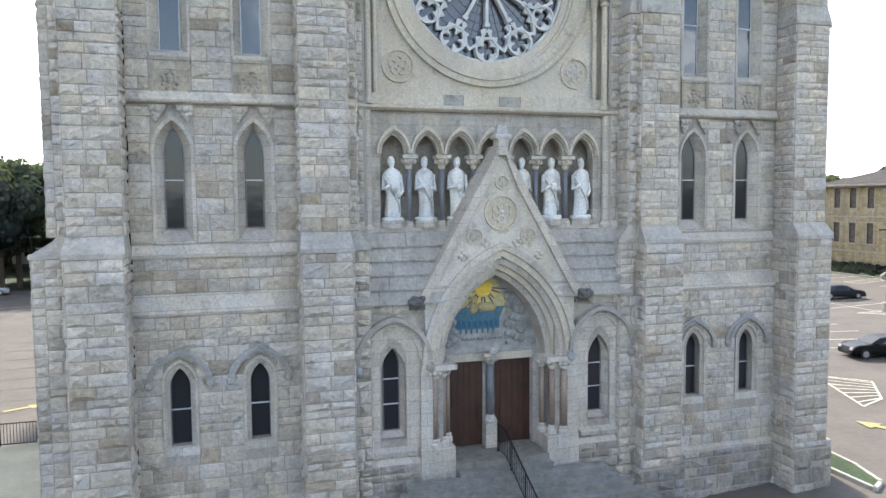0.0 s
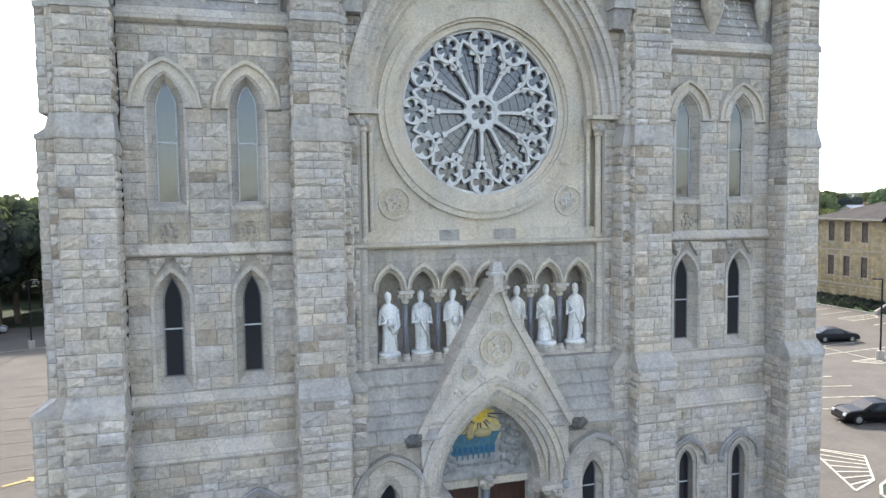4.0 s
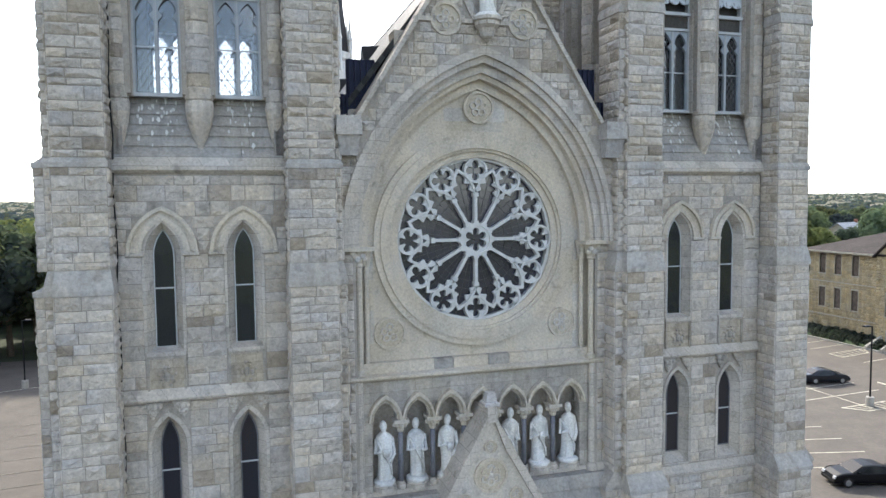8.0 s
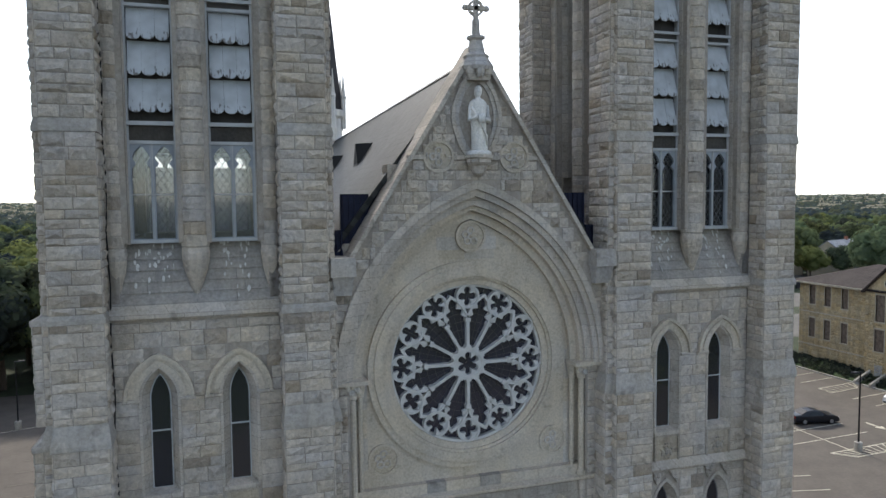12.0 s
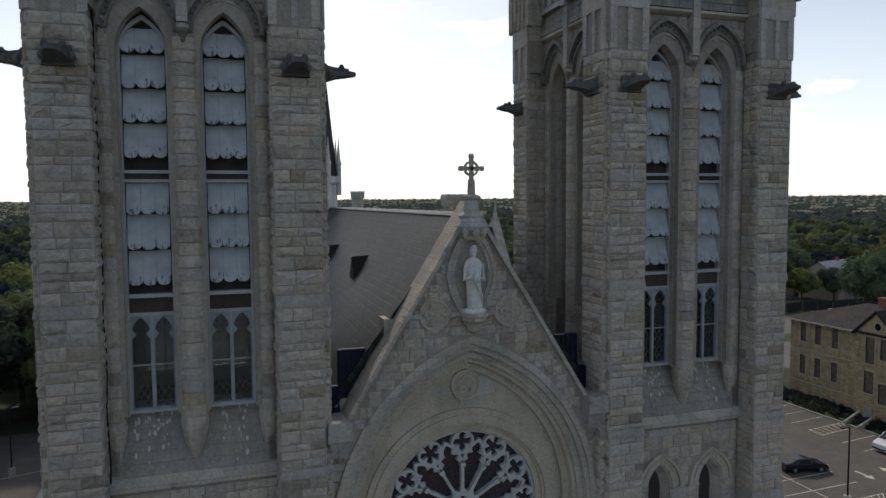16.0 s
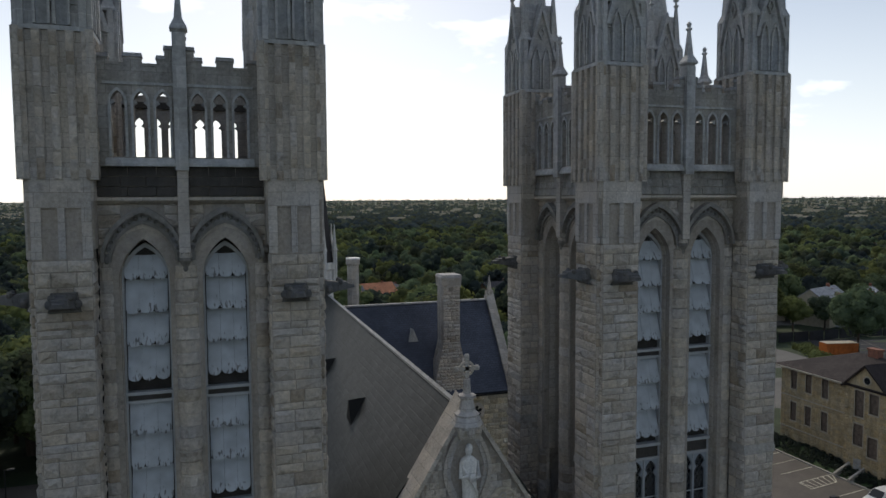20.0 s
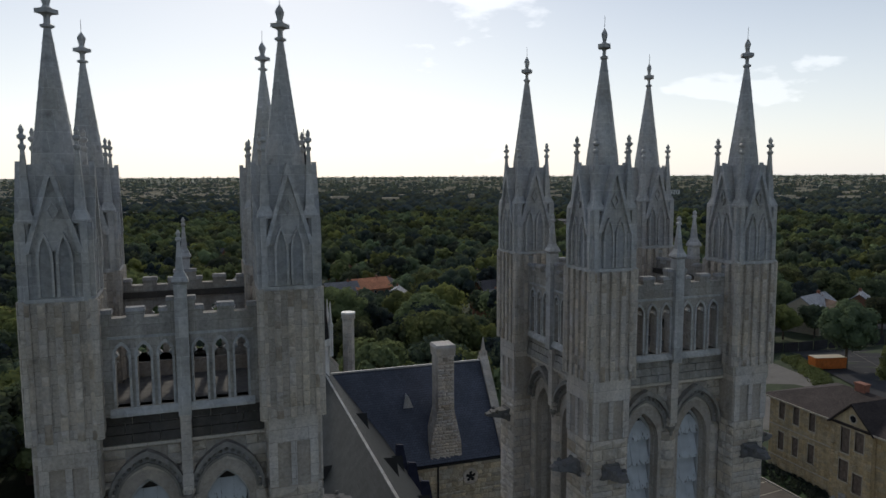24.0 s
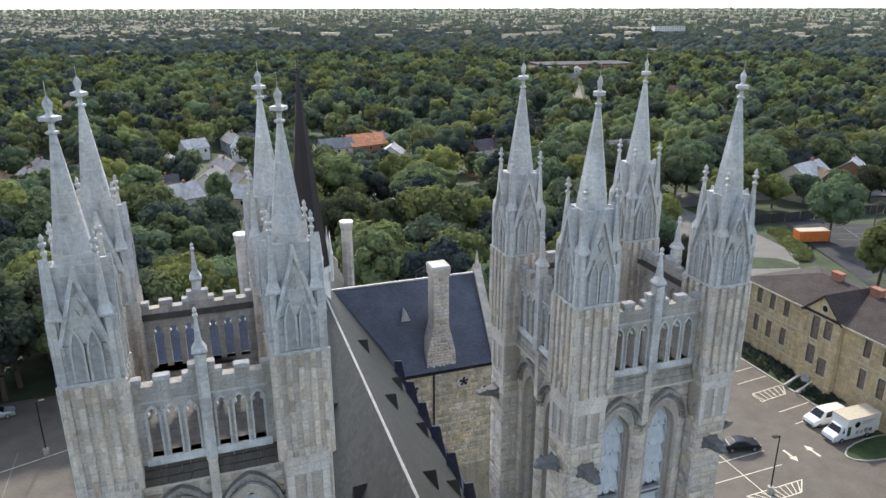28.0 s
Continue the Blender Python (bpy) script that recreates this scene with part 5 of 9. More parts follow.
# --- great arch, in orders
for w0, w1, ya, r0, r1 in ((3.95, 4.22, 0.30, 5.35, 5.68), (4.2, 4.36, 0.02, 5.66, 5.86), (4.34, 4.60, -0.14, 5.84, 6.16), (4.58, 4.78, -0.34, 6.14, 6.40), (4.76, 4.97, -0.46, 6.38, 6.66)):
    g = Mesh()
    g.band(arch(0, w1, 17.95, r1, 16), arch(0, w0, 17.95, r0, 16), ya, 0.55)
    part("arch_order", g, M_DRESS2 if w0 < 4.3 else M_DRESS, front, "moulded order of the great pointed arch")
# --- gable above the arch
AP, GW = 29.12, 4.62
gab = Mesh()
out = arch(0, 4.9, 17.95, 6.6, 16)
half = len(out) // 2
lim = lambda x: AP - abs(x) * (AP - 21.6) / GW
pts = [p for p in out[:half + 1] if p[1] < lim(p[0]) - 0.02]
for s in (-1, 1):
    gab.prism([(s * GW, 21.6)] + [(s * abs(x), z) for x, z in pts if z > 20.5] + [(0, AP)], -0.42, 0.5)
    gab.prism([(s * 5.02, 21.6), (s * 5.02, 17.95)] + [(s * abs(x), z) for x, z in pts if z <= 20.9], -0.30, 0.5)
part("gable", gab, M_JOINT, front, "steep gable wall of rough limestone")
rects = []
for xa, xb, za, zb in courses(-5.0, 5.0, 18.0, 28.6, rng, (), 0.34, 0.35, 0.85):
    xm = max(abs(xa), abs(xb))
    if zb > lim(xm) - 0.1:
        lx = (AP - zb - 0.15) * GW / (AP - 21.6)
        xa, xb = max(xa, -lx), min(xb, lx)
        if xb - xa < 0.12:
            continue
    zmid = za
    r = (4.97 ** 2 + 6.66 ** 2) / (2 * 4.97)
    hz = zb - 17.95
    wa = 4.97 - r + math.sqrt(max(0.0, r * r - hz * hz)) if hz < 6.66 else -1
    wa2 = 4.97 - r + math.sqrt(max(0.0, r * r - max(0, za - 17.95) ** 2)) if za - 17.95 < 6.66 else -1
    wm = max(wa, wa2) - 0.08
    if wm > 0:
        if xb <= wm and xa >= -wm:
            continue
        if xb > 0 and xa < wm:
            xa = max(xa, wm)
        if xa < 0 and xb > -wm:
            xb = min(xb, -wm)
        if xb - xa < 0.1:
            continue
    # round the niche and the medallions
    if abs((xa + xb) / 2) < 0.85 and 25.2 < (za + zb) / 2 < 28.2:
        continue
    rects.append((xa, xb, za, zb))
for r in rects:
    single.append((*r, -0.42 if r[2] > 21.5 else -0.30, None))
# coping and kneelers
for s in (-1, 1):
    for i in range(7):
        a, b = i / 7, (i + 1) / 7
        p0, p1 = (GW + 0.08 - (GW + 0.08) * a, 21.6 + (AP - 21.6) * a), (GW + 0.08 - (GW + 0.08) * b, 21.6 + (AP - 21.6) * b)
        g = Mesh().prism([(s * p0[0], p0[1] - 0.10), (s * p0[0], p0[1] + 0.16), (s * p1[0], p1[1] + 0.155), (s * p1[0], p1[1] - 0.10)], -0.60, 0.75)
        part("coping_stone", g, M_DRESS, front, "sloping gable coping")
    g = Mesh().box(*sorted((s * 4.3, s * 5.12)), -1.0, 0.3, 21.55, 22.15, None, 0.03, 0.03)
    g.add([(s * x, y, z) for x, y, z in ((4.36, -0.92, 21.56), (5.06, -0.92, 21.56), (5.06, 0.2, 21.56), (4.36, 0.2, 21.56), (4.42, -0.7, 20.92), (5.0, -0.7, 20.92), (5.0, 0.2, 20.92), (4.42, 0.2, 20.92))], [(0, 1, 2, 3), (7, 6, 5, 4), (0, 4, 5, 1), (1, 5, 6, 2), (2, 6, 7, 3), (3, 7, 4, 0)])
    part("kneeler", g, M_CAP, front, "carved block at the foot of the gable")
    roundel(s * 1.37, 25.42, 0.54, -0.45, 4)
    part("string_course", Mesh().box(*sorted((s * 1.9, s * 2.45)), -0.52, -0.3, 25.32, 25.46), M_DRESS, front)
    part("string_course", Mesh().box(*sorted((s * 0.45, s * 0.85)), -0.52, -0.3, 25.32, 25.46), M_DRESS, front)
# mandorla niche
def mandorla(w, h, n=24):
    out = []
    for i in range(n):
        a = 2 * math.pi * i / n
        out.append((w * math.sin(a) * (1 - 0.18 * abs(math.cos(a))), 26.75 + h * math.cos(a)))
    return out


g = Mesh().band(mandorla(0.92, 1.55), mandorla(0.78, 1.36), -0.52, -0.3, True).band(mandorla(0.78, 1.36), mandorla(0.64, 1.18), -0.47, -0.3, True)
part("niche_frame", g, M_DRESS, front, "pointed oval moulding round the niche")
part("niche_back", Mesh().band(mandorla(0.66, 1.2), mandorla(0.01, 0.02), -0.40, -0.38, True), M_DRESS, front)
g = Mesh().lathe([(0.06, 24.72), (0.22, 24.85), (0.3, 25.1), (0.42, 25.2), (0.42, 25.32), (0.5, 25.36), (0.5, 25.46)], -0.02, -0.72, 10)
part("corbel", g, M_DRESS, front, "carved corbel under the statue")
# cross at the top
g = Mesh().box(-0.36, 0.36, -0.8, -0.1, 27.95, 28.5).lathe([(0.55, 28.3), (0.6, 28.42), (0.42, 28.7), (0.46, 28.78), (0.30, 28.9), (0.22, 29.3), (0.32, 29.36), (0.32, 29.44), (0.14, 29.5), (0.12, 30.0)], 0, -0.45, 8, math.pi / 8)
for i in range(8):
    a = 2 * math.pi * i / 8
    boss(g, 0.42 * math.cos(a), -0.45 + 0.42 * math.sin(a), 28.25, 0.16, sz=1.6)
part("finial_base", g, M_DRESS, front, "carved canopy at the gable peak")
g = Mesh().band(circle(0, 30.38, 0.27, 20), circle(0, 30.38, 0.20, 20), -0.5, -0.4, True)
g.box(-0.07, 0.07, -0.51, -0.39, 29.9, 30.78).box(-0.38, 0.38, -0.51, -0.39, 30.31, 30.45)
for x, z in ((0, 30.8), (-0.38, 30.38), (0.38, 30.38)):
    boss(g, x, -0.45, z, 0.11)
part("cross", g, M_DRESS, front, "ringed stone cross")

# --- arcade of niches
Z0, ZS, ZA = 9.5, 11.98, 12.62
NX = [i * 1.16 for i in range(-3, 4)]
ms = Mesh()
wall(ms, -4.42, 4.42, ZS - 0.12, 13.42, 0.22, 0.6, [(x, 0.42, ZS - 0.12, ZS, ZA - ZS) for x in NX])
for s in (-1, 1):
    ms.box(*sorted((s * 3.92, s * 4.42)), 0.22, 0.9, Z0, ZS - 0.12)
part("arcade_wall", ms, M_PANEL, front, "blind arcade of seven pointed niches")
part("niche_floor", Mesh().box(-4.42, 4.42, 0.16, 0.95, 9.2, Z0), M_DRESS, front)
for x in NX:
    g = Mesh()
    hood(g, x, 0.40, 0.46, ZS, 0.62, 0.70, 0.19, 0.34)
    part("inner_mould", g, M_DRESS2, front)
    g = Mesh()
    hood(g, x, 0.45, 0.52, ZS, 0.69, 0.80, 0.10, 0.3)
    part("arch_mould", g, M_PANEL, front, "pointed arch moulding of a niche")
    g = Mesh()
    hood(g, x, 0.515, 0.578, ZS, 0.79, 0.93, 0.02, 0.3)
    part("arch_mould", g, M_DRESS2, front, "outer roll of a niche arch")
for i in range(6):
    x = -2.9 + i * 1.16
    g = Mesh().lathe([(0.19, Z0), (0.19, Z0 + 0.1), (0.13, Z0 + 0.2), (0.15, Z0 + 0.24)], x, 0.4, 10)
    part("column_base", g, M_DRESS, front)
    part("column", Mesh().lathe([(0.095, Z0 + 0.22), (0.09, 11.5)], x, 0.4, 12), M_SHAFT, front, "dark polished granite column", smooth=True)
    g = Mesh().lathe([(0.1, 11.48), (0.13, 11.54), (0.12, 11.6), (0.24, 11.84)], x, 0.4, 10).box(x - 0.26, x + 0.26, 0.12, 0.66, 11.84, 11.96)
    for j in range(8):
        a = 2 * math.pi * j / 8
        boss(g, x + 0.19 * math.cos(a), 0.4 + 0.19 * math.sin(a), 11.74, 0.09)
    part("capital", g, M_DRESS2, front, "carved leaf capital")
for s in (-1, 1):
    for x, r in ((4.36, 0.13),):
        g = Mesh().lathe([(0.22, 9.35), (0.22, 9.5), (r + 0.02, 9.6), (r, 9.65), (r, 13.4)], s * x, 0.12, 10)
        part("shaft", g, M_DRESS, front)
    face_stones(*sorted((s * 4.5, s * B)), 9.3, 13.4, 0.0, None, lo=0.2, hi=0.4)


# --- statues
def statue(x, y, z, h, seed, label):
    """A robed standing figure as one plain shape on its plinth."""
    r = random.Random(seed)
    g = Mesh()
    k = h / 2.2
    prof = [(0.20, 0.12), (0.235, 0.2), (0.215, 0.5), (0.22, 0.9), (0.235, 1.15), (0.24, 1.35), (0.265, 1.52), (0.25, 1.66), (0.18, 1.75), (0.08, 1.80), (0.085, 1.84), (0.125, 1.92), (0.135, 2.02), (0.115, 2.12), (0.05, 2.19)]
    n = 32
    vs = []
    for rr, zz in prof:
        for i in range(n):
            a = 2 * math.pi * i / n
            fold = 1.0 + (0.17 * (abs(math.sin(a * 4.5 + seed + 0.6 * zz)) - 0.5) * (1 - zz / 1.75) if zz < 1.6 else 0) + 0.02 * math.sin(zz * 9 + a * 3 + seed)
            sx, sy = (1.12, 0.8) if zz < 1.7 else (0.92, 1.0)
            sway = 0.03 * math.sin(zz * 2 + seed)
            vs.append((x + k * (rr * fold * sx * math.cos(a) + sway), y + k * rr * fold * sy * math.sin(a), z + k * zz))
    fs = [(a * n + i, a * n + (i + 1) % n, (a + 1) * n + (i + 1) % n, (a + 1) * n + i) for a in range(len(prof) - 1) for i in range(n)]
    fs += [tuple(range(n - 1, -1, -1)), tuple((len(prof) - 1) * n + i for i in range(n))]
    g.add(vs, fs)
    s = 1 if r.random() < 0.5 else -1
    el = r.uniform(0.95, 1.1)
    for t, (ex, ez, wx, wz) in ((-1, (0.33, el, 0.12, 1.2)), (1, (0.33, el - 0.05, 0.14, 1.12 if s > 0 else 0.8))):
        g.tube([(x + k * t * 0.27, y, z + k * 1.58), (x + k * t * ex, y - k * 0.05, z + k * ez), (x + k * t * wx, y - k * 0.26, z + k * wz)], 0.075 * k, 6)
    if seed % 2 == 0:
        g.box(x - 0.1 * k, x + 0.1 * k, y - 0.33 * k, y - 0.26 * k, z + 1.0 * k, z + 1.28 * k)
    else:
        g.tube([(x + s * 0.2 * k, y - 0.24 * k, z + 0.25 * k), (x + s * 0.13 * k, y - 0.27 * k, z + 1.4 * k)], 0.025 * k, 5)
    # mantle edge across the body
    g.tube([(x - 0.27 * k, y - 0.12 * k, z + 1.5 * k), (x - 0.05 * k, y - 0.24 * k, z + 1.05 * k), (x + 0.2 * k, y - 0.19 * k, z + 0.6 * k), (x + 0.24 * k, y - 0.1 * k, z + 0.3 * k)], 0.04 * k, 5)
    g.lathe([(0.40 * k, z), (0.40 * k, z + 0.1 * k), (0.34 * k, z + 0.14 * k)], x, y, 8, math.pi / 8)
    ob = part("statue", g, M_MARBLE, None, "", smooth=True)
    return tagged(ob, label, "statue", "niche statues" if h < 2.3 else "")


for i, x in enumerate((-3.48, -2.32, -1.18, 1.2, 2.34, 3.52)):
    part("statue_plinth", Mesh().lathe([(0.44, 9.5), (0.44, 9.66), (0.40, 9.72)], x, 0.42, 8, math.pi / 8), M_DRESS, front)
    statue(x, 0.42, 9.72, 2.2, i, "white stone robed statue standing in an arcade niche")
statue(-0.02, -0.72, 25.46, 2.32, 8, "white marble robed statue on a gable corbel")

# ---------------------------------------------------------------- portal and lower front
PY = -0.76                    # front of the portal gable
LY = -0.6                     # front of the lower wall
ms = Mesh()
wall(ms, -B, -2.05, -2.6, 7.1, LY, 0.9, [(-3.75, 0.42, 2.55, 4.75, 0.85)])
wall(ms, 2.05, B, -2.6, 7.1, LY, 0.9, [(3.75, 0.42, 2.55, 4.75, 0.85)])
part("wall", ms, M_JOINT, front, "lower front wall of dressed limestone")
HP = [(-2.95, 2.95, 0.0, 7.2), (-5.0, -2.5, 4.7, 6.1), (2.5, 5.0, 4.7, 6.1), (-4.5, -3.0, 6.0, 6.6), (3.0, 4.5, 6.0, 6.6), (-4.5, -2.9, 2.2, 4.8), (2.9, 4.5, 2.2, 4.8)]
face_stones(-B, B, 1.9, 7.05, LY, None, HP, keep=False)
base = Mesh()
stones_on(base, courses(-B, B, -2.5, 1.75, rng, [(-2.9, 2.9, -2.6, 1.8)], 0.40), LY - 0.16, rng, None, 0.035)
tagged(part("base_stonework", base, M_BLOCK_LOW, front, "stained rock faced base stones", fix=False), kind="stuff")
for s in (-1, 1):
    part("plinth", Mesh().wedge(*sorted((s * 2.85, s * B)), [(LY - 0.16, -2.6), (LY - 0.16, 1.72), (LY, 1.9), (0.2, 1.9), (0.2, -2.6)]), M_DRESS, front)
    u = s * 3.75
    g = Mesh()
    for w0, w1, r0, r1, ya in ((0.88, 1.02, 1.12, 1.24, 0.08), (1.01, 1.15, 1.22, 1.35, 0.03)):
        hood(g, u, w0, w1, 5.18, r0, r1, LY - ya, LY + 0.3)
    part("arch_mould", g, M_DRESS, front, "pointed arch over a side light")
    g = Mesh()
    hood(g, u, 1.14, 1.28, 5.18, 1.34, 1.5, LY - 0.30, LY + 0.3)
    for t in (-1, 1):
        boss(g, u + t * 1.2, LY - 0.22, 4.95, 0.19)
    part("hood_mould", g, M_SLAB, front, "stained grey hood mould over a side light")
    g = Mesh()
    hood(g, u, 0.45, 0.90, 5.18, 0.75, 1.14, LY - 0.02, LY + 0.2, None, 2.2)
    g.sheet(arch(u, 0.46, 5.18, 0.76, 10, 2.5), arch(u, 0.28, 4.95, 0.7, 10, 2.75), LY, LY + 0.42)
    g.wedge(u - 0.74, u + 0.74, [(LY - 0.12, 2.05), (LY - 0.12, 2.15), (LY + 0.42, 2.8), (LY + 0.42, 2.05)])
    part("window_surround", g, M_DRESS, front, "splayed dressed limestone surround")
    glazed_lancet(front, u, 0.28, 2.75, 4.95, 0.7, LY + 0.4, (3.65, 4.5), None, glass=M_GLASS_LOW, bar=M_FRAME_DIM)
# weathered slabs of the sloping roof over the side lights
for s in (-1, 1):
    for i in range(5):
        a, b = i / 5, (i + 1) / 5
        z0, z1 = 7.05 + 2.3 * a, 7.05 + 2.3 * b
        y0, y1 = LY - 0.25 + 0.6 * a, LY - 0.25 + 0.6 * b
        xe = 2.9 - 1.25 * a
        cuts = [xe - 0.9, xe + 0.9 + 0.3 * (i % 2), B] if i % 2 else [xe - 0.9, xe + 1.3, B]
        for c0, c1 in zip(cuts, cuts[1:]):
            x0, x1 = sorted((s * c0, s * c1))
            part("slab", Mesh().wedge(x0 + 0.006, x1 - 0.006, [(y0 - 0.05, z0), (y0 - 0.05, z0 + 0.05), (y1 + 0.02, z1 + 0.01), (0.6, z1 + 0.01), (0.6, z0)]), M_SLAB, front)
# portal gable with its pointed arch
PA, PF = 12.2, 7.3
g = Mesh()
ins = arch(0, 2.55, 4.95, 3.75, 14)
hf = len(ins) // 2
for s in (-1, 1):
    g.prism([(s * 2.62, 4.95), (s * 2.72, PF)] + [(0, PA)] + [(s * abs(x), z) for x, z in reversed(ins[:hf + 1])], PY, 0.95)
part("portal_gable", g, M_DRESS2, front, "pale steep gable over the main portal")
for s in (-1, 1):
    for i in range(4):
        a, b = i / 4, (i + 1) / 4
        q0, q1 = (2.95 - 2.9 * a, PF - 0.15 + (PA - PF + 0.2) * a), (2.95 - 2.9 * b, PF - 0.15 + (PA - PF + 0.2) * b)
        g = Mesh().prism([(s * (q0[0] - 0.28), q0[1] - 0.05), (s * q0[0], q0[1]), (s * q1[0], q1[1]), (s * max(0.0, q1[0] - 0.28), q1[1] - 0.05)], PY - 0.16, 0.5)
        part("coping_stone", g, M_DRESS, front, "sloping gable coping")
    g = Mesh()
    boss(g, s * 2.95, PY - 0.1, 7.1, 0.24)
    boss(g, s * 3.08, PY - 0.24, 7.12, 0.15)
    g.box(*sorted((s * 2.7, s * 3.2)), PY - 0.1, -0.3, 6.85, 7.05)
    for j in range(5):
        boss(g, s * (2.82 + 0.1 * j), PY - 0.25, 7.25 - 0.09 * (j % 3), 0.11)
    part("carved_stop", g, M_GARG, front, "grey carved beast at the gable foot")
g = Mesh().box(-0.17, 0.17, PY - 0.2, PY + 0.3, 11.9, 12.45).lathe([(0.26, 12.4), (0.38, 12.46), (0.38, 12.54), (0.27, 12.62), (0.2, 12.9)], 0, PY + 0.05, 4, math.pi / 4)
part("gable_cap", g, M_DRESS, front, "stone cap of the portal gable")
for w0, w1, r0, r1, ya, mt in ((2.60, 2.80, 3.82, 4.06, -0.12, M_DRESS), (2.40, 2.62, 3.55, 3.84, -0.02, M_DRESS2), (2.22, 2.42, 3.32, 3.58, 0.14, M_DRESS), (2.05, 2.24, 3.1, 3.36, 0.34, M_DRESS2), (1.86, 2.07, 2.88, 3.14, 0.58, M_DRESS)):
    part("arch_order", Mesh().band(arch(0, w1, 4.95, r1, 14), arch(0, w0, 4.95, r0, 14), PY + ya, 0.95), mt, front, "moulded order of the portal arch")
roundel(0.0, 10.0, 0.62, PY, 6)
roundel(-0.95, 9.2, 0.28, PY, 4)
roundel(0.95, 9.2, 0.28, PY, 4)
roundel(0.0, 11.0, 0.24, PY, 4)
for x, z in ((-0.55, 8.98), (0.55, 8.98), (-1.35, 8.55), (1.35, 8.55)):
    g = Mesh()
    for j in range(4):
        boss(g, x + 0.1 * math.cos(j * 1.57), PY, z + 0.1 * math.sin(j * 1.57), 0.09)
    part("leaf_carving", g, M_DRESS2, front)
# jamb columns, capitals and pedestals
for s in (-1, 1):
    for x, y, r, mt in ((2.02, -0.44, 0.12, M_SHAFT_RED), (2.36, -0.66, 0.12, M_SHAFT_RED), (1.78, -0.12, 0.11, M_SHAFT_RED)):
        part("column", Mesh().lathe([(r, 2.45), (r, 4.5)], s * x, y, 12), mt, front, "brown granite jamb column", smooth=True)
        part("column_base", Mesh().lathe([(r + 0.09, 2.15), (r + 0.09, 2.28), (r + 0.03, 2.36), (r + 0.05, 2.4), (r + 0.01, 2.46)], s * x, y, 10), M_DRESS, front)
        g = Mesh().lathe([(r + 0.01, 4.48), (r + 0.04, 4.54), (r + 0.02, 4.6), (r + 0.14, 4.8)], s * x, y, 10)
        for j in range(7):
            a = 2 * math.pi * j / 7
            boss(g, s * x + (r + 0.09) * math.cos(a), y + (r + 0.09) * math.sin(a), 4.7, 0.08)
        part("capital", g, M_DRESS, front, "carved leaf capital")
    g = Mesh().box(*sorted((s * 1.62, s * 2.85)), PY - 0.12, 0.75, 4.8, 4.96)
    part("impost", g, M_DRESS, front)
    g = Mesh().box(*sorted((s * 2.45, s * 2.85)), PY, 0.75, 1.6, 4.82).box(*sorted((s * 2.15, s * 2.5)), -0.36, 0.75, 1.6, 4.82).box(*sorted((s * 1.85, s * 2.2)), -0.01, 0.75, 1.6, 4.82).box(*sorted((s * 1.62, s * 1.9)), 0.34, 0.85, 1.6, 4.82)
    part("jamb", g, M_DRESS, front, "stepped portal jamb")
    g = Mesh().box(*sorted((s * 1.65, s * 2.9)), PY - 0.08, 0.75, -2.6, 2.16, None, 0.03, 0.03)
    part("pedestal", g, M_DRESS, front, "limestone pedestal of the portal columns")
# doors, trumeau, lintel
part("lintel", Mesh().box(-1.75, 1.75, 0.42, 0.85, 4.72, 4.98), M_DRESS2, front, "stone lintel")
for s in (-1, 1):
    d = part("door", Mesh().box(*sorted((s * 0.22, s * 1.62)), 0.67, 0.75, 1.62, 4.72), M_DOOR, front, "closed reddish brown double door")
    for i in range(6):
        x0 = s * (0.24 + i * 0.228)
        part("plank", Mesh().box(*sorted((x0 + s * 0.006, x0 + s * 0.222)), 0.64, 0.68, 1.66, 4.7), M_DOOR, d)
    part("handle", Mesh().tube([(s * 0.42, 0.64, 2.6), (s * 0.42, 0.57, 2.65), (s * 0.42, 0.57, 2.95), (s * 0.42, 0.64, 3.0)], 0.015), M_IRON, d)
part("column", Mesh().lathe([(0.14, 2.75), (0.135, 4.6)], 0, 0.45, 14), M_SHAFT, front, "polished grey granite door column", smooth=True)
part("column_base", Mesh().box(-0.24, 0.24, 0.21, 0.8, 1.6, 2.45, None, 0.02, 0.02).lathe([(0.26, 2.45), (0.26, 2.55), (0.18, 2.68), (0.16, 2.76)], 0, 0.45, 12), M_DRESS, front)
g = Mesh().lathe([(0.14, 4.58), (0.18, 4.64), (0.16, 4.7), (0.3, 4.9)], 0, 0.45, 12).box(-0.32, 0.32, 0.13, 0.75, 4.9, 5.02)
for j in range(9):
    boss(g, 0.24 * math.cos(j * 0.7), 0.45 + 0.24 * math.sin(j * 0.7), 4.78, 0.09)
boss(g, 0.0, 0.10, 5.1, 0.16)
part("capital", g, M_DRESS, front, "carved leaf capital of the door column")
part("door_post", Mesh().box(-0.22, 0.22, 0.6, 0.88, 1.6, 4.75), M_DRESS, front)

# --- painted mosaic over the doors
M_SKY = plain("pale_mosaic", (0.29, 0.285, 0.275), 0.6, 0, 0.35, 3, 0.3)
M_GOLD = plain("gold_mosaic", (0.75, 0.52, 0.06), 0.45, 0.1, 0.15, 9, 0.2)
M_CREAM = plain("cream_mosaic", (0.50, 0.42, 0.23), 0.5, 0, 0.15, 9, 0.2)
M_BLUE = plain("blue_mosaic", (0.05, 0.14, 0.19), 0.5, 0, 0.25, 9, 0.2)
M_LAMB = plain("lamb_relief", (0.40, 0.33, 0.17), 0.6, 0, 0.2, 9, 0.2)
M_RAY = plain("dark_violet_mosaic", (0.09, 0.055, 0.06), 0.6, 0, 0.2, 9, 0.2)
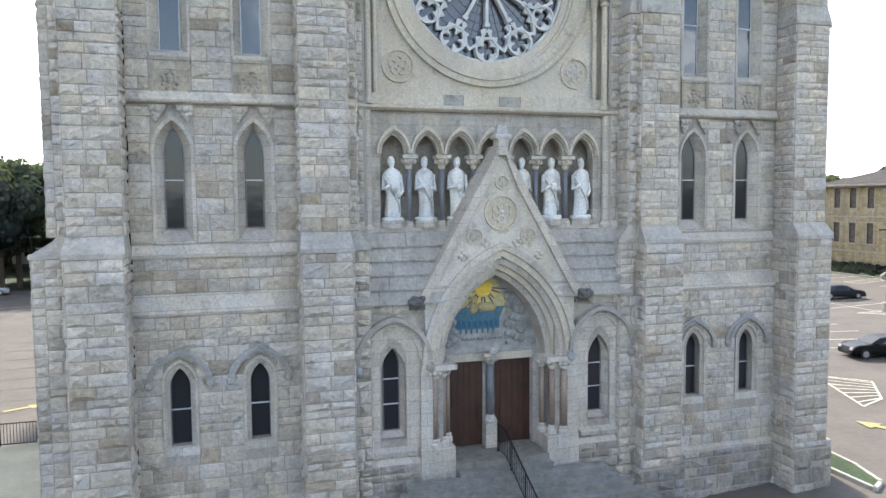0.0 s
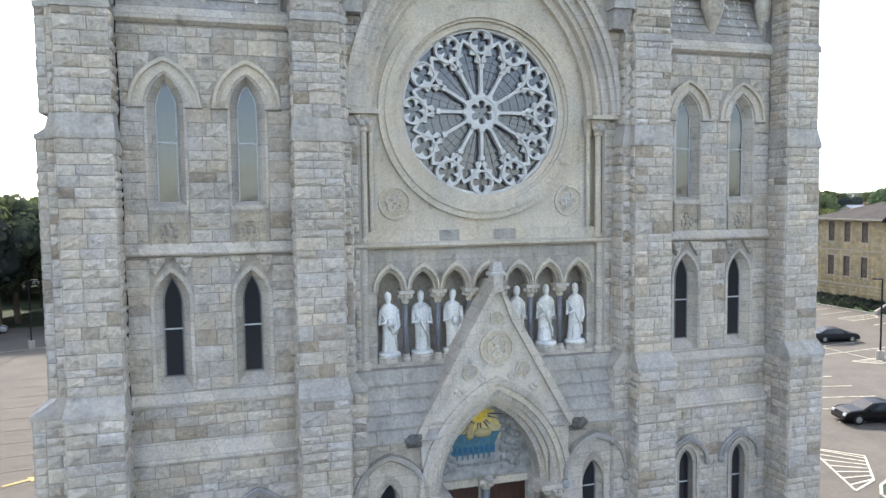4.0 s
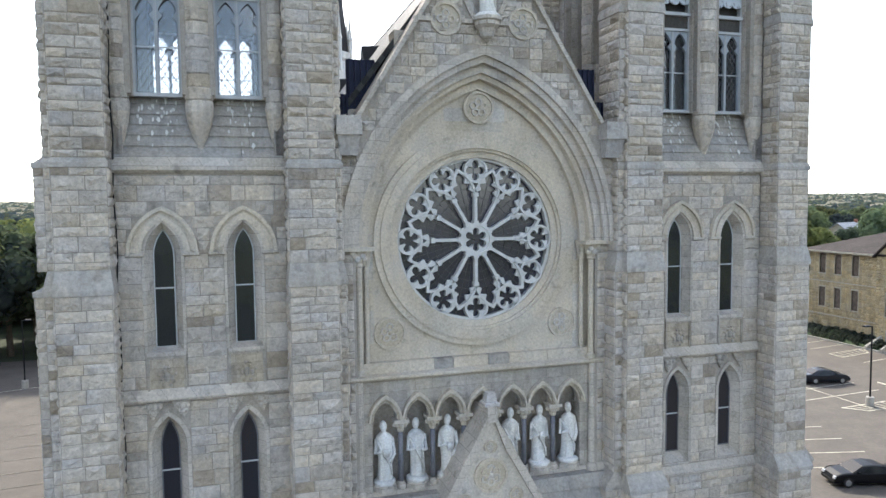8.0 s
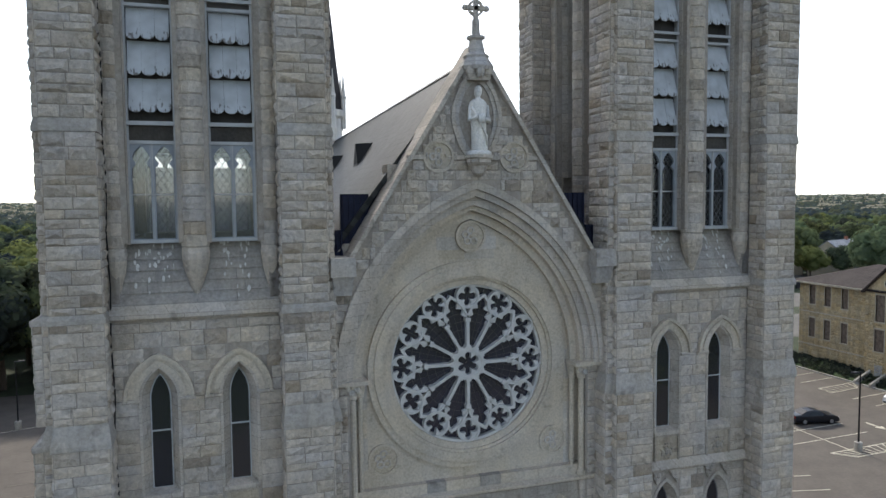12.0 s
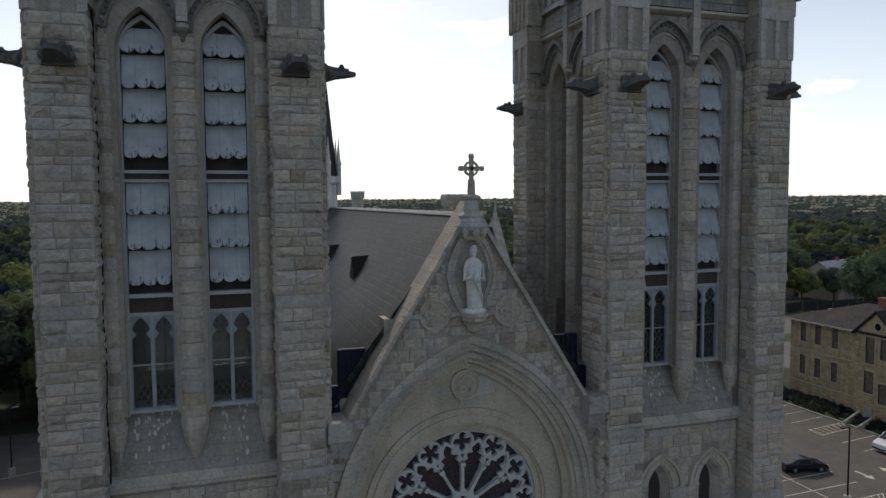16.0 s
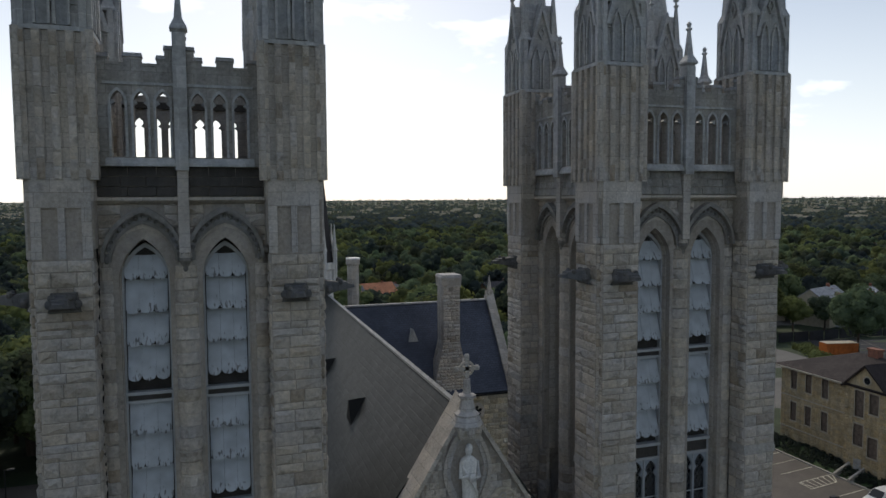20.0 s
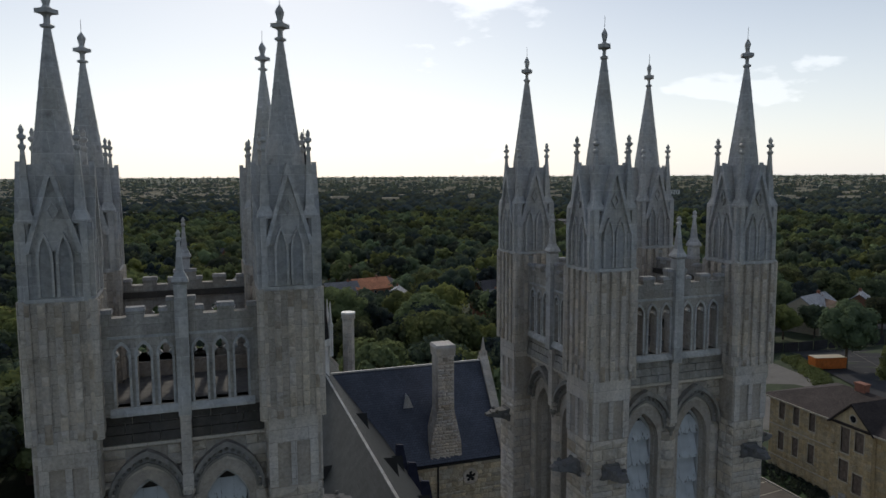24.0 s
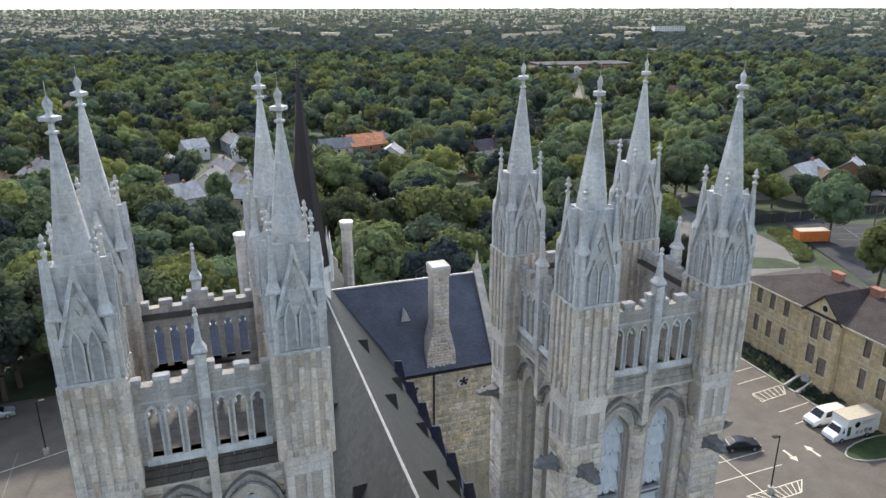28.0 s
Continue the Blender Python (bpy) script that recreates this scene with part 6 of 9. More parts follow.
M_DEEP = plain("deep_blue_mosaic", (0.02, 0.10, 0.19), 0.6, 0, 0.2, 9, 0.2)
M_SKY2 = plain("grey_mosaic", (0.27, 0.27, 0.27), 0.6, 0, 0.3, 6, 0.3)
M_INK = plain("grey_lettering", (0.10, 0.10, 0.11), 0.6, 0, 0.1, 9)
ty = 0.60
mos = part("mosaic", Mesh().prism(arch(0, 1.9, 4.96, 2.9, 14), ty, ty + 0.1), M_SKY, front, "painted tympanum with sun and altar over the doors")
sunx, sunz = -0.20, 7.33
g = Mesh().prism([(-1.18, 6.15), (0.62, 6.35), (0.66, 6.75), (0.5, 7.15), (0.2, 7.62), (-0.1, 7.74), (-0.45, 7.55), (-0.78, 7.18), (-1.02, 6.7)], ty - 0.006, ty)
part("glow", g, M_CREAM, mos, "cream ground behind the sun rays")
g = Mesh().lathe([(0.01, -0.02), (0.31, -0.015), (0.33, 0.0)], 0, 0, 24, 0, Matrix.Translation((sunx, ty - 0.010, sunz)) @ Matrix.Rotation(-math.pi / 2, 4, "X"))
part("sun_disc", g, M_GOLD, mos, "gold painted sun")
for i in range(14):
    a = radians(84 + i * 12.6)
    r0, r1 = 0.36, (0.62, 0.95, 0.78, 1.02)[i % 4]
    p = (sunx + r0 * math.sin(a), sunz + r0 * math.cos(a)); q = (sunx + r1 * math.sin(a), sunz + r1 * math.cos(a))
    dx, dz = 0.030 * math.cos(a), -0.030 * math.sin(a)
    part("ray", Mesh().prism([(p[0] - dx, p[1] - dz), (p[0] + dx, p[1] + dz), (q[0] + dx * .4, q[1] + dz * .4), (q[0] - dx * .4, q[1] - dz * .4)], ty - 0.014, ty - 0.004), M_RAY if i % 3 else M_GOLD, mos)
part("altar_top", Mesh().prism([(-1.28, 6.22), (0.42, 6.22), (0.62, 6.62), (-0.98, 6.62)], ty - 0.02, ty), M_BLUE, mos, "blue painted altar top")
al = part("altar", Mesh().box(-1.28, 0.42, ty - 0.03, ty, 5.84, 6.24), M_BLUE, mos, "pale blue painted altar")
for i in range(8):
    x0 = -1.24 + i * 0.205
    part("niche", Mesh().prism(arch(x0 + 0.1, 0.07, 6.06, 0.09, 5, 5.9), ty - 0.036, ty - 0.028), M_DEEP, al)
    part("pillar", Mesh().box(x0 - 0.03, x0 + 0.02, ty - 0.045, ty, 5.68, 6.12), M_BLUE, al)
g = Mesh()
for x, z, r, sx, sz in ((-0.12, 6.62, 0.20, 1.6, 1), (-0.52, 6.88, 0.14, 1, 1.2), (0.08, 6.60, 0.18, 1.2, 1), (-0.55, 6.6, 0.17, 1, 1.5), (-0.66, 6.95, 0.08, 1.4, 0.8)):
    boss(g, x, ty - 0.02, z, r, None, 9, sx, sz, 0.3)
part("lamb", g, M_LAMB, mos, "painted lamb on the altar", smooth=True)
for s_ in (-1, 1):
    g = Mesh()
    for i in range(22 if s_ > 0 else 9):
        x = 0.75 + 0.17 * ((i * 7) % 4) if s_ > 0 else -1.5 + 0.08 * (i % 3)
        z = 5.3 + 0.085 * i if s_ > 0 else 5.3 + 0.1 * i
        boss(g, min(x, 1.62 - 0.045 * max(0, i - 6)), ty - 0.015, z, 0.10 + 0.03 * (i % 3), None, 6, 1.2, 1.1, 0.3)
    part("painted_clouds", g, M_SKY if s_ > 0 else M_SKY2, mos, "grey blurred clouds beside the altar", smooth=True)
fc = bpy.data.curves.new("lettering", "FONT")
fc.body, fc.size, fc.extrude, fc.align_x = "Behold the Lamb of God", 0.2, 0.004, "CENTER"
fc.materials.append(M_INK)
lt = new("lettering", fc)
lt.parent = mos
lt.matrix_basis = Matrix.Translation((-0.05, ty - 0.012, 5.42)) @ Matrix.Rotation(math.pi / 2, 4, "X")

# --- steps and railing
M_STEP = stone("worn_step_stone", (0.235, 0.23, 0.215), 0.12, 0.3, relief=0.2, grain=6)
steps = thing("entrance_steps", "broad worn stone steps up to the portal", "steps", pose(0, 0, 0), kind="structure")
part("landing", Mesh().box(-1.68, 1.68, -0.96, 0.85, -2.6, 1.6), M_STEP, steps, "stone landing")
for i in range(13):
    w = 1.66 if i < 1 else 3.2 + 0.3 * min(i, 6)
    part("step", Mesh().box(-w, w, -0.96 - 0.36 * (i + 1), -0.86 - 0.36 * i, -2.6, 1.57 - 0.17 * (i + 1)).box(-w - 0.03, w + 0.03, -1.0 - 0.36 * (i + 1), -0.86 - 0.36 * i, 1.57 - 0.17 * (i + 1), 1.6 - 0.17 * (i + 1), None, 0.01, 0.006), M_STEP, steps)
rail = thing("handrail", "black iron stair handrail with upright bars", "railing", pose(0, 0, 0))
p0, p1 = Vector((0.05, -0.21, 1.6)), Vector((0.05, -5.36, -0.5))
part("top_rail", Mesh().tube([p0 + Vector((0, 0.0, 1.0)), Vector((0.05, -0.96, 2.6)), p1 + Vector((0, 0, 1.0))], 0.03), M_IRON, rail)
part("bottom_rail", Mesh().tube([p0 + Vector((0, 0.0, .12)), Vector((0.05, -0.96, 1.72)), p1 + Vector((0, 0, .12))], 0.02), M_IRON, rail)
for i in range(34):
    y = -0.21 - 5.1 * i / 33
    zb = 1.6 if y > -0.96 else 1.6 - (-0.96 - y) * 2.1 / 4.4
    part("bar", Mesh().tube([(0.05, y, zb + (0.0 if i % 8 == 0 else 0.12)), (0.05, y, zb + 1.0)], 0.026 if i % 8 == 0 else 0.011, 5), M_IRON, rail)

# --- stones of the front
tagged(part("stonework", loose, M_BLOCK, front, "rock faced limestone blocks", fix=False), kind="stuff")
rest = Mesh()
for i, (xa, xb, za, zb, y, m) in enumerate(single):
    if i < 300:
        part("stone", stone_meshes[i % 14], None, front, at=Matrix.Translation(((xa + xb) / 2, y, (za + zb) / 2)) @ Matrix.Diagonal((xb - xa - 2 * J, 1, zb - za - 2 * J, 1)))
    else:
        stones_on(rest, [(xa, xb, za, zb)], y, rng, None)
if rest.v:
    tagged(part("stonework", rest, M_BLOCK, front, "rock faced limestone blocks", fix=False), kind="stuff")

# ---------------------------------------------------------------- nave, transept, turret
nave = thing("nave", "long steep slate roofed nave behind the towers", "church building", pose(0.08, 0, 0, 0, 0, -0.8))
EX, EZ = 5.6, 21.52           # nave eaves
RD = 28.85                    # ridge
NY = 62.0
sl = (RD - EZ) / EX


def roof_sheet(a, b, c, d, th, mat, parent, name="roof", label=""):
    """A roof plane with eaves a-b and ridge d-c, th thick, slate courses up the slope."""
    a, b, c, d = (Vector(p) for p in (a, b, c, d))
    nrm = (b - a).cross(d - a).normalized()
    if nrm.z < 0:
        nrm = -nrm
    g = Mesh()
    top = [a, b, c, d]
    g.add([tuple(p) for p in top] + [tuple(p - nrm * th) for p in top], [(0, 1, 2, 3), (7, 6, 5, 4), (0, 4, 5, 1), (1, 5, 6, 2), (2, 6, 7, 3), (3, 7, 4, 0)])
    u = (b - a).normalized()
    v = nrm.cross(u)
    g.uv = lambda p: ((p - a).dot(u), (p - a).dot(v))
    return part(name, g, mat, parent, label)


for s in (-1, 1):
    roof_sheet((s * EX, 0.5, EZ), (s * EX, NY, EZ), (0, NY, RD), (0, 0.5, RD), 0.18, M_ROOF, nave, "roof", "steep grey slate roof slope")
    part("clerestory_wall", Mesh().box(*sorted((s * 4.9, s * 5.4)), 6.8, NY, 15.0, EZ + 0.1), M_BLOCK, nave, "clerestory wall")
    # small triangular roof vents
    for row, (xx, ys) in enumerate(((2.15, (9.9, 19.0, 28.0)), (4.5, (12.5, 19.5, 26.5)))):
        for y in ys:
            zc = RD - sl * xx
            h = 0.62
            x0, x1 = s * (xx + 0.32), s * (xx - 0.25)
            z0, z1 = RD - sl * abs(x0), RD - sl * abs(x1)
            g = Mesh().add([(x0, y - h, z0), (x0, y + h, z0), (x0, y, z0 + 1.05), (s * (xx - 0.62), y, z0 + 1.12)], [(0, 1, 2), (0, 2, 3), (1, 3, 2), (0, 3, 1)])
            v = part("roof_vent", g, M_ROOF, nave, "small pointed slate roof vent")
            part("opening", Mesh().add([(x0 + s * 0.012, y - h * .7, z0 + 0.1), (x0 + s * 0.012, y + h * .7, z0 + 0.1), (x0 + s * 0.012, y, z0 + 0.85)], [(0, 1, 2)]), M_DARK, v)
part("ridge", Mesh().wedge(0.5, NY, [(-0.10, -0.09), (0, 0.05), (0.10, -0.09)], Matrix.Translation((0, 0, RD)) @ Matrix.Rotation(math.pi / 2, 4, "Z")), M_ZINC, nave, "pale metal ridge")
part("end_wall", Mesh().prism([(-6, 12), (6, 12), (6, EZ), (0, RD - 0.2), (-6, EZ)], NY - 0.4, NY), M_BLOCK, nave)
# aisles
for s in (-1, 1):
    for y in (9.5, 13.0, 16.5, 20.0, 23.5, 27.0, 30.8):
        g = Mesh().prism([(s * 5.3, 19.2), (s * 6.6, 19.2), (s * 6.4, 20.6), (s * 6.0, 22.7), (s * 5.4, 22.8)], y - 0.10, y + 0.10)
        part("buttress_fin", g, M_TARP, nave, "dark metal clad buttress fin")
    roof_sheet((s * 10.8, 6.8, 11.6), (s * 10.8, 33.0, 11.6), (s * 5.9, 33.0, 15.8), (s * 5.9, 6.8, 15.8), 0.15, M_ROOF_BLUE, nave, "aisle_roof", "blue slate aisle roof")
    part("aisle_wall", Mesh().box(*sorted((s * 10.0, s * 10.6)), 6.8, 33.4, -2.6, 11.8), M_BLOCK, nave, "limestone aisle wall")
    # dark metal clad upstands between roof and tower
    for x0, x1, y0, y1, z1 in ((4.55, 5.3, 0.4, 0.7, 23.0), (3.6, 4.6, 0.6, 0.9, 24.2)):
        fl_ = part("flashing", Mesh().box(*sorted((s * x0, s * x1)), y0, y1, 21.3, z1, None, 0.02, 0.06), M_TARP, nave, "dark blue metal flashing between roof and tower")
        for i in range(5):
            xs = s * (x0 + (x1 - x0) * (i + 0.5) / 5)
            part("seam", Mesh().box(xs - 0.02, xs + 0.02, y0 - 0.05, y0 + 0.02, 21.3, z1), M_TARP, fl_)

tran = thing("transept", "transept with blue black slate roof and rubble walls", "church building", pose(0, 0, 0))
M_RUBBLE = stone("warm_rubble_limestone", (0.36, 0.33, 0.27), 0.28, 0.6, relief=0.8, grain=6)
YA, YB, YR, TE, TR = 33.6, 44.6, 39.1, 19.35, 26.8
for s in (-1, 1):
    for ya in (YA, YB):
        roof_sheet((s * 3.0, ya, TE), (s * 17.0, ya, TE), (s * 17.0, YR, TR), (s * 1.0, YR, TR), 0.18, M_ROOF_BLUE, tran, "roof", "blue black slate roof slope")
    part("ridge", Mesh().box(*sorted((s * 1.5, s * 17.0)), YR - 0.1, YR + 0.1, TR - 0.06, TR + 0.08), M_ZINC, tran)
    w = Mesh().box(*sorted((s * 5.8, s * 16.9)), YA + 0.15, YA + 0.8, -2.6, TE + 0.1).box(*sorted((s * 5.8, s * 16.9)), YB - 0.8, YB - 0.15, -2.6, TE + 0.1)
    part("wall", w, M_RUBBLE, tran, "warm rubble stone wall")
    part("gable_wall", Mesh().prism([(YA, -2.6), (YB, -2.6), (YB, TE), (YR, TR + 0.5), (YA, TE)], -0.35, 0.35, Matrix.Translation((s * 17.0, 0, 0)) @ Matrix.Rotation(math.pi / 2, 4, "Z")), M_RUBBLE, tran, "stone gable end")
    for t in (-1, 1):
        g = Mesh().wedge(-0.4, 0.4, [(0, 0.05), (0, 0.35), (5.6, TR - TE + 0.85), (5.6, TR - TE + 0.5)], Matrix.Translation((s * 17.0, YA if t < 0 else YB, TE)) @ Matrix.Rotation(0 if t < 0 else math.pi, 4, "Z"))
        part("coping", g, M_DRESS, tran)
        part("pinnacle", Mesh().lathe([(0.45, TE - 1), (0.45, TE + 1.2), (0.5, TE + 1.3), (0.3, TE + 1.8), (0.05, TE + 4.0)], s * 17.0, YA + 0.2 if t < 0 else YB - 0.2, 4, math.pi / 4), M_DRESS, tran, "stone pinnacle")
    part("pinnacle", Mesh().lathe([(0.25, TR), (0.3, TR + 0.6), (0.2, TR + 1.2), (0.03, TR + 2.3)], s * 17.0, YR, 6), M_DRESS, tran, "stone finial")
rr = random.Random(3)
st = Mesh()
q = Matrix.Translation((0, YA + 0.15, 0))
stones_on(st, courses(6.0, 16.6, 8.0, 19.2, rr, [(7.8, 9.2, 17.0, 18.5), (12.9, 14.3, 17.0, 18.5)], 0.4, 0.4, 1.0), 0, rr, q, 0.04)
tagged(part("stonework", st, stone("rubble_blocks", (0.56, 0.50, 0.39), 0.28, 0.5, relief=0.9, grain=6), tran, "warm rubble stone blocks", fix=False), kind="stuff")
for x in (8.5, 13.6):
    z = 17.75
    g = Mesh().band(circle(x, z, 0.72, 40), foil(x, z, 0.5, 5, 40, 0.45), YA - 0.0, YA + 0.3, True)
    w = part("cinquefoil_window", g, M_DRESS, tran, "round five lobed window")
    part("pane", Mesh().band(circle(x, z, 0.6, 24), circle(x, z, 0.01, 24), YA + 0.08, YA + 0.1, True), M_DARK, w)
part("downpipe", Mesh().tube([(10.5, YA - 0.02, 19.2), (10.5, YA - 0.02, 11.0)], 0.08), M_IRON, tran)
part("gutter", Mesh().box(5.8, 17, YA - 0.2, YA + 0.1, TE - 0.22, TE - 0.06), M_IRON, tran)
g = Mesh().add([(8.15, 36.35, 23.75), (9.1, 36.35, 23.75), (8.62, 36.3, 24.9), (8.62, 37.3, 24.85)], [(0, 1, 2), (0, 2, 3), (1, 3, 2), (0, 3, 1)])
part("roof_vent", g, M_ZINC, tran, "pale triangular roof vent")
# tall chimney on the transept wall
ch = thing("chimney", "tall pale stone chimney with tapering rubble base", "chimney", pose(11.4, 34.4, 0))
g = Mesh().box(-1.55, 1.55, -0.45, 1.3, 18.9, 21.0, None, 0.12, 0.02).add([(-1.43, -0.43, 21), (1.43, -0.43, 21), (1.43, 1.3, 21), (-1.43, 1.3, 21), (-0.76, -0.43, 24.0), (0.76, -0.43, 24.0), (0.76, 1.2, 24.0), (-0.76, 1.2, 24.0)], [(0, 1, 5, 4), (1, 2, 6, 5), (2, 3, 7, 6), (3, 0, 4, 7), (4, 5, 6, 7)])
g.box(-0.76, 0.76, -0.43, 1.2, 24.0, 28.9)
part("shaft", g, M_PANEL, ch, "pale rubble stack")
st = Mesh()
for z0, z1, wa, wb in ((18.95, 21.0, 1.52, 1.43), (21.0, 24.0, 1.43, 0.76), (24.0, 28.8, 0.76, 0.76)):
    for xa, xb, za, zb in courses(-wa, wa, z0, z1, rr, (), 0.30, 0.3, 0.75):
        k = wa + (wb - wa) * ((za + zb) / 2 - z0) / (z1 - z0)
        xa, xb = max(xa, -k), min(xb, k)
        if xb - xa > 0.12:
            gp = rr.uniform(0.02, 0.07) if z0 < 24 else J
            st.block(xa + 0.01, xb - 0.01, za + 0.01, zb - gp, -0.44, 0.06, rr)
tagged(part("stonework", st, M_BLOCK, ch, fix=False), kind="stuff")
part("cap", Mesh().box(-0.84, 0.84, -0.52, 1.28, 28.8, 29.6, None, -0.05, -0.05).box(-0.92, 0.92, -0.6, 1.36, 29.6, 29.85, None, 0.08, 0.08), M_DRESS, ch, "pale chimney cap")
for x, y, z1, w in ((5.9, 49.6, 30.3, 0.62), (-5.3, 48.9, 30.3, 0.62)):
    c2 = thing("chimney", "slim pale stone chimney shaft", "chimney", pose(x, y, 0))
    part("shaft", Mesh().lathe([(w, 16), (w, z1 - 0.8), (w + 0.12, z1 - 0.6), (w + 0.12, z1 - 0.1), (w * 0.9, z1)], 0, 0, 8, math.pi / 8), M_DRESS, c2)
    part("cap", Mesh().lathe([(w + 0.14, z1 - 0.12), (w + 0.14, z1 + 0.04), (w * 0.8, z1 + 0.06)], 0, 0, 8, math.pi / 8), M_MARBLE, c2)
# fleche
fl = thing("fleche", "slender dark spire over the crossing with pale pinnacles", "spire", pose(-0.4, 34.6, 0))
M_FLE = slates("dark_brown_spire_slate", (0.05, 0.042, 0.045), 0.3)
part("spire", Mesh().lathe([(1.8, 31.2), (1.38, 34.6), (0.95, 39.0), (0.34, 44.6), (0.10, 47.1), (0.05, 47.2)], 0, 0, 8, math.pi / 8), M_FLE, fl, "dark tapering spire")
part("lantern", Mesh().lathe([(1.7, 26.0), (1.7, 30.6), (1.95, 30.8), (1.95, 31.3)], 0, 0, 8, math.pi / 8), M_MARBLE, fl, "pale octagonal lantern")
for i in range(8):
    a = math.pi / 8 + i * math.pi / 4
    part("pinnacle", Mesh().lathe([(0.2, 29.8), (0.2, 32.2), (0.26, 32.3), (0.16, 32.6), (0.02, 34.4)], 1.85 * math.cos(a), 1.85 * math.sin(a), 6), M_MARBLE, fl)
g = Mesh().tube([(0, 0, 46.2), (0, 0, 48.4)], 0.03).tube([(-0.5, 0, 47.7), (0.5, 0, 47.7)], 0.03).band(circle(0, 47.7, 0.3, 16), circle(0, 47.7, 0.25, 16), -0.02, 0.02, True)
for a in (0.785, 2.356, 3.927, 5.498):
    g.tube([(0, 0, 47.7), (0.45 * math.cos(a), 0, 47.7 + 0.45 * math.sin(a))], 0.02)
part("cross", g, M_IRON, fl, "thin wrought iron cross")

# ---------------------------------------------------------------- ground
def ground_z(x, y):
    t = min(1.0, max(0.0, (x + 18.0) / 40.0))
    t = t * t * (3 - 2 * t)
    v = min(1.0, max(0.0, (y - 24.0) / 42.0))
    near = -2.4 + (-0.5 + 2.4) * t + (1 - t) * 1.6 * v * v * (3 - 2 * v)
    d = math.hypot(x, y - 20)
    r = min(1.0, max(0.0, (x - 50.0) / 50.0))
    k = min(1.0, max(0.0, (d - 95.0 - 60.0 * r) / 160.0))
    k = k * k * (3 - 2 * k)
    h = min(1.0, max(0.0, (d - 1500.0) / 3400.0))
    far = -9.0 + 50.0 * h * h
    e = min(1.0, max(0.0, (x - 72.0) / 40.0)) * (1.0 - k)
    e2 = min(1.0, max(0.0, (x - 36.0) / 34.0)) * (1.0 - k)
    return near + (far - near) * k + 3.4 * e * e * (3 - 2 * e) + 0.8 * e2


def ground_sheet():
    ring = [0, 6, 12, 18, 24, 30, 38, 46, 56, 68, 82, 98, 118, 142, 172, 210, 255, 330, 450, 650, 1000, 1600, 2600, 4940]
    vs, fs, n = [(0, 20, ground_z(0, 20) - 0.2)], [], 72
    for r in ring[1:]:
        for i in range(n):
            a = 2 * math.pi * i / n
            x, y = r * math.cos(a), 20 + r * math.sin(a)
            vs.append((x, y, ground_z(x, y) - (0.2 if -69 < x < 67 and -59 < y < 79 else 0.0)))
    for i in range(n):
        fs.append((0, 1 + i, 1 + (i + 1) % n))
    for k in range(len(ring) - 2):
        for i in range(n):
            a, b = 1 + k * n + i, 1 + k * n + (i + 1) % n
            fs.append((a, a + n, b + n, b))
    return Mesh().add(vs, fs)


def hazed_far_fields(name):
    """Rough grass; out on the plain a patchwork of green and straw coloured fields, paled to imitate haze."""
    m = plain(name, (0.04, 0.056, 0.024), 0.95, 0, 0.35, 0.25, 0.4)
    n, l = m.node_tree.nodes, m.node_tree.links
    b = n["Principled BSDF"]
    near = b.inputs["Base Color"].links[0].from_socket
    geo, ln, mr, vo, sc, rp, mx = (n.new("ShaderNode" + k) for k in ("NewGeometry", "VectorMath", "MapRange", "TexVoronoi", "SeparateColor", "ValToRGB", "Mix"))
    ln.operation = "LENGTH"
    # distance from the church blends in field colours lifted as painted haze
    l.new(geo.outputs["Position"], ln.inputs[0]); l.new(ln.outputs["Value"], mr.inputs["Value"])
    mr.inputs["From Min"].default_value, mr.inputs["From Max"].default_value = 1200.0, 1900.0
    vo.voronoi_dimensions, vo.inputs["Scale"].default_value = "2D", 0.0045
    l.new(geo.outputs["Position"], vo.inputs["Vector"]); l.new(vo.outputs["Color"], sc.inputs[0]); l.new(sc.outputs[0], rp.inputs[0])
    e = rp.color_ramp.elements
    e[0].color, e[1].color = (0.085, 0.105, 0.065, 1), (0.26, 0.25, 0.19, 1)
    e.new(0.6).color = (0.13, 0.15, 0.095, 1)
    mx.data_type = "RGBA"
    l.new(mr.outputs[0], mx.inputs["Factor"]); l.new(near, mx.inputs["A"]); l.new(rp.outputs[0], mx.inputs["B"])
    l.new(mx.outputs["Result"], b.inputs["Base Color"])
    return m


M_GRASS = hazed_far_fields("rough_grass")
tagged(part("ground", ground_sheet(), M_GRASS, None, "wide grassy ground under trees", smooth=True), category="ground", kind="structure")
M_ASPH = plain("pale_worn_asphalt", (0.118, 0.102, 0.086), 0.9, 0, 0.16, 0.4, 0.15)


def drape(name, x0, x1, y0, y1, lift, mat, label, nx=14, ny=14, clip=None):
    g = Mesh()
    vs = [(x0 + (x1 - x0) * i / nx, y0 + (y1 - y0) * j / ny) for j in range(ny + 1) for i in range(nx + 1)]
    fs = [(j * (nx + 1) + i, j * (nx + 1) + i + 1, (j + 1) * (nx + 1) + i + 1, (j + 1) * (nx + 1) + i) for j in range(ny) for i in range(nx)]
    g.add([(x, y, ground_z(x, y) + lift) for x, y in vs], fs)
    return tagged(part(name, g, mat, None, label), category=name, kind="structure")


drape("car_park", -70, 68, -60, 80, 0.02, M_ASPH, "pale worn asphalt car park round the church", 70, 70)

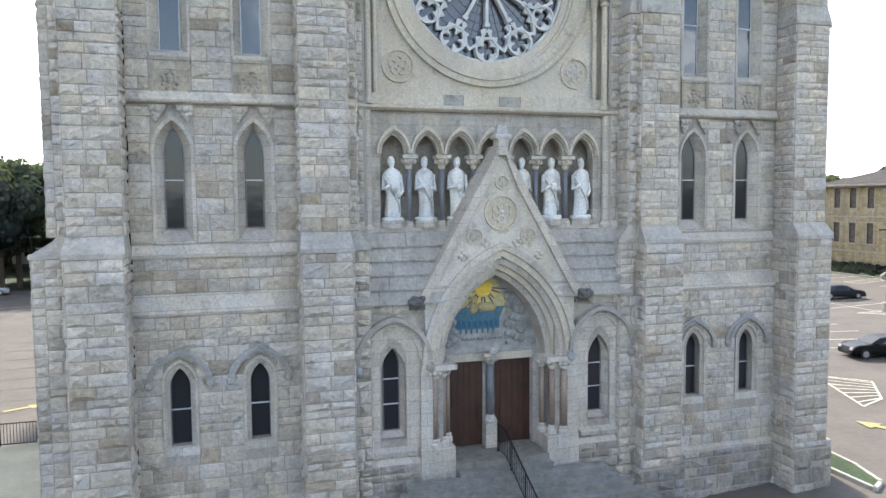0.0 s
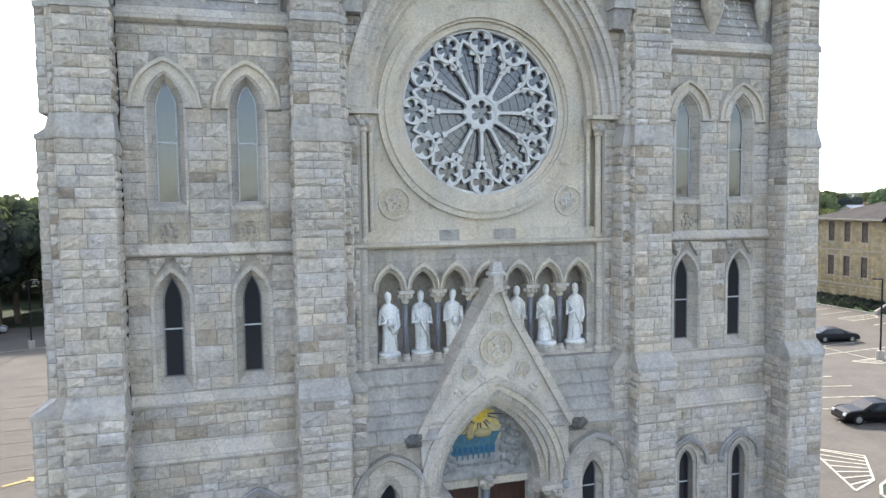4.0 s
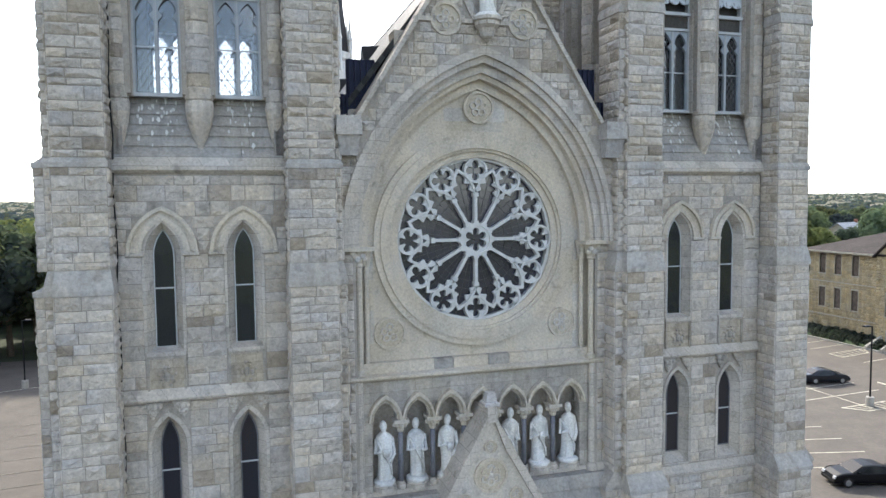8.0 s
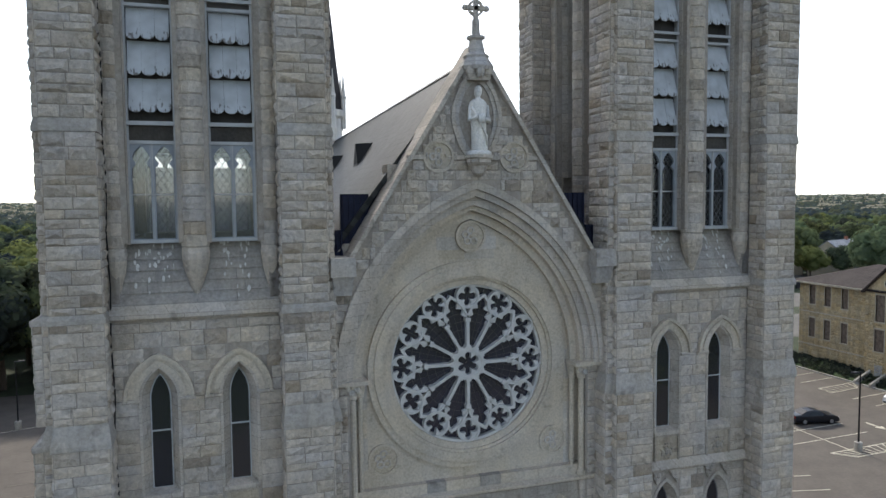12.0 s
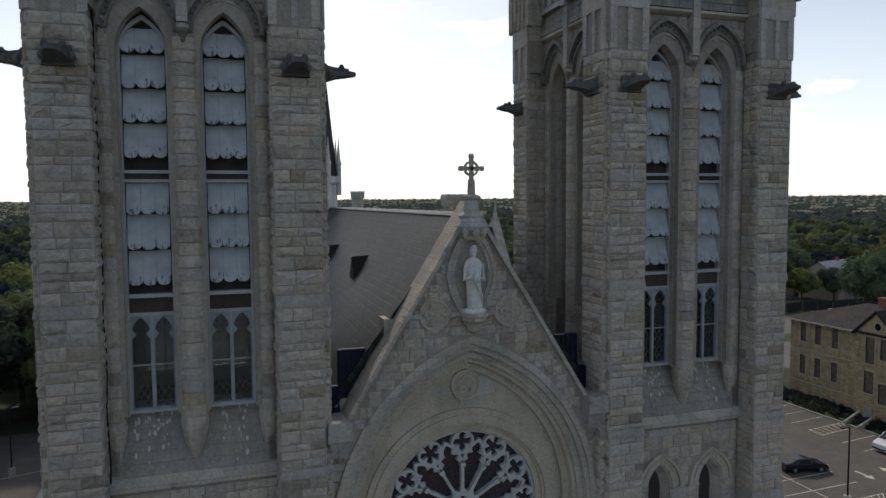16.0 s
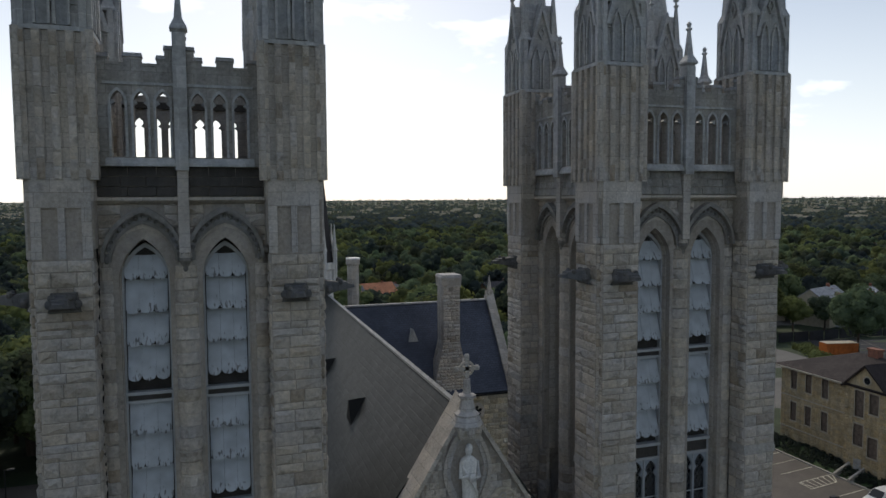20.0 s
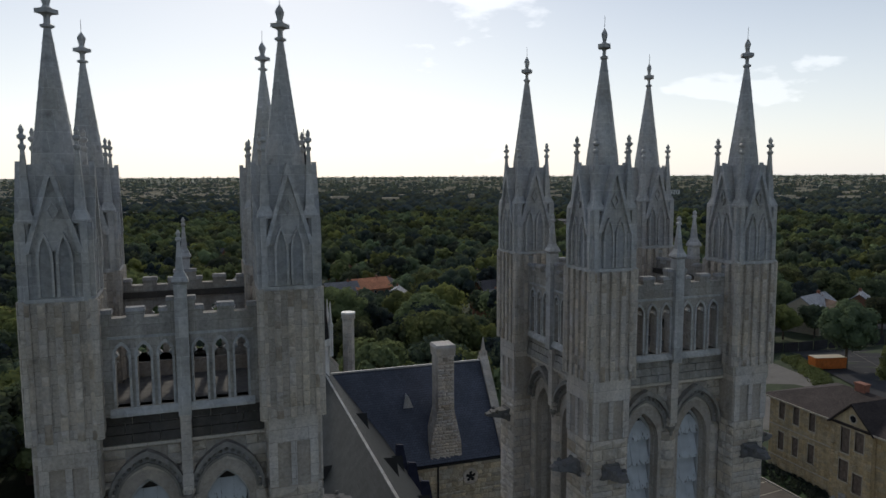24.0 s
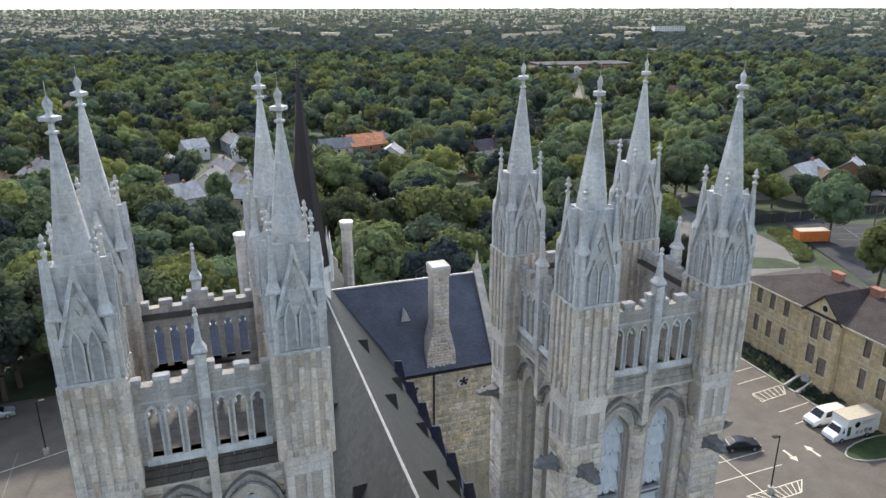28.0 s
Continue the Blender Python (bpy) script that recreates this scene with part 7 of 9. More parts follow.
# ---------------------------------------------------------------- car park: markings, kerbs, lawns
M_PAINT = plain("worn_road_paint", (0.62, 0.58, 0.46), 0.8, 0, 0.25, 1.5)
M_PAINT_Y = plain("worn_yellow_paint", (0.40, 0.31, 0.12), 0.8, 0, 0.25, 1.5)
M_KERB = stone("concrete_kerb", (0.46, 0.44, 0.40), 0.1, 0.2, relief=0.2, grain=8)
M_LAWN = plain("mown_lawn", (0.036, 0.062, 0.020), 0.95, 0, 0.3, 0.8, 0.6)
marks = thing("parking_lines", "worn white painted parking lines on asphalt", "road marking", kind="structure")


def stripe(p, q, w=0.12, mat=None, parent=None):
    (x0, y0), (x1, y1) = p, q
    d = Vector((x1 - x0, y1 - y0)).normalized()
    n = Vector((-d.y, d.x)) * w / 2
    k = max(1, int(math.hypot(x1 - x0, y1 - y0) / 3))
    g = Mesh()
    vs = []
    for i in range(k + 1):
        x, y = x0 + (x1 - x0) * i / k, y0 + (y1 - y0) * i / k
        vs += [(x + n.x, y + n.y, ground_z(x, y) + 0.05), (x - n.x, y - n.y, ground_z(x, y) + 0.05)]
    g.add(vs, [(2 * i, 2 * i + 1, 2 * i + 3, 2 * i + 2) for i in range(k)])
    part("line", g, mat or M_PAINT, parent or marks)


def hatch(a, b, c, d, n=6):
    """A hatched patch with corners a b c d and n cross strokes from a-b to d-c."""
    for p, q in ((a, b), (b, c), (c, d), (d, a)):
        stripe(p, q)
    for i in range(n):
        t0, t1 = (i + 0.2) / n, min(1, (i + 0.75) / n)
        p = (a[0] + (b[0] - a[0]) * t0, a[1] + (b[1] - a[1]) * t0)
        q = (d[0] + (c[0] - d[0]) * t1, d[1] + (c[1] - d[1]) * t1)
        stripe(p, q)


hatch((62.1, 45.5), (68.0, 46.0), (66.6, 43.9), (62.0, 43.4), 6)
hatch((46.0, 28.2), (54.0, 28.3), (52.3, 26.6), (47.4, 26.5), 9)
hatch((25.2, 11.6), (22.5, 5.6), (24.6, 6.4), (27.2, 9.4), 7)
for y in (57.0, 54.2, 51.3, 48.4, 40.5, 37.5):
    stripe((62.1, y), (67.8, y + 0.45))
for y in (31.3, 34.3, 37.3):
    stripe((42.5, y), (54.0, y + 0.05))
stripe((48.3, 38.0), (48.3, 27.0))
for i in range(7):
    y = 14 + 2.9 * i
    stripe((31.0 + 0.8 * i, y + 1), (37.0 + 0.8 * i, y - 0.8))
M_FADED = plain("faded_road_paint", (0.21, 0.19, 0.16), 0.9, 0, 0.2, 1.5)
for i in range(12):
    stripe((-27.5, 22 + 2.9 * i), (-21.8, 22 + 2.9 * i + 0.6), 0.1, M_FADED)
    stripe((-46, 22 + 2.9 * i), (-40.0, 22 + 2.9 * i), 0.1, M_FADED)
stripe((-34.0, 24), (-34.0, 66), 0.12, M_FADED)
stripe((-42.0, 60), (-24.0, 66))


def road_arrow(x, y, a, mat):
    pts = [(-0.9, -0.13), (0.25, -0.13), (0.25, -0.42), (1.0, 0), (0.25, 0.42), (0.25, 0.13), (-0.9, 0.13)]
    ca, sa = math.cos(a), math.sin(a)
    g = Mesh().add([(x + 1.3 * (px * ca - py * sa), y + 1.3 * (px * sa + py * ca), ground_z(x, y) + 0.055) for px, py in pts], [tuple(range(7))])
    part("arrow", g, mat, marks, "painted direction arrow")


road_arrow(59.5, 32.1, 1.6, M_PAINT)
road_arrow(56.3, 32.4, -1.57, M_PAINT)
road_arrow(-21.7, 26.2, 0.5, M_PAINT_Y)
road_arrow(20.5, 2.6, 1.9, M_PAINT_Y)


def island(pts, name, label):
    """A lawn with a kerb round it, on the outline pts."""
    isl = thing(name, label, "lawn", kind="structure")
    n = len(pts)
    cx, cy = sum(p[0] for p in pts) / n, sum(p[1] for p in pts) / n
    g = Mesh().add([(x, y, ground_z(x, y) + 0.13) for x, y in pts] + [(cx, cy, ground_z(cx, cy) + 0.22)], [(i, (i + 1) % n, n) for i in range(n)])
    part("grass", g, M_LAWN, isl, "short green grass")
    for i in range(n):
        (x0, y0), (x1, y1) = pts[i], pts[(i + 1) % n]
        L = math.hypot(x1 - x0, y1 - y0)
        q = Matrix.Translation(((x0 + x1) / 2, (y0 + y1) / 2, ground_z(x0, y0))) @ Matrix.Rotation(math.atan2(y1 - y0, x1 - x0), 4, "Z")
        part("kerb", Mesh().box(-L / 2 - 0.02, L / 2 + 0.02, -0.1, 0.1, -0.3, 0.17, q, 0, 0.02), M_KERB, isl)
    return isl


def blobby(cx, cy, rx, ry, n=14, turn=0.0):
    return [(cx + rx * math.cos(2 * math.pi * i / n) * math.cos(turn) - ry * math.sin(2 * math.pi * i / n) * math.sin(turn), cy + rx * math.cos(2 * math.pi * i / n) * math.sin(turn) + ry * math.sin(2 * math.pi * i / n) * math.cos(turn)) for i in range(n)]


island(blobby(28.0, 4.4, 5.2, 2.4, 16, 0.15), "planting_island", "kerbed grass island in the car park")
island(blobby(68.2, 29.6, 5.8, 2.0, 18, 0.0), "planting_island", "kerbed grass island beside parked trucks")
island([(14.3, -2.6), (15.0, -2.2), (15.5, -0.6), (15.9, 4.0), (15.8, 9), (14.5, 9), (14.3, 4)], "lawn_strip", "narrow kerbed lawn beside the tower")

# ---------------------------------------------------------------- stone house across the car park (faces -x)
M_RUB2 = stone("yellow_rubble_stone", (0.52, 0.42, 0.265), 0.15, 0.5, relief=0.7, grain=5)
M_RUB2J = stone("yellow_mortar", (0.53, 0.44, 0.29), 0.08, 0.4, relief=0.4, grain=5)
M_SHING = slates("brown_asphalt_shingle", (0.058, 0.046, 0.042), 0.16, 0.25, 0.9)
M_BOARD = plain("weathered_boarded_window", (0.17, 0.13, 0.10), 0.8, 0, 0.35, 2.5, 0.2)
M_BROWN = plain("pale_timber_trim", (0.48, 0.42, 0.32), 0.7, 0, 0.12, 3)
M_BRICK = plain("red_brick", (0.26, 0.11, 0.07), 0.9, 0, 0.25, 4, 0.3)
hs = thing("stone_house", "two storey yellow rubble stone house with boarded windows", "house", pose(71.0, 0, 0))
HB, HE = 1.4, 12.1            # ground line and eaves
rr = random.Random(21)
HM = Matrix.Rotation(-math.pi / 2, 4, "Z")       # local x runs to world -y, local -y faces world -x


def house_windows(ylist, z0, z1, w):
    return [(-y, w, z0, z1 - 0.05, 0.05) for y in ylist]


hw = Mesh()
WIN = [(y, z0, z1, 0.5) for y in (55.6, 53.0, 50.2) for z0, z1 in ((4.3, 7.0), (8.95, 11.65))] + [(y, z0, z1, 0.52) for y in (36.45, 33.6, 28.0, 24.0) for z0, z1 in ((4.35, 7.15), (8.9, 11.5))]
strips = []


def pierced(ms, a, b, z0, z1, ya, yb, wins, m):
    """A wall with square openings (x0, x1, z0, z1)."""
    xs = sorted({a, b, *[w[0] for w in wins], *[w[1] for w in wins]})
    for x0, x1 in zip(xs, xs[1:]):
        cut = sorted((w[2], w[3]) for w in wins if w[0] <= x0 + 1e-6 and w[1] >= x1 - 1e-6)
        z = z0
        for c0, c1 in cut:
            ms.box(x0, x1, ya, yb, z, c0, m)
            z = c1
        ms.box(x0, x1, ya, yb, z, z1, m)


sq = [(-y - w, -y + w, z0, z1) for y, z0, z1, w in WIN]
pierced(hw, -57.9, -10.0, -0.5, HE, 0, 0.5, sq, HM)
hw.box(-57.9, -57.4, 0, 13, -0.5, HE, HM).box(-57.9, -10, 12.5, 13, -0.5, HE, HM)
part("wall", hw, M_RUB2J, hs, "yellow rubble stone wall")
st = Mesh()
gsq = [(a - 0.12, b + 0.12, c - 0.15, d + 0.15) for a, b, c, d in sq]
stones_on(st, courses(-57.9, -46.4, 1.0, HE - 0.1, rr, gsq, 0.42, 0.35, 0.9), 0, rr, HM, 0.028)
stones_on(st, courses(-40.3, -10.0, 1.0, HE - 0.1, rr, gsq, 0.42, 0.35, 0.9), 0, rr, HM, 0.028)
# projecting gabled bay
bay = Mesh()
BW = [(-45.0, -43.6, 4.4, 7.2), (-42.9, -41.5, 3.4, 6.0), (-44.9, -43.6, 8.2, 11.6), (-42.8, -41.5, 9.0, 11.6)]
pierced(bay, -46.4, -40.3, -0.5, 12.1, -0.7, 0.1, BW, HM)
bay.prism([(-46.4, 12.1), (-40.3, 12.1), (-43.35, 15.0)], -0.7, 0.1, HM)
part("gable_bay", bay, M_RUB2J, hs, "projecting gabled stone bay")
stones_on(st, courses(-46.4, -40.3, 1.0, 12.1, rr, [(a - 0.12, b + 0.12, c - 0.1, d + 0.1) for a, b, c, d in BW] + [], 0.42, 0.35, 0.8), -0.7, rr, HM, 0.05)
tagged(part("stonework", st, M_RUB2, hs, "yellow rubble stones", fix=False), kind="stuff")
for i, (a, b, c, d) in enumerate(sq + BW):
    yy = 0 if i < len(sq) else -0.7
    w = part("window", Mesh().box(a - 0.1, b + 0.1, yy - 0.05, yy + 0.2, d, d + 0.2, HM).box(a - 0.12, b + 0.12, yy - 0.1, yy + 0.2, c - 0.14, c, HM).box(a - 0.1, a, yy - 0.03, yy + 0.2, c, d, HM).box(b, b + 0.1, yy - 0.03, yy + 0.2, c, d, HM), M_BROWN, hs, "pale window surround")
    part("board", Mesh().box(a, b, yy + 0.15, yy + 0.2, c, d, HM), M_BOARD, w, "boarded up window opening")
    for k in range(1, 4):
        part("batten", Mesh().box(a + (b - a) * k / 4 - 0.02, a + (b - a) * k / 4 + 0.02, yy + 0.12, yy + 0.16, c, d, HM), M_BOARD, w)
g = Mesh().band(circle(-43.2, 13.1, 0.62, 24), circle(-43.2, 13.1, 0.46, 24), -0.78, -0.6, True, HM)
ow = part("round_window", g, M_BROWN, hs, "round gable window")
part("pane", Mesh().band(circle(-43.2, 13.1, 0.47, 24), circle(-43.2, 13.1, 0.01, 24), -0.72, -0.71, True, HM), M_GLASS, ow)
part("band_course", Mesh().box(-57.95, -46.4, -0.05, 0.1, 7.75, 7.9, HM).box(-40.3, -10, -0.05, 0.1, 7.75, 7.9, HM).box(-57.95, -46.4, -0.08, 0.1, 3.1, 3.25, HM), M_BROWN, hs)
part("door", Mesh().box(-44.8, -43.7, -0.78, -0.66, 0.9, 2.7, HM), M_ZINC, hs, "grey cellar door")


def wroof(a, b, c, d, name="roof", label="brown shingled hip roof"):
    roof_sheet(HM @ Vector(a), HM @ Vector(b), HM @ Vector(c), HM @ Vector(d), 0.2, M_SHING, hs, name, label)


wroof((-58.8, -1.0, HE), (-9.4, -1.0, HE), (-16.0, 6.5, 14.7), (-51.0, 6.5, 14.7))
wroof((-58.8, 14.0, HE), (-9.4, 14.0, HE), (-16.0, 6.5, 14.7), (-51.0, 6.5, 14.7))
wroof((-58.8, -1.0, HE), (-58.8, 14.0, HE), (-51.0, 6.5, 14.7), (-51.0, 6.5, 14.7))
for s in (-1, 1):
    wroof((-43.35 + s * 3.5, -1.1, 11.85), (-43.35 + s * 3.5, 4.5, 11.85), (-43.35, 7.5, 15.15), (-43.35, -1.1, 15.15), "gable_roof", "dark shingled gable roof")
part("eaves_board", Mesh().box(-58.8, -46.5, -1.02, -0.9, HE - 0.2, HE + 0.02, HM).box(-40.2, -9.4, -1.02, -0.9, HE - 0.2, HE + 0.02, HM), M_BROWN, hs, "pale eaves board")
for y, z, x in ((48.2, 14.6, 6.5), (41.7, 14.6, 6.5)):
    c = part("chimney", Mesh().box(-y - 0.8, -y + 0.8, x - 0.45, x + 0.45, 12.5, z + 0.9, HM).box(-y - 0.9, -y + 0.9, x - 0.55, x + 0.55, z + 0.9, z + 1.15, HM), M_BRICK, hs, "red brick chimney")
for y in (45.4, 43.2):
    g = Mesh().wedge(-y - 0.15, -y + 0.15, [(-0.7, 0.1), (-0.7, 1.9), (-3.3, 0.75), (-3.3, 0.1)], HM)
    part("step_wall", g, M_KERB, hs, "pale concrete cheek wall")
# grass bank before the house
bank = Mesh()
for i in range(11):
    y0, y1 = 62 - i * 2.2, 62 - (i + 1) * 2.2
    bank.add([(68.1, y0, 0.3), (68.1, y1, 0.3), (71.2, y1, 1.45), (71.2, y0, 1.45)], [(0, 1, 2, 3)])
tagged(part("grass_bank", bank, M_LAWN, None, "sloping green grass bank below the stone house"), category="lawn", kind="structure")
kb = thing("kerb_line", "concrete kerb along the grass bank", "kerb", kind="structure")
for i in range(8):
    part("kerb", Mesh().box(67.85, 68.1, 61 - 3 * i - 2.99, 61 - 3 * i, -0.3, 0.45), M_KERB, kb)


# ---------------------------------------------------------------- vehicles
M_TYRE = plain("tyre_rubber", (0.018, 0.018, 0.018), 0.85, 0, 0.1, 8)
M_RIM = plain("alloy_rim", (0.45, 0.45, 0.46), 0.35, 0.8, 0.1, 8)
M_CARGLASS = window_glass("car_glass", (0.015, 0.017, 0.02), 0.08, False)
M_CARGLASS.node_tree.nodes["Principled BSDF"].inputs["IOR"].default_value = 1.38
M_LAMP = plain("headlamp", (0.7, 0.7, 0.7), 0.2, 0, 0.05, 8)
M_TAIL = plain("tail_lamp", (0.25, 0.01, 0.01), 0.25, 0, 0.05, 8)
M_BLACKCAR = plain("black_car_paint", (0.007, 0.007, 0.008), 0.35, 0, 0.05, 4, 0, 0.2, 0.0)
M_BLUECAR = plain("dark_blue_car_paint", (0.010, 0.012, 0.018), 0.3, 0, 0.05, 4, 0, 0.4, 0.15)
M_SILVER = plain("silver_car_paint", (0.42, 0.44, 0.47), 0.25, 0.4, 0.05, 4, 0, 0.6, 0.6)
M_WHITECAR = plain("white_van_paint", (0.78, 0.78, 0.77), 0.3, 0, 0.04, 3, 0, 0.5, 0.4)


def loft(stations, m=None):
    """A hull from stations (x, [(y, z), ...]) with as many points each, mirrored over y."""
    g = Mesh()
    vs, k = [], len(stations[0][1])
    for x, half in stations:
        vs += [(x, -y, z) for y, z in half] + [(x, y, z) for y, z in reversed(half)]
    n = 2 * k
    fs = [(a * n + i, a * n + (i + 1) % n, (a + 1) * n + (i + 1) % n, (a + 1) * n + i) for a in range(len(stations) - 1) for i in range(n)]
    fs += [tuple(range(n)), tuple(range(len(stations) * n - 1, (len(stations) - 1) * n - 1, -1))]
    return g.add(vs, fs, m)


def vehicle(name, label, at, L, W, top, belt, paint, cat="car"):
    """top: the roof line [(x, z), ...] from tail to nose, belt: the height of the sills of the windows."""
    v = thing(name, label, cat, at)
    st, gl = [], []
    for x, z in top:
        e = abs(x) / (L / 2)
        w = W / 2 * (1 - 0.10 * e ** 4)
        b = min(belt, z)
        wt = w * (0.80 if z > b + 0.2 else 0.93)
        st.append((x, [(w * 0.92, 0.24), (w, 0.5), (w * 0.985, b - 0.06), (w * 0.96, b), (wt, z - 0.04), (wt * 0.85, z)]))
    part("body", loft(st), paint, v, smooth=False)
    cab = [(x, z) for x, z in top if z > belt + 0.15]
    # side, front and rear glass
    for s in (-1, 1):
        g = Mesh()
        xs = [p[0] for p in cab]
        zt = max(p[1] for p in cab) - 0.10
        y0, y1 = W / 2 * 0.965, W / 2 * 0.84
        poly = [(xs[0] + 0.02, belt + 0.05), (xs[-1] + 0.1, belt + 0.05), (xs[-1] - 0.35, zt), (xs[0] + 0.35, zt)]
        g.add([(x, s * (y0 + (y1 - y0) * (z - belt) / (zt - belt) + 0.012), z) for x, z in poly], [(0, 1, 2, 3)])
        part("window", g, M_CARGLASS, v, "dark tinted side glass")
    for (xa, za), (xb, zb) in ((top[[p for p in top].index(cab[-1]) + 1], cab[-1]), (top[[p for p in top].index(cab[0]) - 1], cab[0])):
        w0, w1 = W / 2 * 0.86, W / 2 * 0.70
        sg = 1 if xa > xb else -1
        g = Mesh().add([(xa - 0.02 * sg, -w0, za + 0.035), (xa - 0.02 * sg, w0, za + 0.035), (xb + 0.03 * sg, w1, zb + 0.012), (xb + 0.03 * sg, -w1, zb + 0.012)], [(0, 1, 2, 3)])
        part("windscreen", g, M_CARGLASS, v, "dark sloping windscreen")
    for x in (-L * 0.29, L * 0.31):
        for s in (-1, 1):
            q = Matrix.Translation((x, s * (W / 2 - 0.09), 0.33)) @ Matrix.Rotation(math.pi / 2, 4, "X")
            wh = part("wheel", Mesh().lathe([(0.20, -0.11), (0.33, -0.10), (0.34, 0), (0.33, 0.10), (0.20, 0.11)], 0, 0, 18, 0, q), M_TYRE, v)
            part("rim", Mesh().lathe([(0.05, -0.125), (0.21, -0.118), (0.21, 0.118), (0.05, 0.125)], 0, 0, 14, 0, q), M_RIM, wh)
    for s in (-1, 1):
        part("headlight", Mesh().box(L / 2 - 0.22, L / 2 - 0.02, *sorted((s * W * 0.28, s * W * 0.43)), 0.58, 0.74, None, 0.03, 0.02), M_LAMP, v)
        part("tail_light", Mesh().box(-L / 2 - 0.01, -L / 2 + 0.12, *sorted((s * W * 0.27, s * W * 0.44)), 0.68, 0.86), M_TAIL, v)
        part("mirror", Mesh().box(L * 0.14, L * 0.17, *sorted((s * W * 0.48, s * W * 0.55)), belt, belt + 0.13), paint, v)
    part("bumper", Mesh().box(L / 2 - 0.06, L / 2 + 0.02, -W * 0.4, W * 0.4, 0.3, 0.46), M_TYRE, v)
    part("number_plate", Mesh().box(-L / 2 - 0.03, -L / 2 - 0.015, -0.2, 0.2, 0.62, 0.74), M_FRAME, v)
    return v


SEDAN = [(-2.42, 0.62), (-2.36, 0.96), (-1.75, 1.04), (-1.0, 1.40), (-0.3, 1.46), (0.35, 1.40), (1.15, 0.98), (1.9, 0.90), (2.3, 0.74), (2.42, 0.5)]
VAN = [(-2.75, 0.5), (-2.73, 2.02), (-2.5, 2.12), (0.0, 2.14), (0.95, 2.05), (1.75, 1.28), (2.35, 1.1), (2.66, 0.9), (2.75, 0.5)]
vehicle("sedan", "dark parked sedan on pale asphalt", pose(51.6, 35.9, ground_z(52, 36) + 0.02, 0, 0, -14), 4.85, 1.85, SEDAN, 0.95, M_BLUECAR)
vehicle("sedan", "black parked sedan with chrome window line", pose(33.5, 14.6, ground_z(33, 15) + 0.02, 0, 0, 165), 4.9, 1.85, SEDAN, 0.95, M_BLACKCAR)
vehicle("sedan", "silver parked sedan under the trees", pose(-38.5, 76.0, ground_z(-38, 76) + 0.02, 0, 0, 10), 4.7, 1.8, SEDAN, 0.95, M_SILVER)
vehicle("cargo_van", "white parked cargo van", pose(65.9, 36.6, ground_z(66, 37) + 0.02, 0, 0, 180), 5.5, 2.0, VAN, 1.25, M_WHITECAR, "van")
tr = vehicle("box_truck", "white box truck with round logo shapes on its side", pose(66.2, 33.1, ground_z(66, 33) + 0.02, 0, 0, 180), 7.0, 2.1, [(-3.45, 0.55), (-3.42, 0.8), (1.2, 0.82), (1.5, 2.1), (1.9, 2.15), (2.2, 2.05), (2.75, 1.35), (3.15, 1.2), (3.42, 0.95), (3.5, 0.5)], 1.3, M_WHITECAR, "truck")
part("cargo_box", Mesh().box(-3.6, 1.9, -1.22, 1.22, 0.85, 3.35, None, 0.01, 0.01), M_WHITECAR, tr, "white cargo box")
part("roof_trim", Mesh().box(-3.62, 1.92, -1.24, 1.24, 3.28, 3.37), M_BROWN, tr)
for s in (-1, 1):
    q = Matrix.Translation((0.2, s * 1.228, 2.4)) @ Matrix.Rotation(math.pi / 2, 4, "X")
    part("logo_disc", Mesh().lathe([(0.42, -0.006), (0.42, 0.006)], 0, 0, 24, 0, q), M_BLUECAR, tr, "dark round logo disc")
    for i, (x0, x1, z0, z1, mt) in enumerate(((-0.6, -2.6, 2.6, 2.74, M_RIM), (-0.6, -2.2, 2.35, 2.45, M_RIM), (1.2, 1.75, 1.0, 2.3, M_LAWN), (-0.2, 0.3, 1.0, 1.5, M_RIM), (-0.9, -0.4, 1.0, 1.45, M_BROWN), (-1.7, -1.1, 1.0, 1.6, M_RIM), (-2.4, -1.9, 1.0, 1.5, M_BOARD))):
        part("side_print", Mesh().box(*sorted((x0, x1)), *sorted((s * 1.2, s * 1.232)), z0, z1), mt, tr)


# ---------------------------------------------------------------- lamp posts, fence
def lamp_post(x, y, h, arm):
    lp = thing("parking_lamp", "black steel parking lamp on a concrete base", "lamp post", pose(x, y, ground_z(x, y)), "parking lamps")
    part("base", Mesh().lathe([(0.36, -0.4), (0.36, 0.82), (0.32, 0.88)], 0, 0, 16), M_KERB, lp, "round concrete base")
    part("pole", Mesh().lathe([(0.085, 0.85), (0.065, h)], 0, 0, 8), M_IRON, lp)
    part("bracket", Mesh().tube([(0, 0, h - 0.05), (arm * 0.3, 0.05, h)], 0.035), M_IRON, lp)
    part("lamp_head", Mesh().box(*sorted((arm * 0.25, arm * 0.95)), -0.16, 0.26, h - 0.06, h + 0.06, None, 0.03, 0.03), M_IRON, lp, "flat black lamp head")


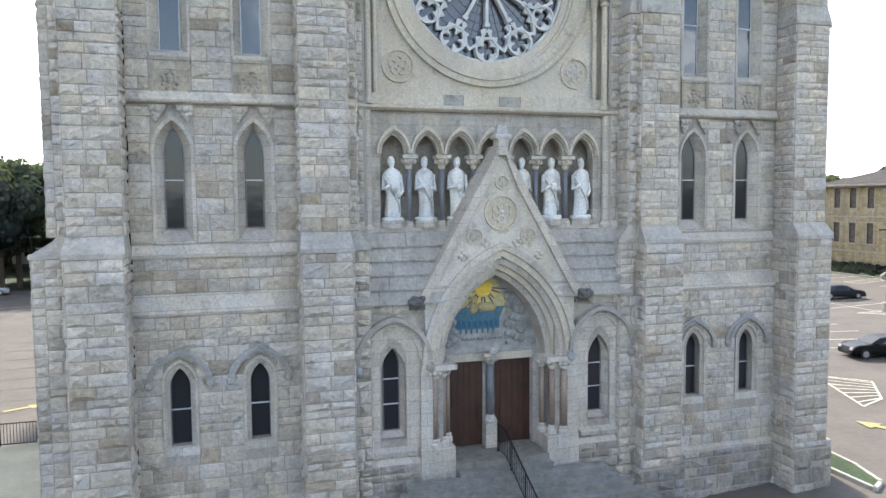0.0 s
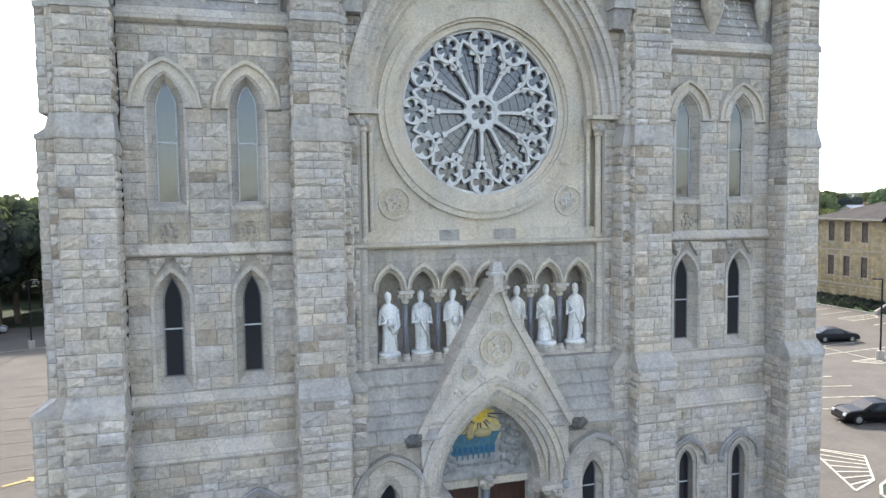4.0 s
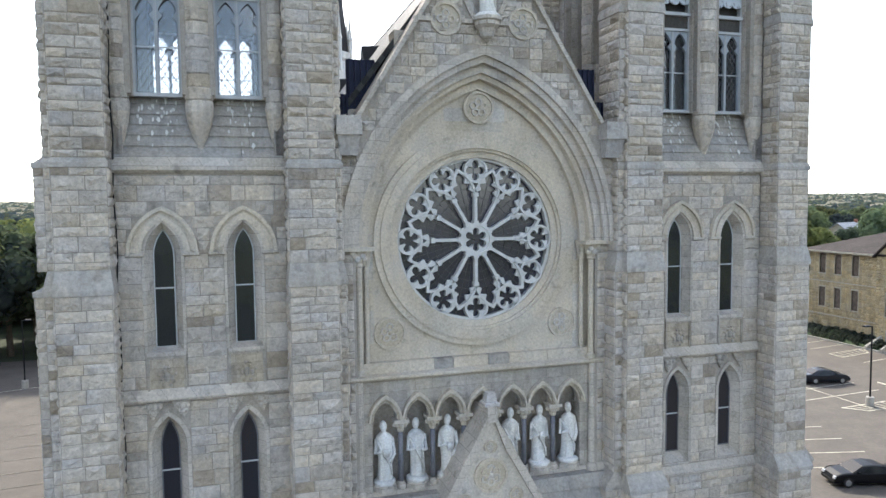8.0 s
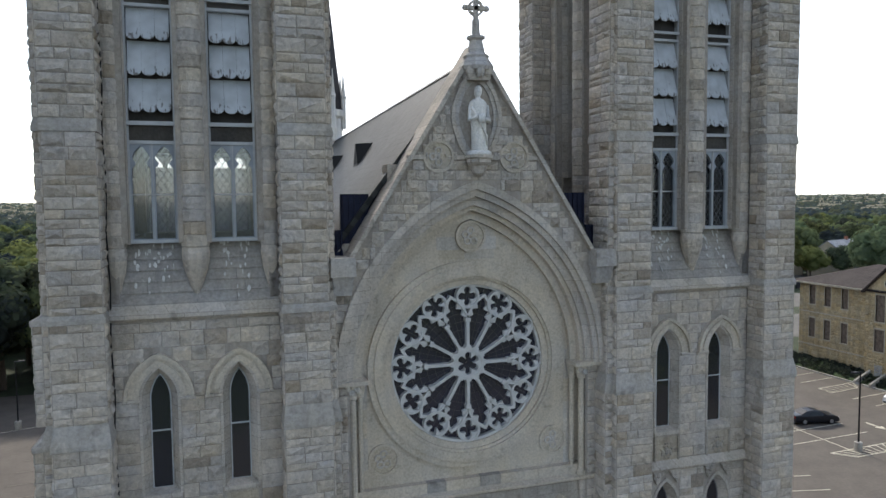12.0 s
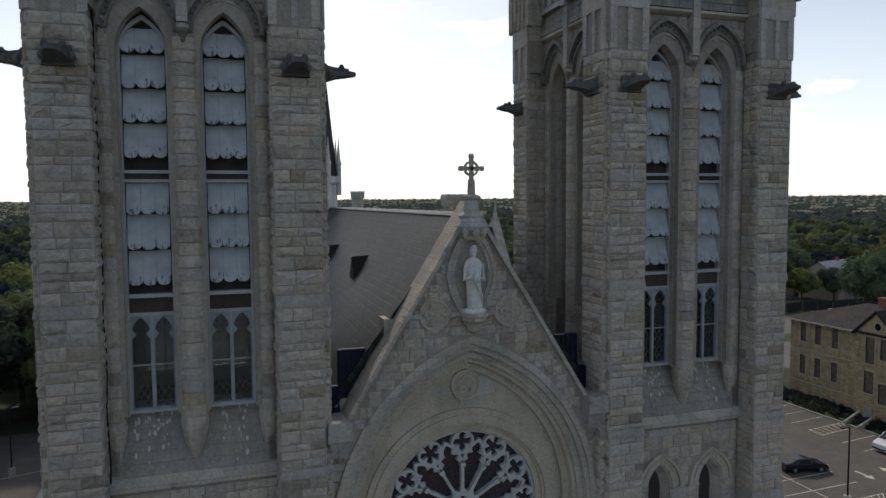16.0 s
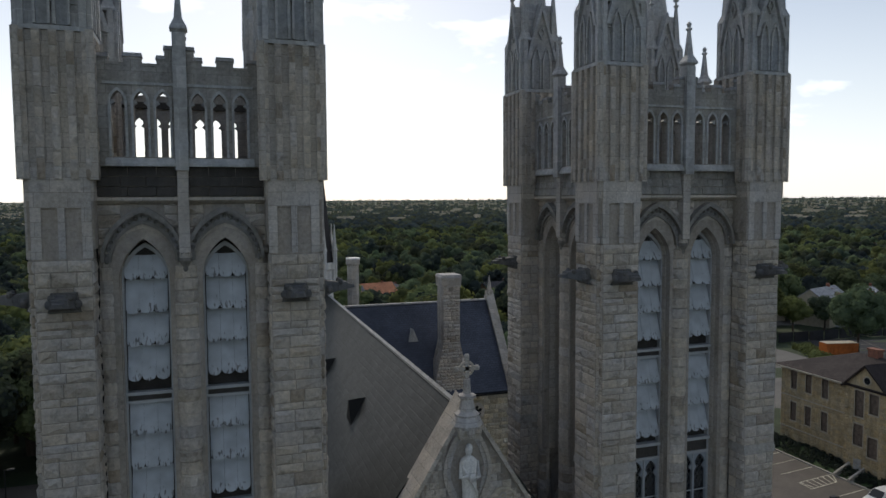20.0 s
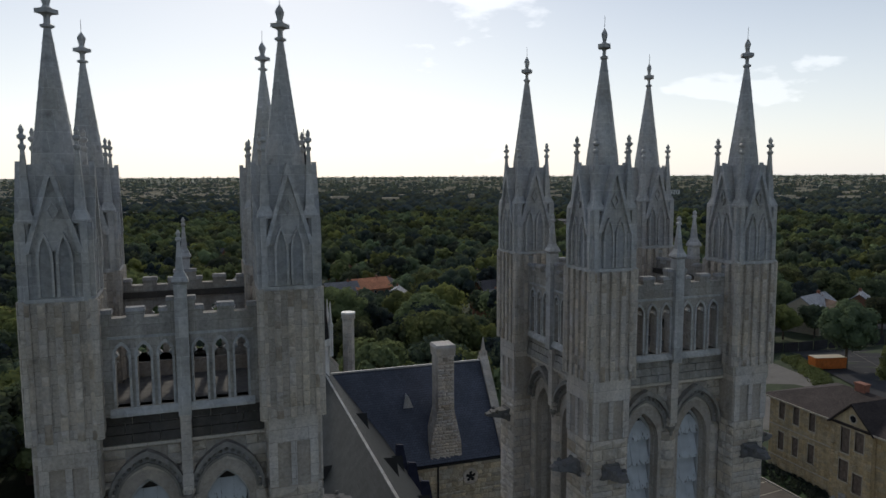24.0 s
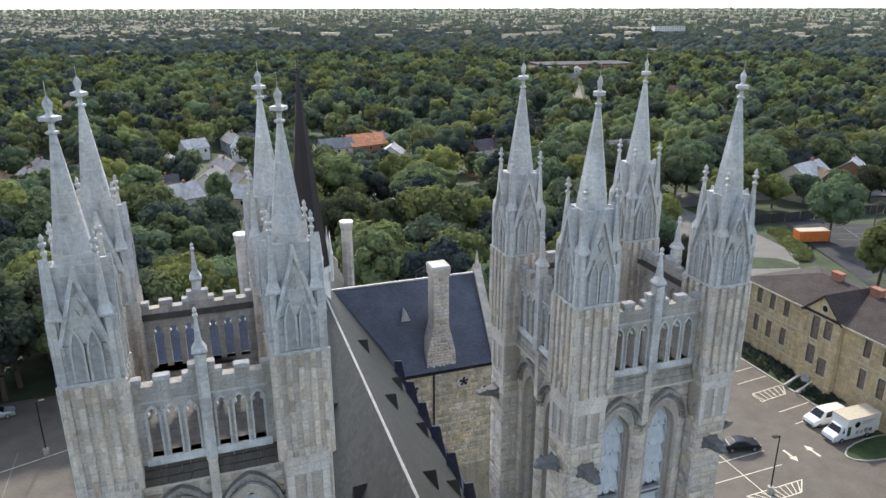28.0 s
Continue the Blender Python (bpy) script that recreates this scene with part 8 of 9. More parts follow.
lamp_post(48.9, 27.8, 7.6, -1)
lamp_post(-30.5, 64.5, 7.6, 1)
lamp_post(-44.0, 40.0, 7.6, 1)
fn = thing("iron_fence", "black iron fence with slim upright bars", "fence", pose(0, 0, 0))
fz = ground_z(-20, 19)
M_CONC = plain("pale_concrete", (0.36, 0.33, 0.24), 0.85, 0, 0.12, 0.8, 0.1)
tagged(part("terrace", Mesh().box(-24, -14.0, 8.0, 18.0, fz - 0.5, fz + 0.35), M_CONC, None, "pale concrete terrace beside the tower"), category="terrace", kind="structure")
for za in (0.42, 1.5):
    part("rail", Mesh().box(-24, -14.5, 17.6, 17.66, fz + za, fz + za + 0.05), M_IRON, fn)
    part("rail", Mesh().box(-17.2, -17.14, 11.5, 17.6, fz + za, fz + za + 0.05), M_IRON, fn)
for i in range(64):
    x = -24 + i * 0.15
    part("bar", Mesh().box(x - 0.011, x + 0.011, 17.62, 17.64, fz + 0.42, fz + 1.5), M_IRON, fn)
for i in range(40):
    y = 11.6 + i * 0.15
    part("bar", Mesh().box(-17.18, -17.16, y - 0.011, y + 0.011, fz + 0.42, fz + 1.5), M_IRON, fn)
for x, y in ((-24, 17.63), (-20.6, 17.63), (-17.17, 17.63), (-17.17, 14.5), (-17.17, 11.5)):
    part("post", Mesh().box(x - 0.04, x + 0.04, y - 0.04, y + 0.04, fz + 0.3, fz + 1.6), M_IRON, fn)

# ---------------------------------------------------------------- trees
def leaf_stuff(name, dark, light, scale, tone_of="object", spray=0.30):
    """Foliage: a shade and hue for each tree, lighter and darker sprays within it."""
    m, n, l, b = nodes_of(name)
    geo = n.new("ShaderNodeNewGeometry")
    t = n.new("ShaderNodeTexNoise")
    t.inputs["Scale"].default_value, t.inputs["Detail"].default_value = scale, 3
    l.new(geo.outputs["Position"], t.inputs["Vector"])
    if tone_of == "object":
        tone = n.new("ShaderNodeObjectInfo").outputs["Random"]
    else:
        at = n.new("ShaderNodeAttribute"); at.attribute_name = "tone"
        tone = at.outputs["Fac"]

    def ma(x, k, c):
        y = n.new("ShaderNodeMath"); y.operation = "MULTIPLY_ADD"
        l.new(x, y.inputs[0]); y.inputs[1].default_value = k
        if isinstance(c, float):
            y.inputs[2].default_value = c
        else:
            l.new(c, y.inputs[2])
        return y.outputs[0]
    f = ma(t.outputs["Fac"], 0.9, -0.58)
    f = ma(geo.outputs["Random Per Island"], spray, f)
    f = ma(tone, 0.85, f)
    cl = n.new("ShaderNodeClamp"); l.new(f, cl.inputs[0])
    mx = n.new("ShaderNodeMix"); mx.data_type = "RGBA"
    mx.inputs["A"].default_value, mx.inputs["B"].default_value = (*dark, 1), (*light, 1)
    l.new(cl.outputs[0], mx.inputs["Factor"])
    fr = n.new("ShaderNodeMath"); fr.operation = "FRACT"; l.new(ma(tone, 9.7, 0.0), fr.inputs[0])
    hm = n.new("ShaderNodeMix"); hm.data_type = "RGBA"
    # hue per tree; its blue end is pushed to imitate distant haze
    hm.inputs["A"].default_value, hm.inputs["B"].default_value = (0.86, 0.96, 1.35, 1), (1.16, 1.05, 0.85, 1)
    l.new(fr.outputs[0], hm.inputs["Factor"])
    hx = n.new("ShaderNodeVectorMath"); hx.operation = "MULTIPLY"
    l.new(mx.outputs["Result"], hx.inputs[0]); l.new(hm.outputs["Result"], hx.inputs[1])
    n.remove(b)
    df, tl, ms = n.new("ShaderNodeBsdfDiffuse"), n.new("ShaderNodeBsdfTranslucent"), n.new("ShaderNodeMixShader")
    ms.inputs[0].default_value = 0.42
    l.new(hx.outputs[0], df.inputs[0]); l.new(hx.outputs[0], tl.inputs[0])
    l.new(df.outputs[0], ms.inputs[1]); l.new(tl.outputs[0], ms.inputs[2]); l.new(ms.outputs[0], n["Material Output"].inputs[0])
    return m


M_LEAF = leaf_stuff("green_foliage", (0.050, 0.060, 0.048), (0.215, 0.255, 0.098), 0.10)
M_LEAF_WOOD = leaf_stuff("woodland_foliage", (0.050, 0.060, 0.048), (0.215, 0.255, 0.098), 0.05, "attribute")
# lifted, greyed base colour paints haze over the far trees
M_LEAF_FAR = leaf_stuff("hazed_far_woodland_foliage", (0.070, 0.085, 0.072), (0.150, 0.175, 0.112), 0.006, "attribute", 0.06)
M_BARK = plain("grey_brown_bark", (0.10, 0.075, 0.055), 0.9, 0, 0.25, 5, 0.4)


def quads_mesh(name, V, mat, tri=None, tone=None):
    """A mesh of loose four sided leaves, V: (n, 4, 3), and of triangles tri: (points, faces); tone: a shade for each point."""
    n = len(V)
    pts = V.reshape(-1, 3)
    nt = 0 if tri is None else len(tri[1])
    P = pts if tri is None else np.concatenate([pts, tri[0]])
    me = bpy.data.meshes.new(name)
    me.vertices.add(len(P)); me.vertices.foreach_set("co", P.astype(np.float32).ravel())
    me.loops.add(4 * n + 3 * nt)
    idx = np.arange(4 * n, dtype=np.int32)
    if nt:
        idx = np.concatenate([idx, (tri[1] + 4 * n).astype(np.int32).ravel()])
    me.loops.foreach_set("vertex_index", idx)
    me.polygons.add(n + nt)
    me.polygons.foreach_set("loop_start", np.concatenate([np.arange(n) * 4, 4 * n + np.arange(nt) * 3]).astype(np.int32))
    if tone is not None:
        me.attributes.new("tone", "FLOAT", "POINT").data.foreach_set("value", tone.astype(np.float32))
    me.materials.append(mat)
    me.update(calc_edges=True)
    me.validate()
    return me


def lobes_of(R, H, z0, k, g):
    """A dome of a crown of radius R and height H that starts at z0, with lumps over it: centres and radii."""
    c = [(0, 0, z0 + H * 0.48, R * 0.70)]
    turn = g.random() * 6.28
    for i in range(k):
        a = turn + 2.4 * i + g.uniform(-0.3, 0.3)
        v = 1.0 - 1.45 * (i + 0.5) / k
        rad = R * 0.68 * math.sqrt(max(0.0, 1 - v * v)) * g.uniform(0.8, 1.15)
        c.append((rad * math.cos(a), rad * math.sin(a), z0 + H * (0.50 + 0.33 * v) + R * g.uniform(-0.06, 0.06), R * g.uniform(0.24, 0.42)))
    return np.array(c)


def leaf_quads(L, count, size, g):
    w = L[:, 3] ** 2
    pick = g.choice(len(L), count, p=w / w.sum())
    d = g.normal(size=(count, 3))
    d[:, 2] = d[:, 2] * 0.9 + 0.22
    d /= np.linalg.norm(d, axis=1)[:, None]
    p = L[pick, :3] + d * (L[pick, 3] * g.uniform(0.82, 1.06, count))[:, None]
    nrm = d + g.normal(scale=0.28, size=(count, 3))
    nrm /= np.linalg.norm(nrm, axis=1)[:, None]
    t = np.cross(nrm, g.normal(size=(count, 3)))
    t /= np.linalg.norm(t, axis=1)[:, None] + 1e-9
    b = np.cross(nrm, t)
    s = (size * g.uniform(0.55, 1.25, count))[:, None]
    t, b = t * s * 0.5, b * s * 0.5 * g.uniform(0.6, 1.0, count)[:, None]
    return np.stack([p - t - b * 0.3, p + b * -1.0, p + t - b * 0.1, p + b], axis=1)


ICO = bmesh.new()
bmesh.ops.create_icosphere(ICO, subdivisions=1, radius=1.0)
ICO_V = np.array([v.co[:] for v in ICO.verts])
ICO_F = np.array([[v.index for v in f.verts] for f in ICO.faces])
ICO.free()


def cores(L, k):
    """Dark leafy lumps inside a crown, as points and triangles."""
    P = np.concatenate([ICO_V * (c[3] * k) + c[:3] for c in L])
    F = np.concatenate([ICO_F + len(ICO_V) * i for i in range(len(L))])
    return P, F


G = np.random.default_rng(7)
crowns, trunks = [], []
for i in range(6):
    R, H = (5.4, 10.5) if i < 4 else (3.6, 12.0)
    L = lobes_of(R, H, 2.0, 15, G)
    crowns.append(quads_mesh("crown", leaf_quads(L, 3600, 0.62, G), M_LEAF, cores(L, 0.86)))
    g = Mesh()
    pts = [(0, 0, -0.6), (0.05, 0.02, 2.0), (0.12, -0.06, 4.5), (0.05, 0.0, 8.2)]
    for a, b, r in ((0, 1, 0.30), (1, 2, 0.24), (2, 3, 0.16)):
        g.tube([pts[a], pts[b]], r, 7)
    for c in L[1:8]:
        zb = 2.2 + 0.5 * (c[2] - 3.5)
        g.tube([(0.05, 0, max(2.0, zb)), (c[0] * 0.5, c[1] * 0.5, (max(2.0, zb) + c[2]) / 2 + 0.2), (c[0], c[1], c[2])], 0.08, 5)
    trunks.append(g.mesh("trunk", M_BARK))


def tree(x, y, s, kind, a, label="leafy green broadleaf tree", z=None, wide=1.0):
    t = thing("tree", label, "tree", Matrix.Translation((x, y, ground_z(x, y) if z is None else z)) @ Matrix.Rotation(a, 4, "Z") @ Matrix.Diagonal((s * wide, s * wide, s, 1)), "trees round the church")
    part("trunk", trunks[kind], None, t)
    part("crown", crowns[kind], None, t)
    return t


# houses of the neighbourhood: x, y, length, depth, wall height, turn, roof colour, wall colour
M_WALLS = [plain("house_wall_" + n, c, 0.8, 0, 0.1, 1.5) for n, c in (("white", (0.62, 0.61, 0.58)), ("brick", (0.28, 0.13, 0.08)), ("cream", (0.52, 0.44, 0.32)), ("grey", (0.34, 0.35, 0.36)))]
M_ROOFS = [slates("house_roof_" + n, c, 0.18, 0.15, 0.9) for n, c in (("grey", (0.20, 0.20, 0.21)), ("brown", (0.16, 0.11, 0.085)), ("orange", (0.52, 0.22, 0.12)), ("pale", (0.42, 0.42, 0.43)), ("dark", (0.07, 0.07, 0.08)))]
RNAME, WNAME = ("grey", "brown", "orange tiled", "pale grey", "dark"), ("white", "red brick", "cream", "grey")
house_spots = []


def house(x, y, L, D, h, turn, rc, wc, z=None, rise=None):
    z = ground_z(x, y) if z is None else z
    house_spots.append((x, y, max(L, D) * 0.62))
    q = Matrix.Translation((x, y, z)) @ Matrix.Rotation(radians(turn), 4, "Z")
    hs = thing("house", "small %s house with a %s gable roof" % (WNAME[wc], RNAME[rc]), "house", q, "neighbourhood houses")
    r = rise or D * 0.36
    part("wall", Mesh().box(-L / 2, L / 2, -D / 2, D / 2, -1, h).prism([(-D / 2, h), (D / 2, h), (0, h + r * 0.96)], -L / 2, L / 2, Matrix.Rotation(math.pi / 2, 4, "Z")), M_WALLS[wc], hs)
    for s in (-1, 1):
        roof_sheet((-L / 2 - 0.4, s * (D / 2 + 0.45), h - 0.25), (L / 2 + 0.4, s * (D / 2 + 0.45), h - 0.25), (L / 2 + 0.4, 0, h + r), (-L / 2 - 0.4, 0, h + r), 0.18, M_ROOFS[rc], hs)
        for i in range(3):
            xx = -L / 2 + L * (i + 0.5) / 3
            w = part("window", Mesh().box(xx - 0.55, xx + 0.55, *sorted((s * (D / 2 - 0.05), s * (D / 2 + 0.06))), h - 2.1, h - 0.8), M_FRAME, hs)
            part("pane", Mesh().box(xx - 0.46, xx + 0.46, *sorted((s * (D / 2), s * (D / 2 + 0.075))), h - 2.0, h - 0.9), M_CARGLASS, w)
    for s in (-1, 1):
        w = part("window", Mesh().box(*sorted((s * (L / 2 - 0.05), s * (L / 2 + 0.06))), -0.6, 0.6, h - 2.1, h - 0.7), M_FRAME, hs)
        part("pane", Mesh().box(*sorted((s * L / 2, s * (L / 2 + 0.075))), -0.5, 0.5, h - 2.0, h - 0.8), M_CARGLASS, w)
    part("chimney", Mesh().box(L * 0.2, L * 0.2 + 0.7, -0.35, 0.35, h, h + r + 0.7), M_BRICK, hs)
    return hs


house(33.5, 134, 8.5, 8, 5.2, 62, 3, 0, 0.0)
house(54.5, 136, 9.5, 8.5, 4.8, 30, 1, 2, 0.0)
house(59, 272, 16, 13, 4.0, 12, 2, 1, -6.5, 3.8)
house(46, 268, 14, 9, 4.0, 8, 0, 2, -6.5)
house(-20, 172, 12, 8, 4.0, 95, 3, 0)
house(-15, 163, 9, 6, 3.4, 5, 3, 0)
house(-22, 196, 13, 9, 5.0, 5, 1, 1)
house(-22, 214, 13, 9, 5.0, 4, 4, 3)
house(-30, 240, 15, 9, 4.5, 3, 4, 3)
house(-19, 262, 10, 8, 5.0, 95, 0, 0)
house(-10, 292, 10, 9, 5.5, 20, 3, 0)
house(-37, 168, 12, 8, 4.0, 95, 0, 2)
house(-30, 205, 10, 8, 4.0, 5, 0, 0)
house(-62, 172, 12, 8, 4.0, 5, 3, 0)
house(-10, 148, 11, 8, 3.6, 8, 4, 3)
house(22, 150, 10, 8, 4.0, 70, 0, 0)
house(196, 172, 22, 11, 4.0, 40, 0, 3)
house(214, 160, 16, 10, 4.6, 40, 0, 3)
house(150, 168, 14, 9, 4.0, 30, 1, 2)
house(118, 168, 12, 9, 4.0, 30, 1, 0)
house(243, 232, 16, 11, 6.0, 30, 4, 1)
house(104, 152, 9, 8, 6.0, 40, 0, 0)
house(84, 196, 10, 8, 5.5, 20, 0, 1)
for i in range(125):
    a = radians(G.uniform(-22, 62))
    d = 180 + 720 * G.random() ** 1.2
    house(d * math.sin(a), d * math.cos(a), G.uniform(9, 15), G.uniform(8, 10), G.uniform(4.5, 6.5), G.uniform(0, 180), int(G.choice([0, 0, 1, 3, 3, 4])), int(G.integers(0, 4)))

house_spots += [(56, 256, 13), (51, 242, 10), (-18, 188, 9), (-19, 212, 8), (38, 152, 7), (60, 150, 6)]     # open gardens

# larger flat roofed buildings further off
def hall(x, y, L, D, h, turn, wc, label, rc=M_ROOFS[3]):
    house_spots.append((x, y, max(L, D) * 0.55))
    q = Matrix.Translation((x, y, ground_z(x, y))) @ Matrix.Rotation(radians(turn), 4, "Z")
    b = thing("flat_roofed_building", label, "building", q)
    part("wall", Mesh().box(-L / 2, L / 2, -D / 2, D / 2, -1, h), M_WALLS[wc], b)
    part("roof", Mesh().box(-L / 2 - 0.3, L / 2 + 0.3, -D / 2 - 0.3, D / 2 + 0.3, h, h + 0.7), M_ROOFS[4], b, "dark flat roof")
    for f in range(max(1, int(h / 3.5))):
        for i in range(int(L / 5)):
            x0 = -L / 2 + 5 * i + 1.2
            part("window", Mesh().box(x0, x0 + 2.6, -D / 2 - 0.06, -D / 2 + 0.1, 1.0 + 3.5 * f, 2.8 + 3.5 * f), M_CARGLASS, b)


hall(352, 600, 95, 40, 9, -8, 1, "long flat roofed brick school among trees")
hall(300, 580, 50, 30, 8, -8, 1, "flat roofed brick school wing")
hall(940, 1270, 62, 24, 22, -20, 0, "white apartment block far over the trees")
hall(560, 800, 60, 40, 7, 10, 2, "pale low commercial building")
hall(640, 700, 70, 40, 7, 20, 2, "pale low commercial building")
hall(-150, 900, 60, 30, 8, 5, 0, "white low building far off")
hall(-90, 980, 50, 30, 8, 5, 0, "white low building far off")
hall(90, 1500, 60, 30, 8, 5, 1, "red brick building far off")

# roads and yards seen between the trees
M_ROAD = plain("grey_road", (0.15, 0.142, 0.13), 0.9, 0, 0.15, 0.3, 0.1)
M_YARD = plain("dark_yard_asphalt", (0.05, 0.05, 0.052), 0.95, 0, 0.2, 0.3, 0.1, 0.2)
roads = []


def road(name, pts, w, mat, label, pad=None):
    g = Mesh()
    vs = []
    for i, (x, y) in enumerate(pts):
        a, b = Vector(pts[max(0, i - 1)]), Vector(pts[min(len(pts) - 1, i + 1)])
        d = (b - a).normalized()
        n = Vector((-d.y, d.x)) * w / 2
        vs += [(x + n.x, y + n.y, ground_z(x + n.x, y + n.y) + 0.035), (x - n.x, y - n.y, ground_z(x - n.x, y - n.y) + 0.035)]
        roads.append((x, y, w * 0.5 + 3.0 if pad is None else pad))
    g.add(vs, [(2 * i, 2 * i + 1, 2 * i + 3, 2 * i + 2) for i in range(len(pts) - 1)])
    tagged(part(name, g, mat, None, label), category="road", kind="structure")


def along(a, b, n):
    return [(a[0] + (b[0] - a[0]) * i / n, a[1] + (b[1] - a[1]) * i / n) for i in range(n + 1)]


road("driveway", along((60, 61), (85, 73), 6) + [(95, 79), (101, 86), (102, 95), (101, 106), (100, 118), (103, 132)], 13, M_ROAD, "pale driveway behind the stone house")
road("street", along((104, 128), (300, 118), 22), 13, M_ROAD, "grey street between houses and trees")
road("street", along((4, 120), (2, 300), 24), 4.5, M_ROAD, "narrow pale lane between gardens")
road("street", along((200, 330), (300, 520), 24), 7, M_ROAD, "grey street between trees")
road("yard", along((126, 56), (141, 97), 10), 44, M_YARD, "dark asphalt yard with painted lines", 15.0)
for i in range(7):
    stripe((116 + 2.0 * i, 75 + 4.2 * i), (124 + 2.0 * i, 71 + 4.2 * i), 0.14, M_FADED)
stripe((120, 71), (136, 104), 0.14, M_FADED)
sk = thing("skip_container", "orange steel skip container in the yard", "container", pose(116, 88.8, ground_z(116, 88.8) + 0.1, 0, 0, -14))
M_ORANGE = plain("orange_steel", (0.62, 0.17, 0.03), 0.55, 0, 0.15, 2)
part("body", Mesh().box(-3.4, 3.4, -1.25, 1.25, 0.1, 2.4, None, -0.1, -0.06), M_ORANGE, sk)
for i in range(9):
    part("rib", Mesh().box(-3.3 + i * 0.8, -3.2 + i * 0.8, -1.36, 1.36, 0.2, 2.3), M_ORANGE, sk)
part("top_sheet", Mesh().box(-3.45, 3.45, -1.3, 1.3, 2.4, 2.5), M_BROWN, sk)
yf = thing("yard_fence", "dark screened yard fence", "fence", pose(0, 0, 0))
for i in range(14):
    x, y = 113.5 + i * 4.2, 102.5 - i * 0.25
    part("panel", Mesh().box(x, x + 4.1, y, y + 0.08, ground_z(x, y), ground_z(x, y) + 2.2), M_YARD, yf)
    part("post", Mesh().lathe([(0.05, ground_z(x, y)), (0.05, ground_z(x, y) + 2.4)], x, y - 0.06, 6), M_IRON, yf)
for x, y, h in ((128, 84, 9.5), (120, 140, 10), (170, 128, 10), (205, 122, 10), (150, 133, 10)):
    up = thing("utility_pole", "brown timber utility pole", "pole", pose(x, y, ground_z(x, y)))
    part("pole", Mesh().lathe([(0.16, -0.5), (0.11, h)], 0, 0, 8), M_BARK, up)
    part("cross_arm", Mesh().box(-1.1, 1.1, -0.06, 0.06, h - 0.7, h - 0.55), M_BARK, up)

# single trees near the church
AVOID = [(100, 80, 10), (110, 72, 12), (120, 64, 14), (108, 92, 8), (116, 100, 8)] + [(69, y, 15) for y in range(12, 62, 6)] + [(76, y, 15) for y in range(12, 62, 6)] + roads + house_spots


def free(x, y, r=3.0):
    if -47 < x < 66 and -200 < y < 62 or -60 < x < -20 and y < 86:
        return False
    if abs(x) < 27 and y < 72:
        return False
    return all((x - a) ** 2 + (y - b) ** 2 > (c + r) ** 2 for a, b, c in AVOID)


for x, y, k in ((138, 128, 1.1), (150, 127, 1.0), (163, 131, 1.2), (173, 141, 1.3), (182, 136, 1.1), (156, 141, 1.25), (146, 137, 1.2), (192, 148, 1.3), (206, 140, 1.2), (200, 158, 1.2), (186, 160, 1.3), (170, 156, 1.3), (113, 114, 0.8), (121, 121, 0.9), (109, 127, 1.1), (128, 113, 0.7), (137, 112, 0.7), (148, 111, 0.75), (160, 112, 0.8), (172, 108, 0.9), (184, 112, 1.0), (118, 134, 1.2), (129, 138, 1.2), (100, 128, 0.9)):
    tree(x, y, k, int(G.integers(0, 4)), G.uniform(0, 6.28), "leafy green tree beside the street", wide=1.15)
made = 0
for ring in range(12):
    d = 66 + ring * 9.6
    n = int(radians(110) * d / 10.0)
    for i in range(n):
        a = radians(-40 + 110 * (i + G.uniform(-0.35, 0.35)) / n)
        dd = d + G.uniform(-3, 3)
        x, y = -8.5 + dd * math.sin(a), dd * math.cos(a)
        if not free(x, y, 2.0):
            continue
        s = G.uniform(0.85, 1.5)
        tree(x, y, s, int(G.integers(0, 6)), G.uniform(0, 6.28), wide=G.uniform(0.95, 1.25))
        made += 1
# dense tall trees at the edge of the lower car park
for i in range(26):
    x, y = -52 + 2.2 * i + G.uniform(-1, 1), 84 + G.uniform(-4, 8) + 0.1 * abs(i - 12)
    if x < -8:
        tree(x, y, G.uniform(1.15, 1.45), int(G.integers(0, 4)), G.uniform(0, 6.28), "tall dense dark green tree beside the car park")
for i in range(16):
    x, y = -50 + G.uniform(-3, 2), 20 + 4.2 * i
    tree(x, y, G.uniform(0.9, 1.2), int(G.integers(0, 4)), G.uniform(0, 6.28), "tall dense dark green tree beside the car park")
tree(31.2, 5.6, 0.34, 1, 0.4, "young tree in a kerbed island", wide=1.1)
tree(27.6, 4.0, 0.30, 2, 1.4, "young tree in a kerbed island", wide=1.1)

# woods to the horizon: one mass, finer near, coarser far
AV = np.array([(a, b, c) for a, b, c in house_spots + roads])


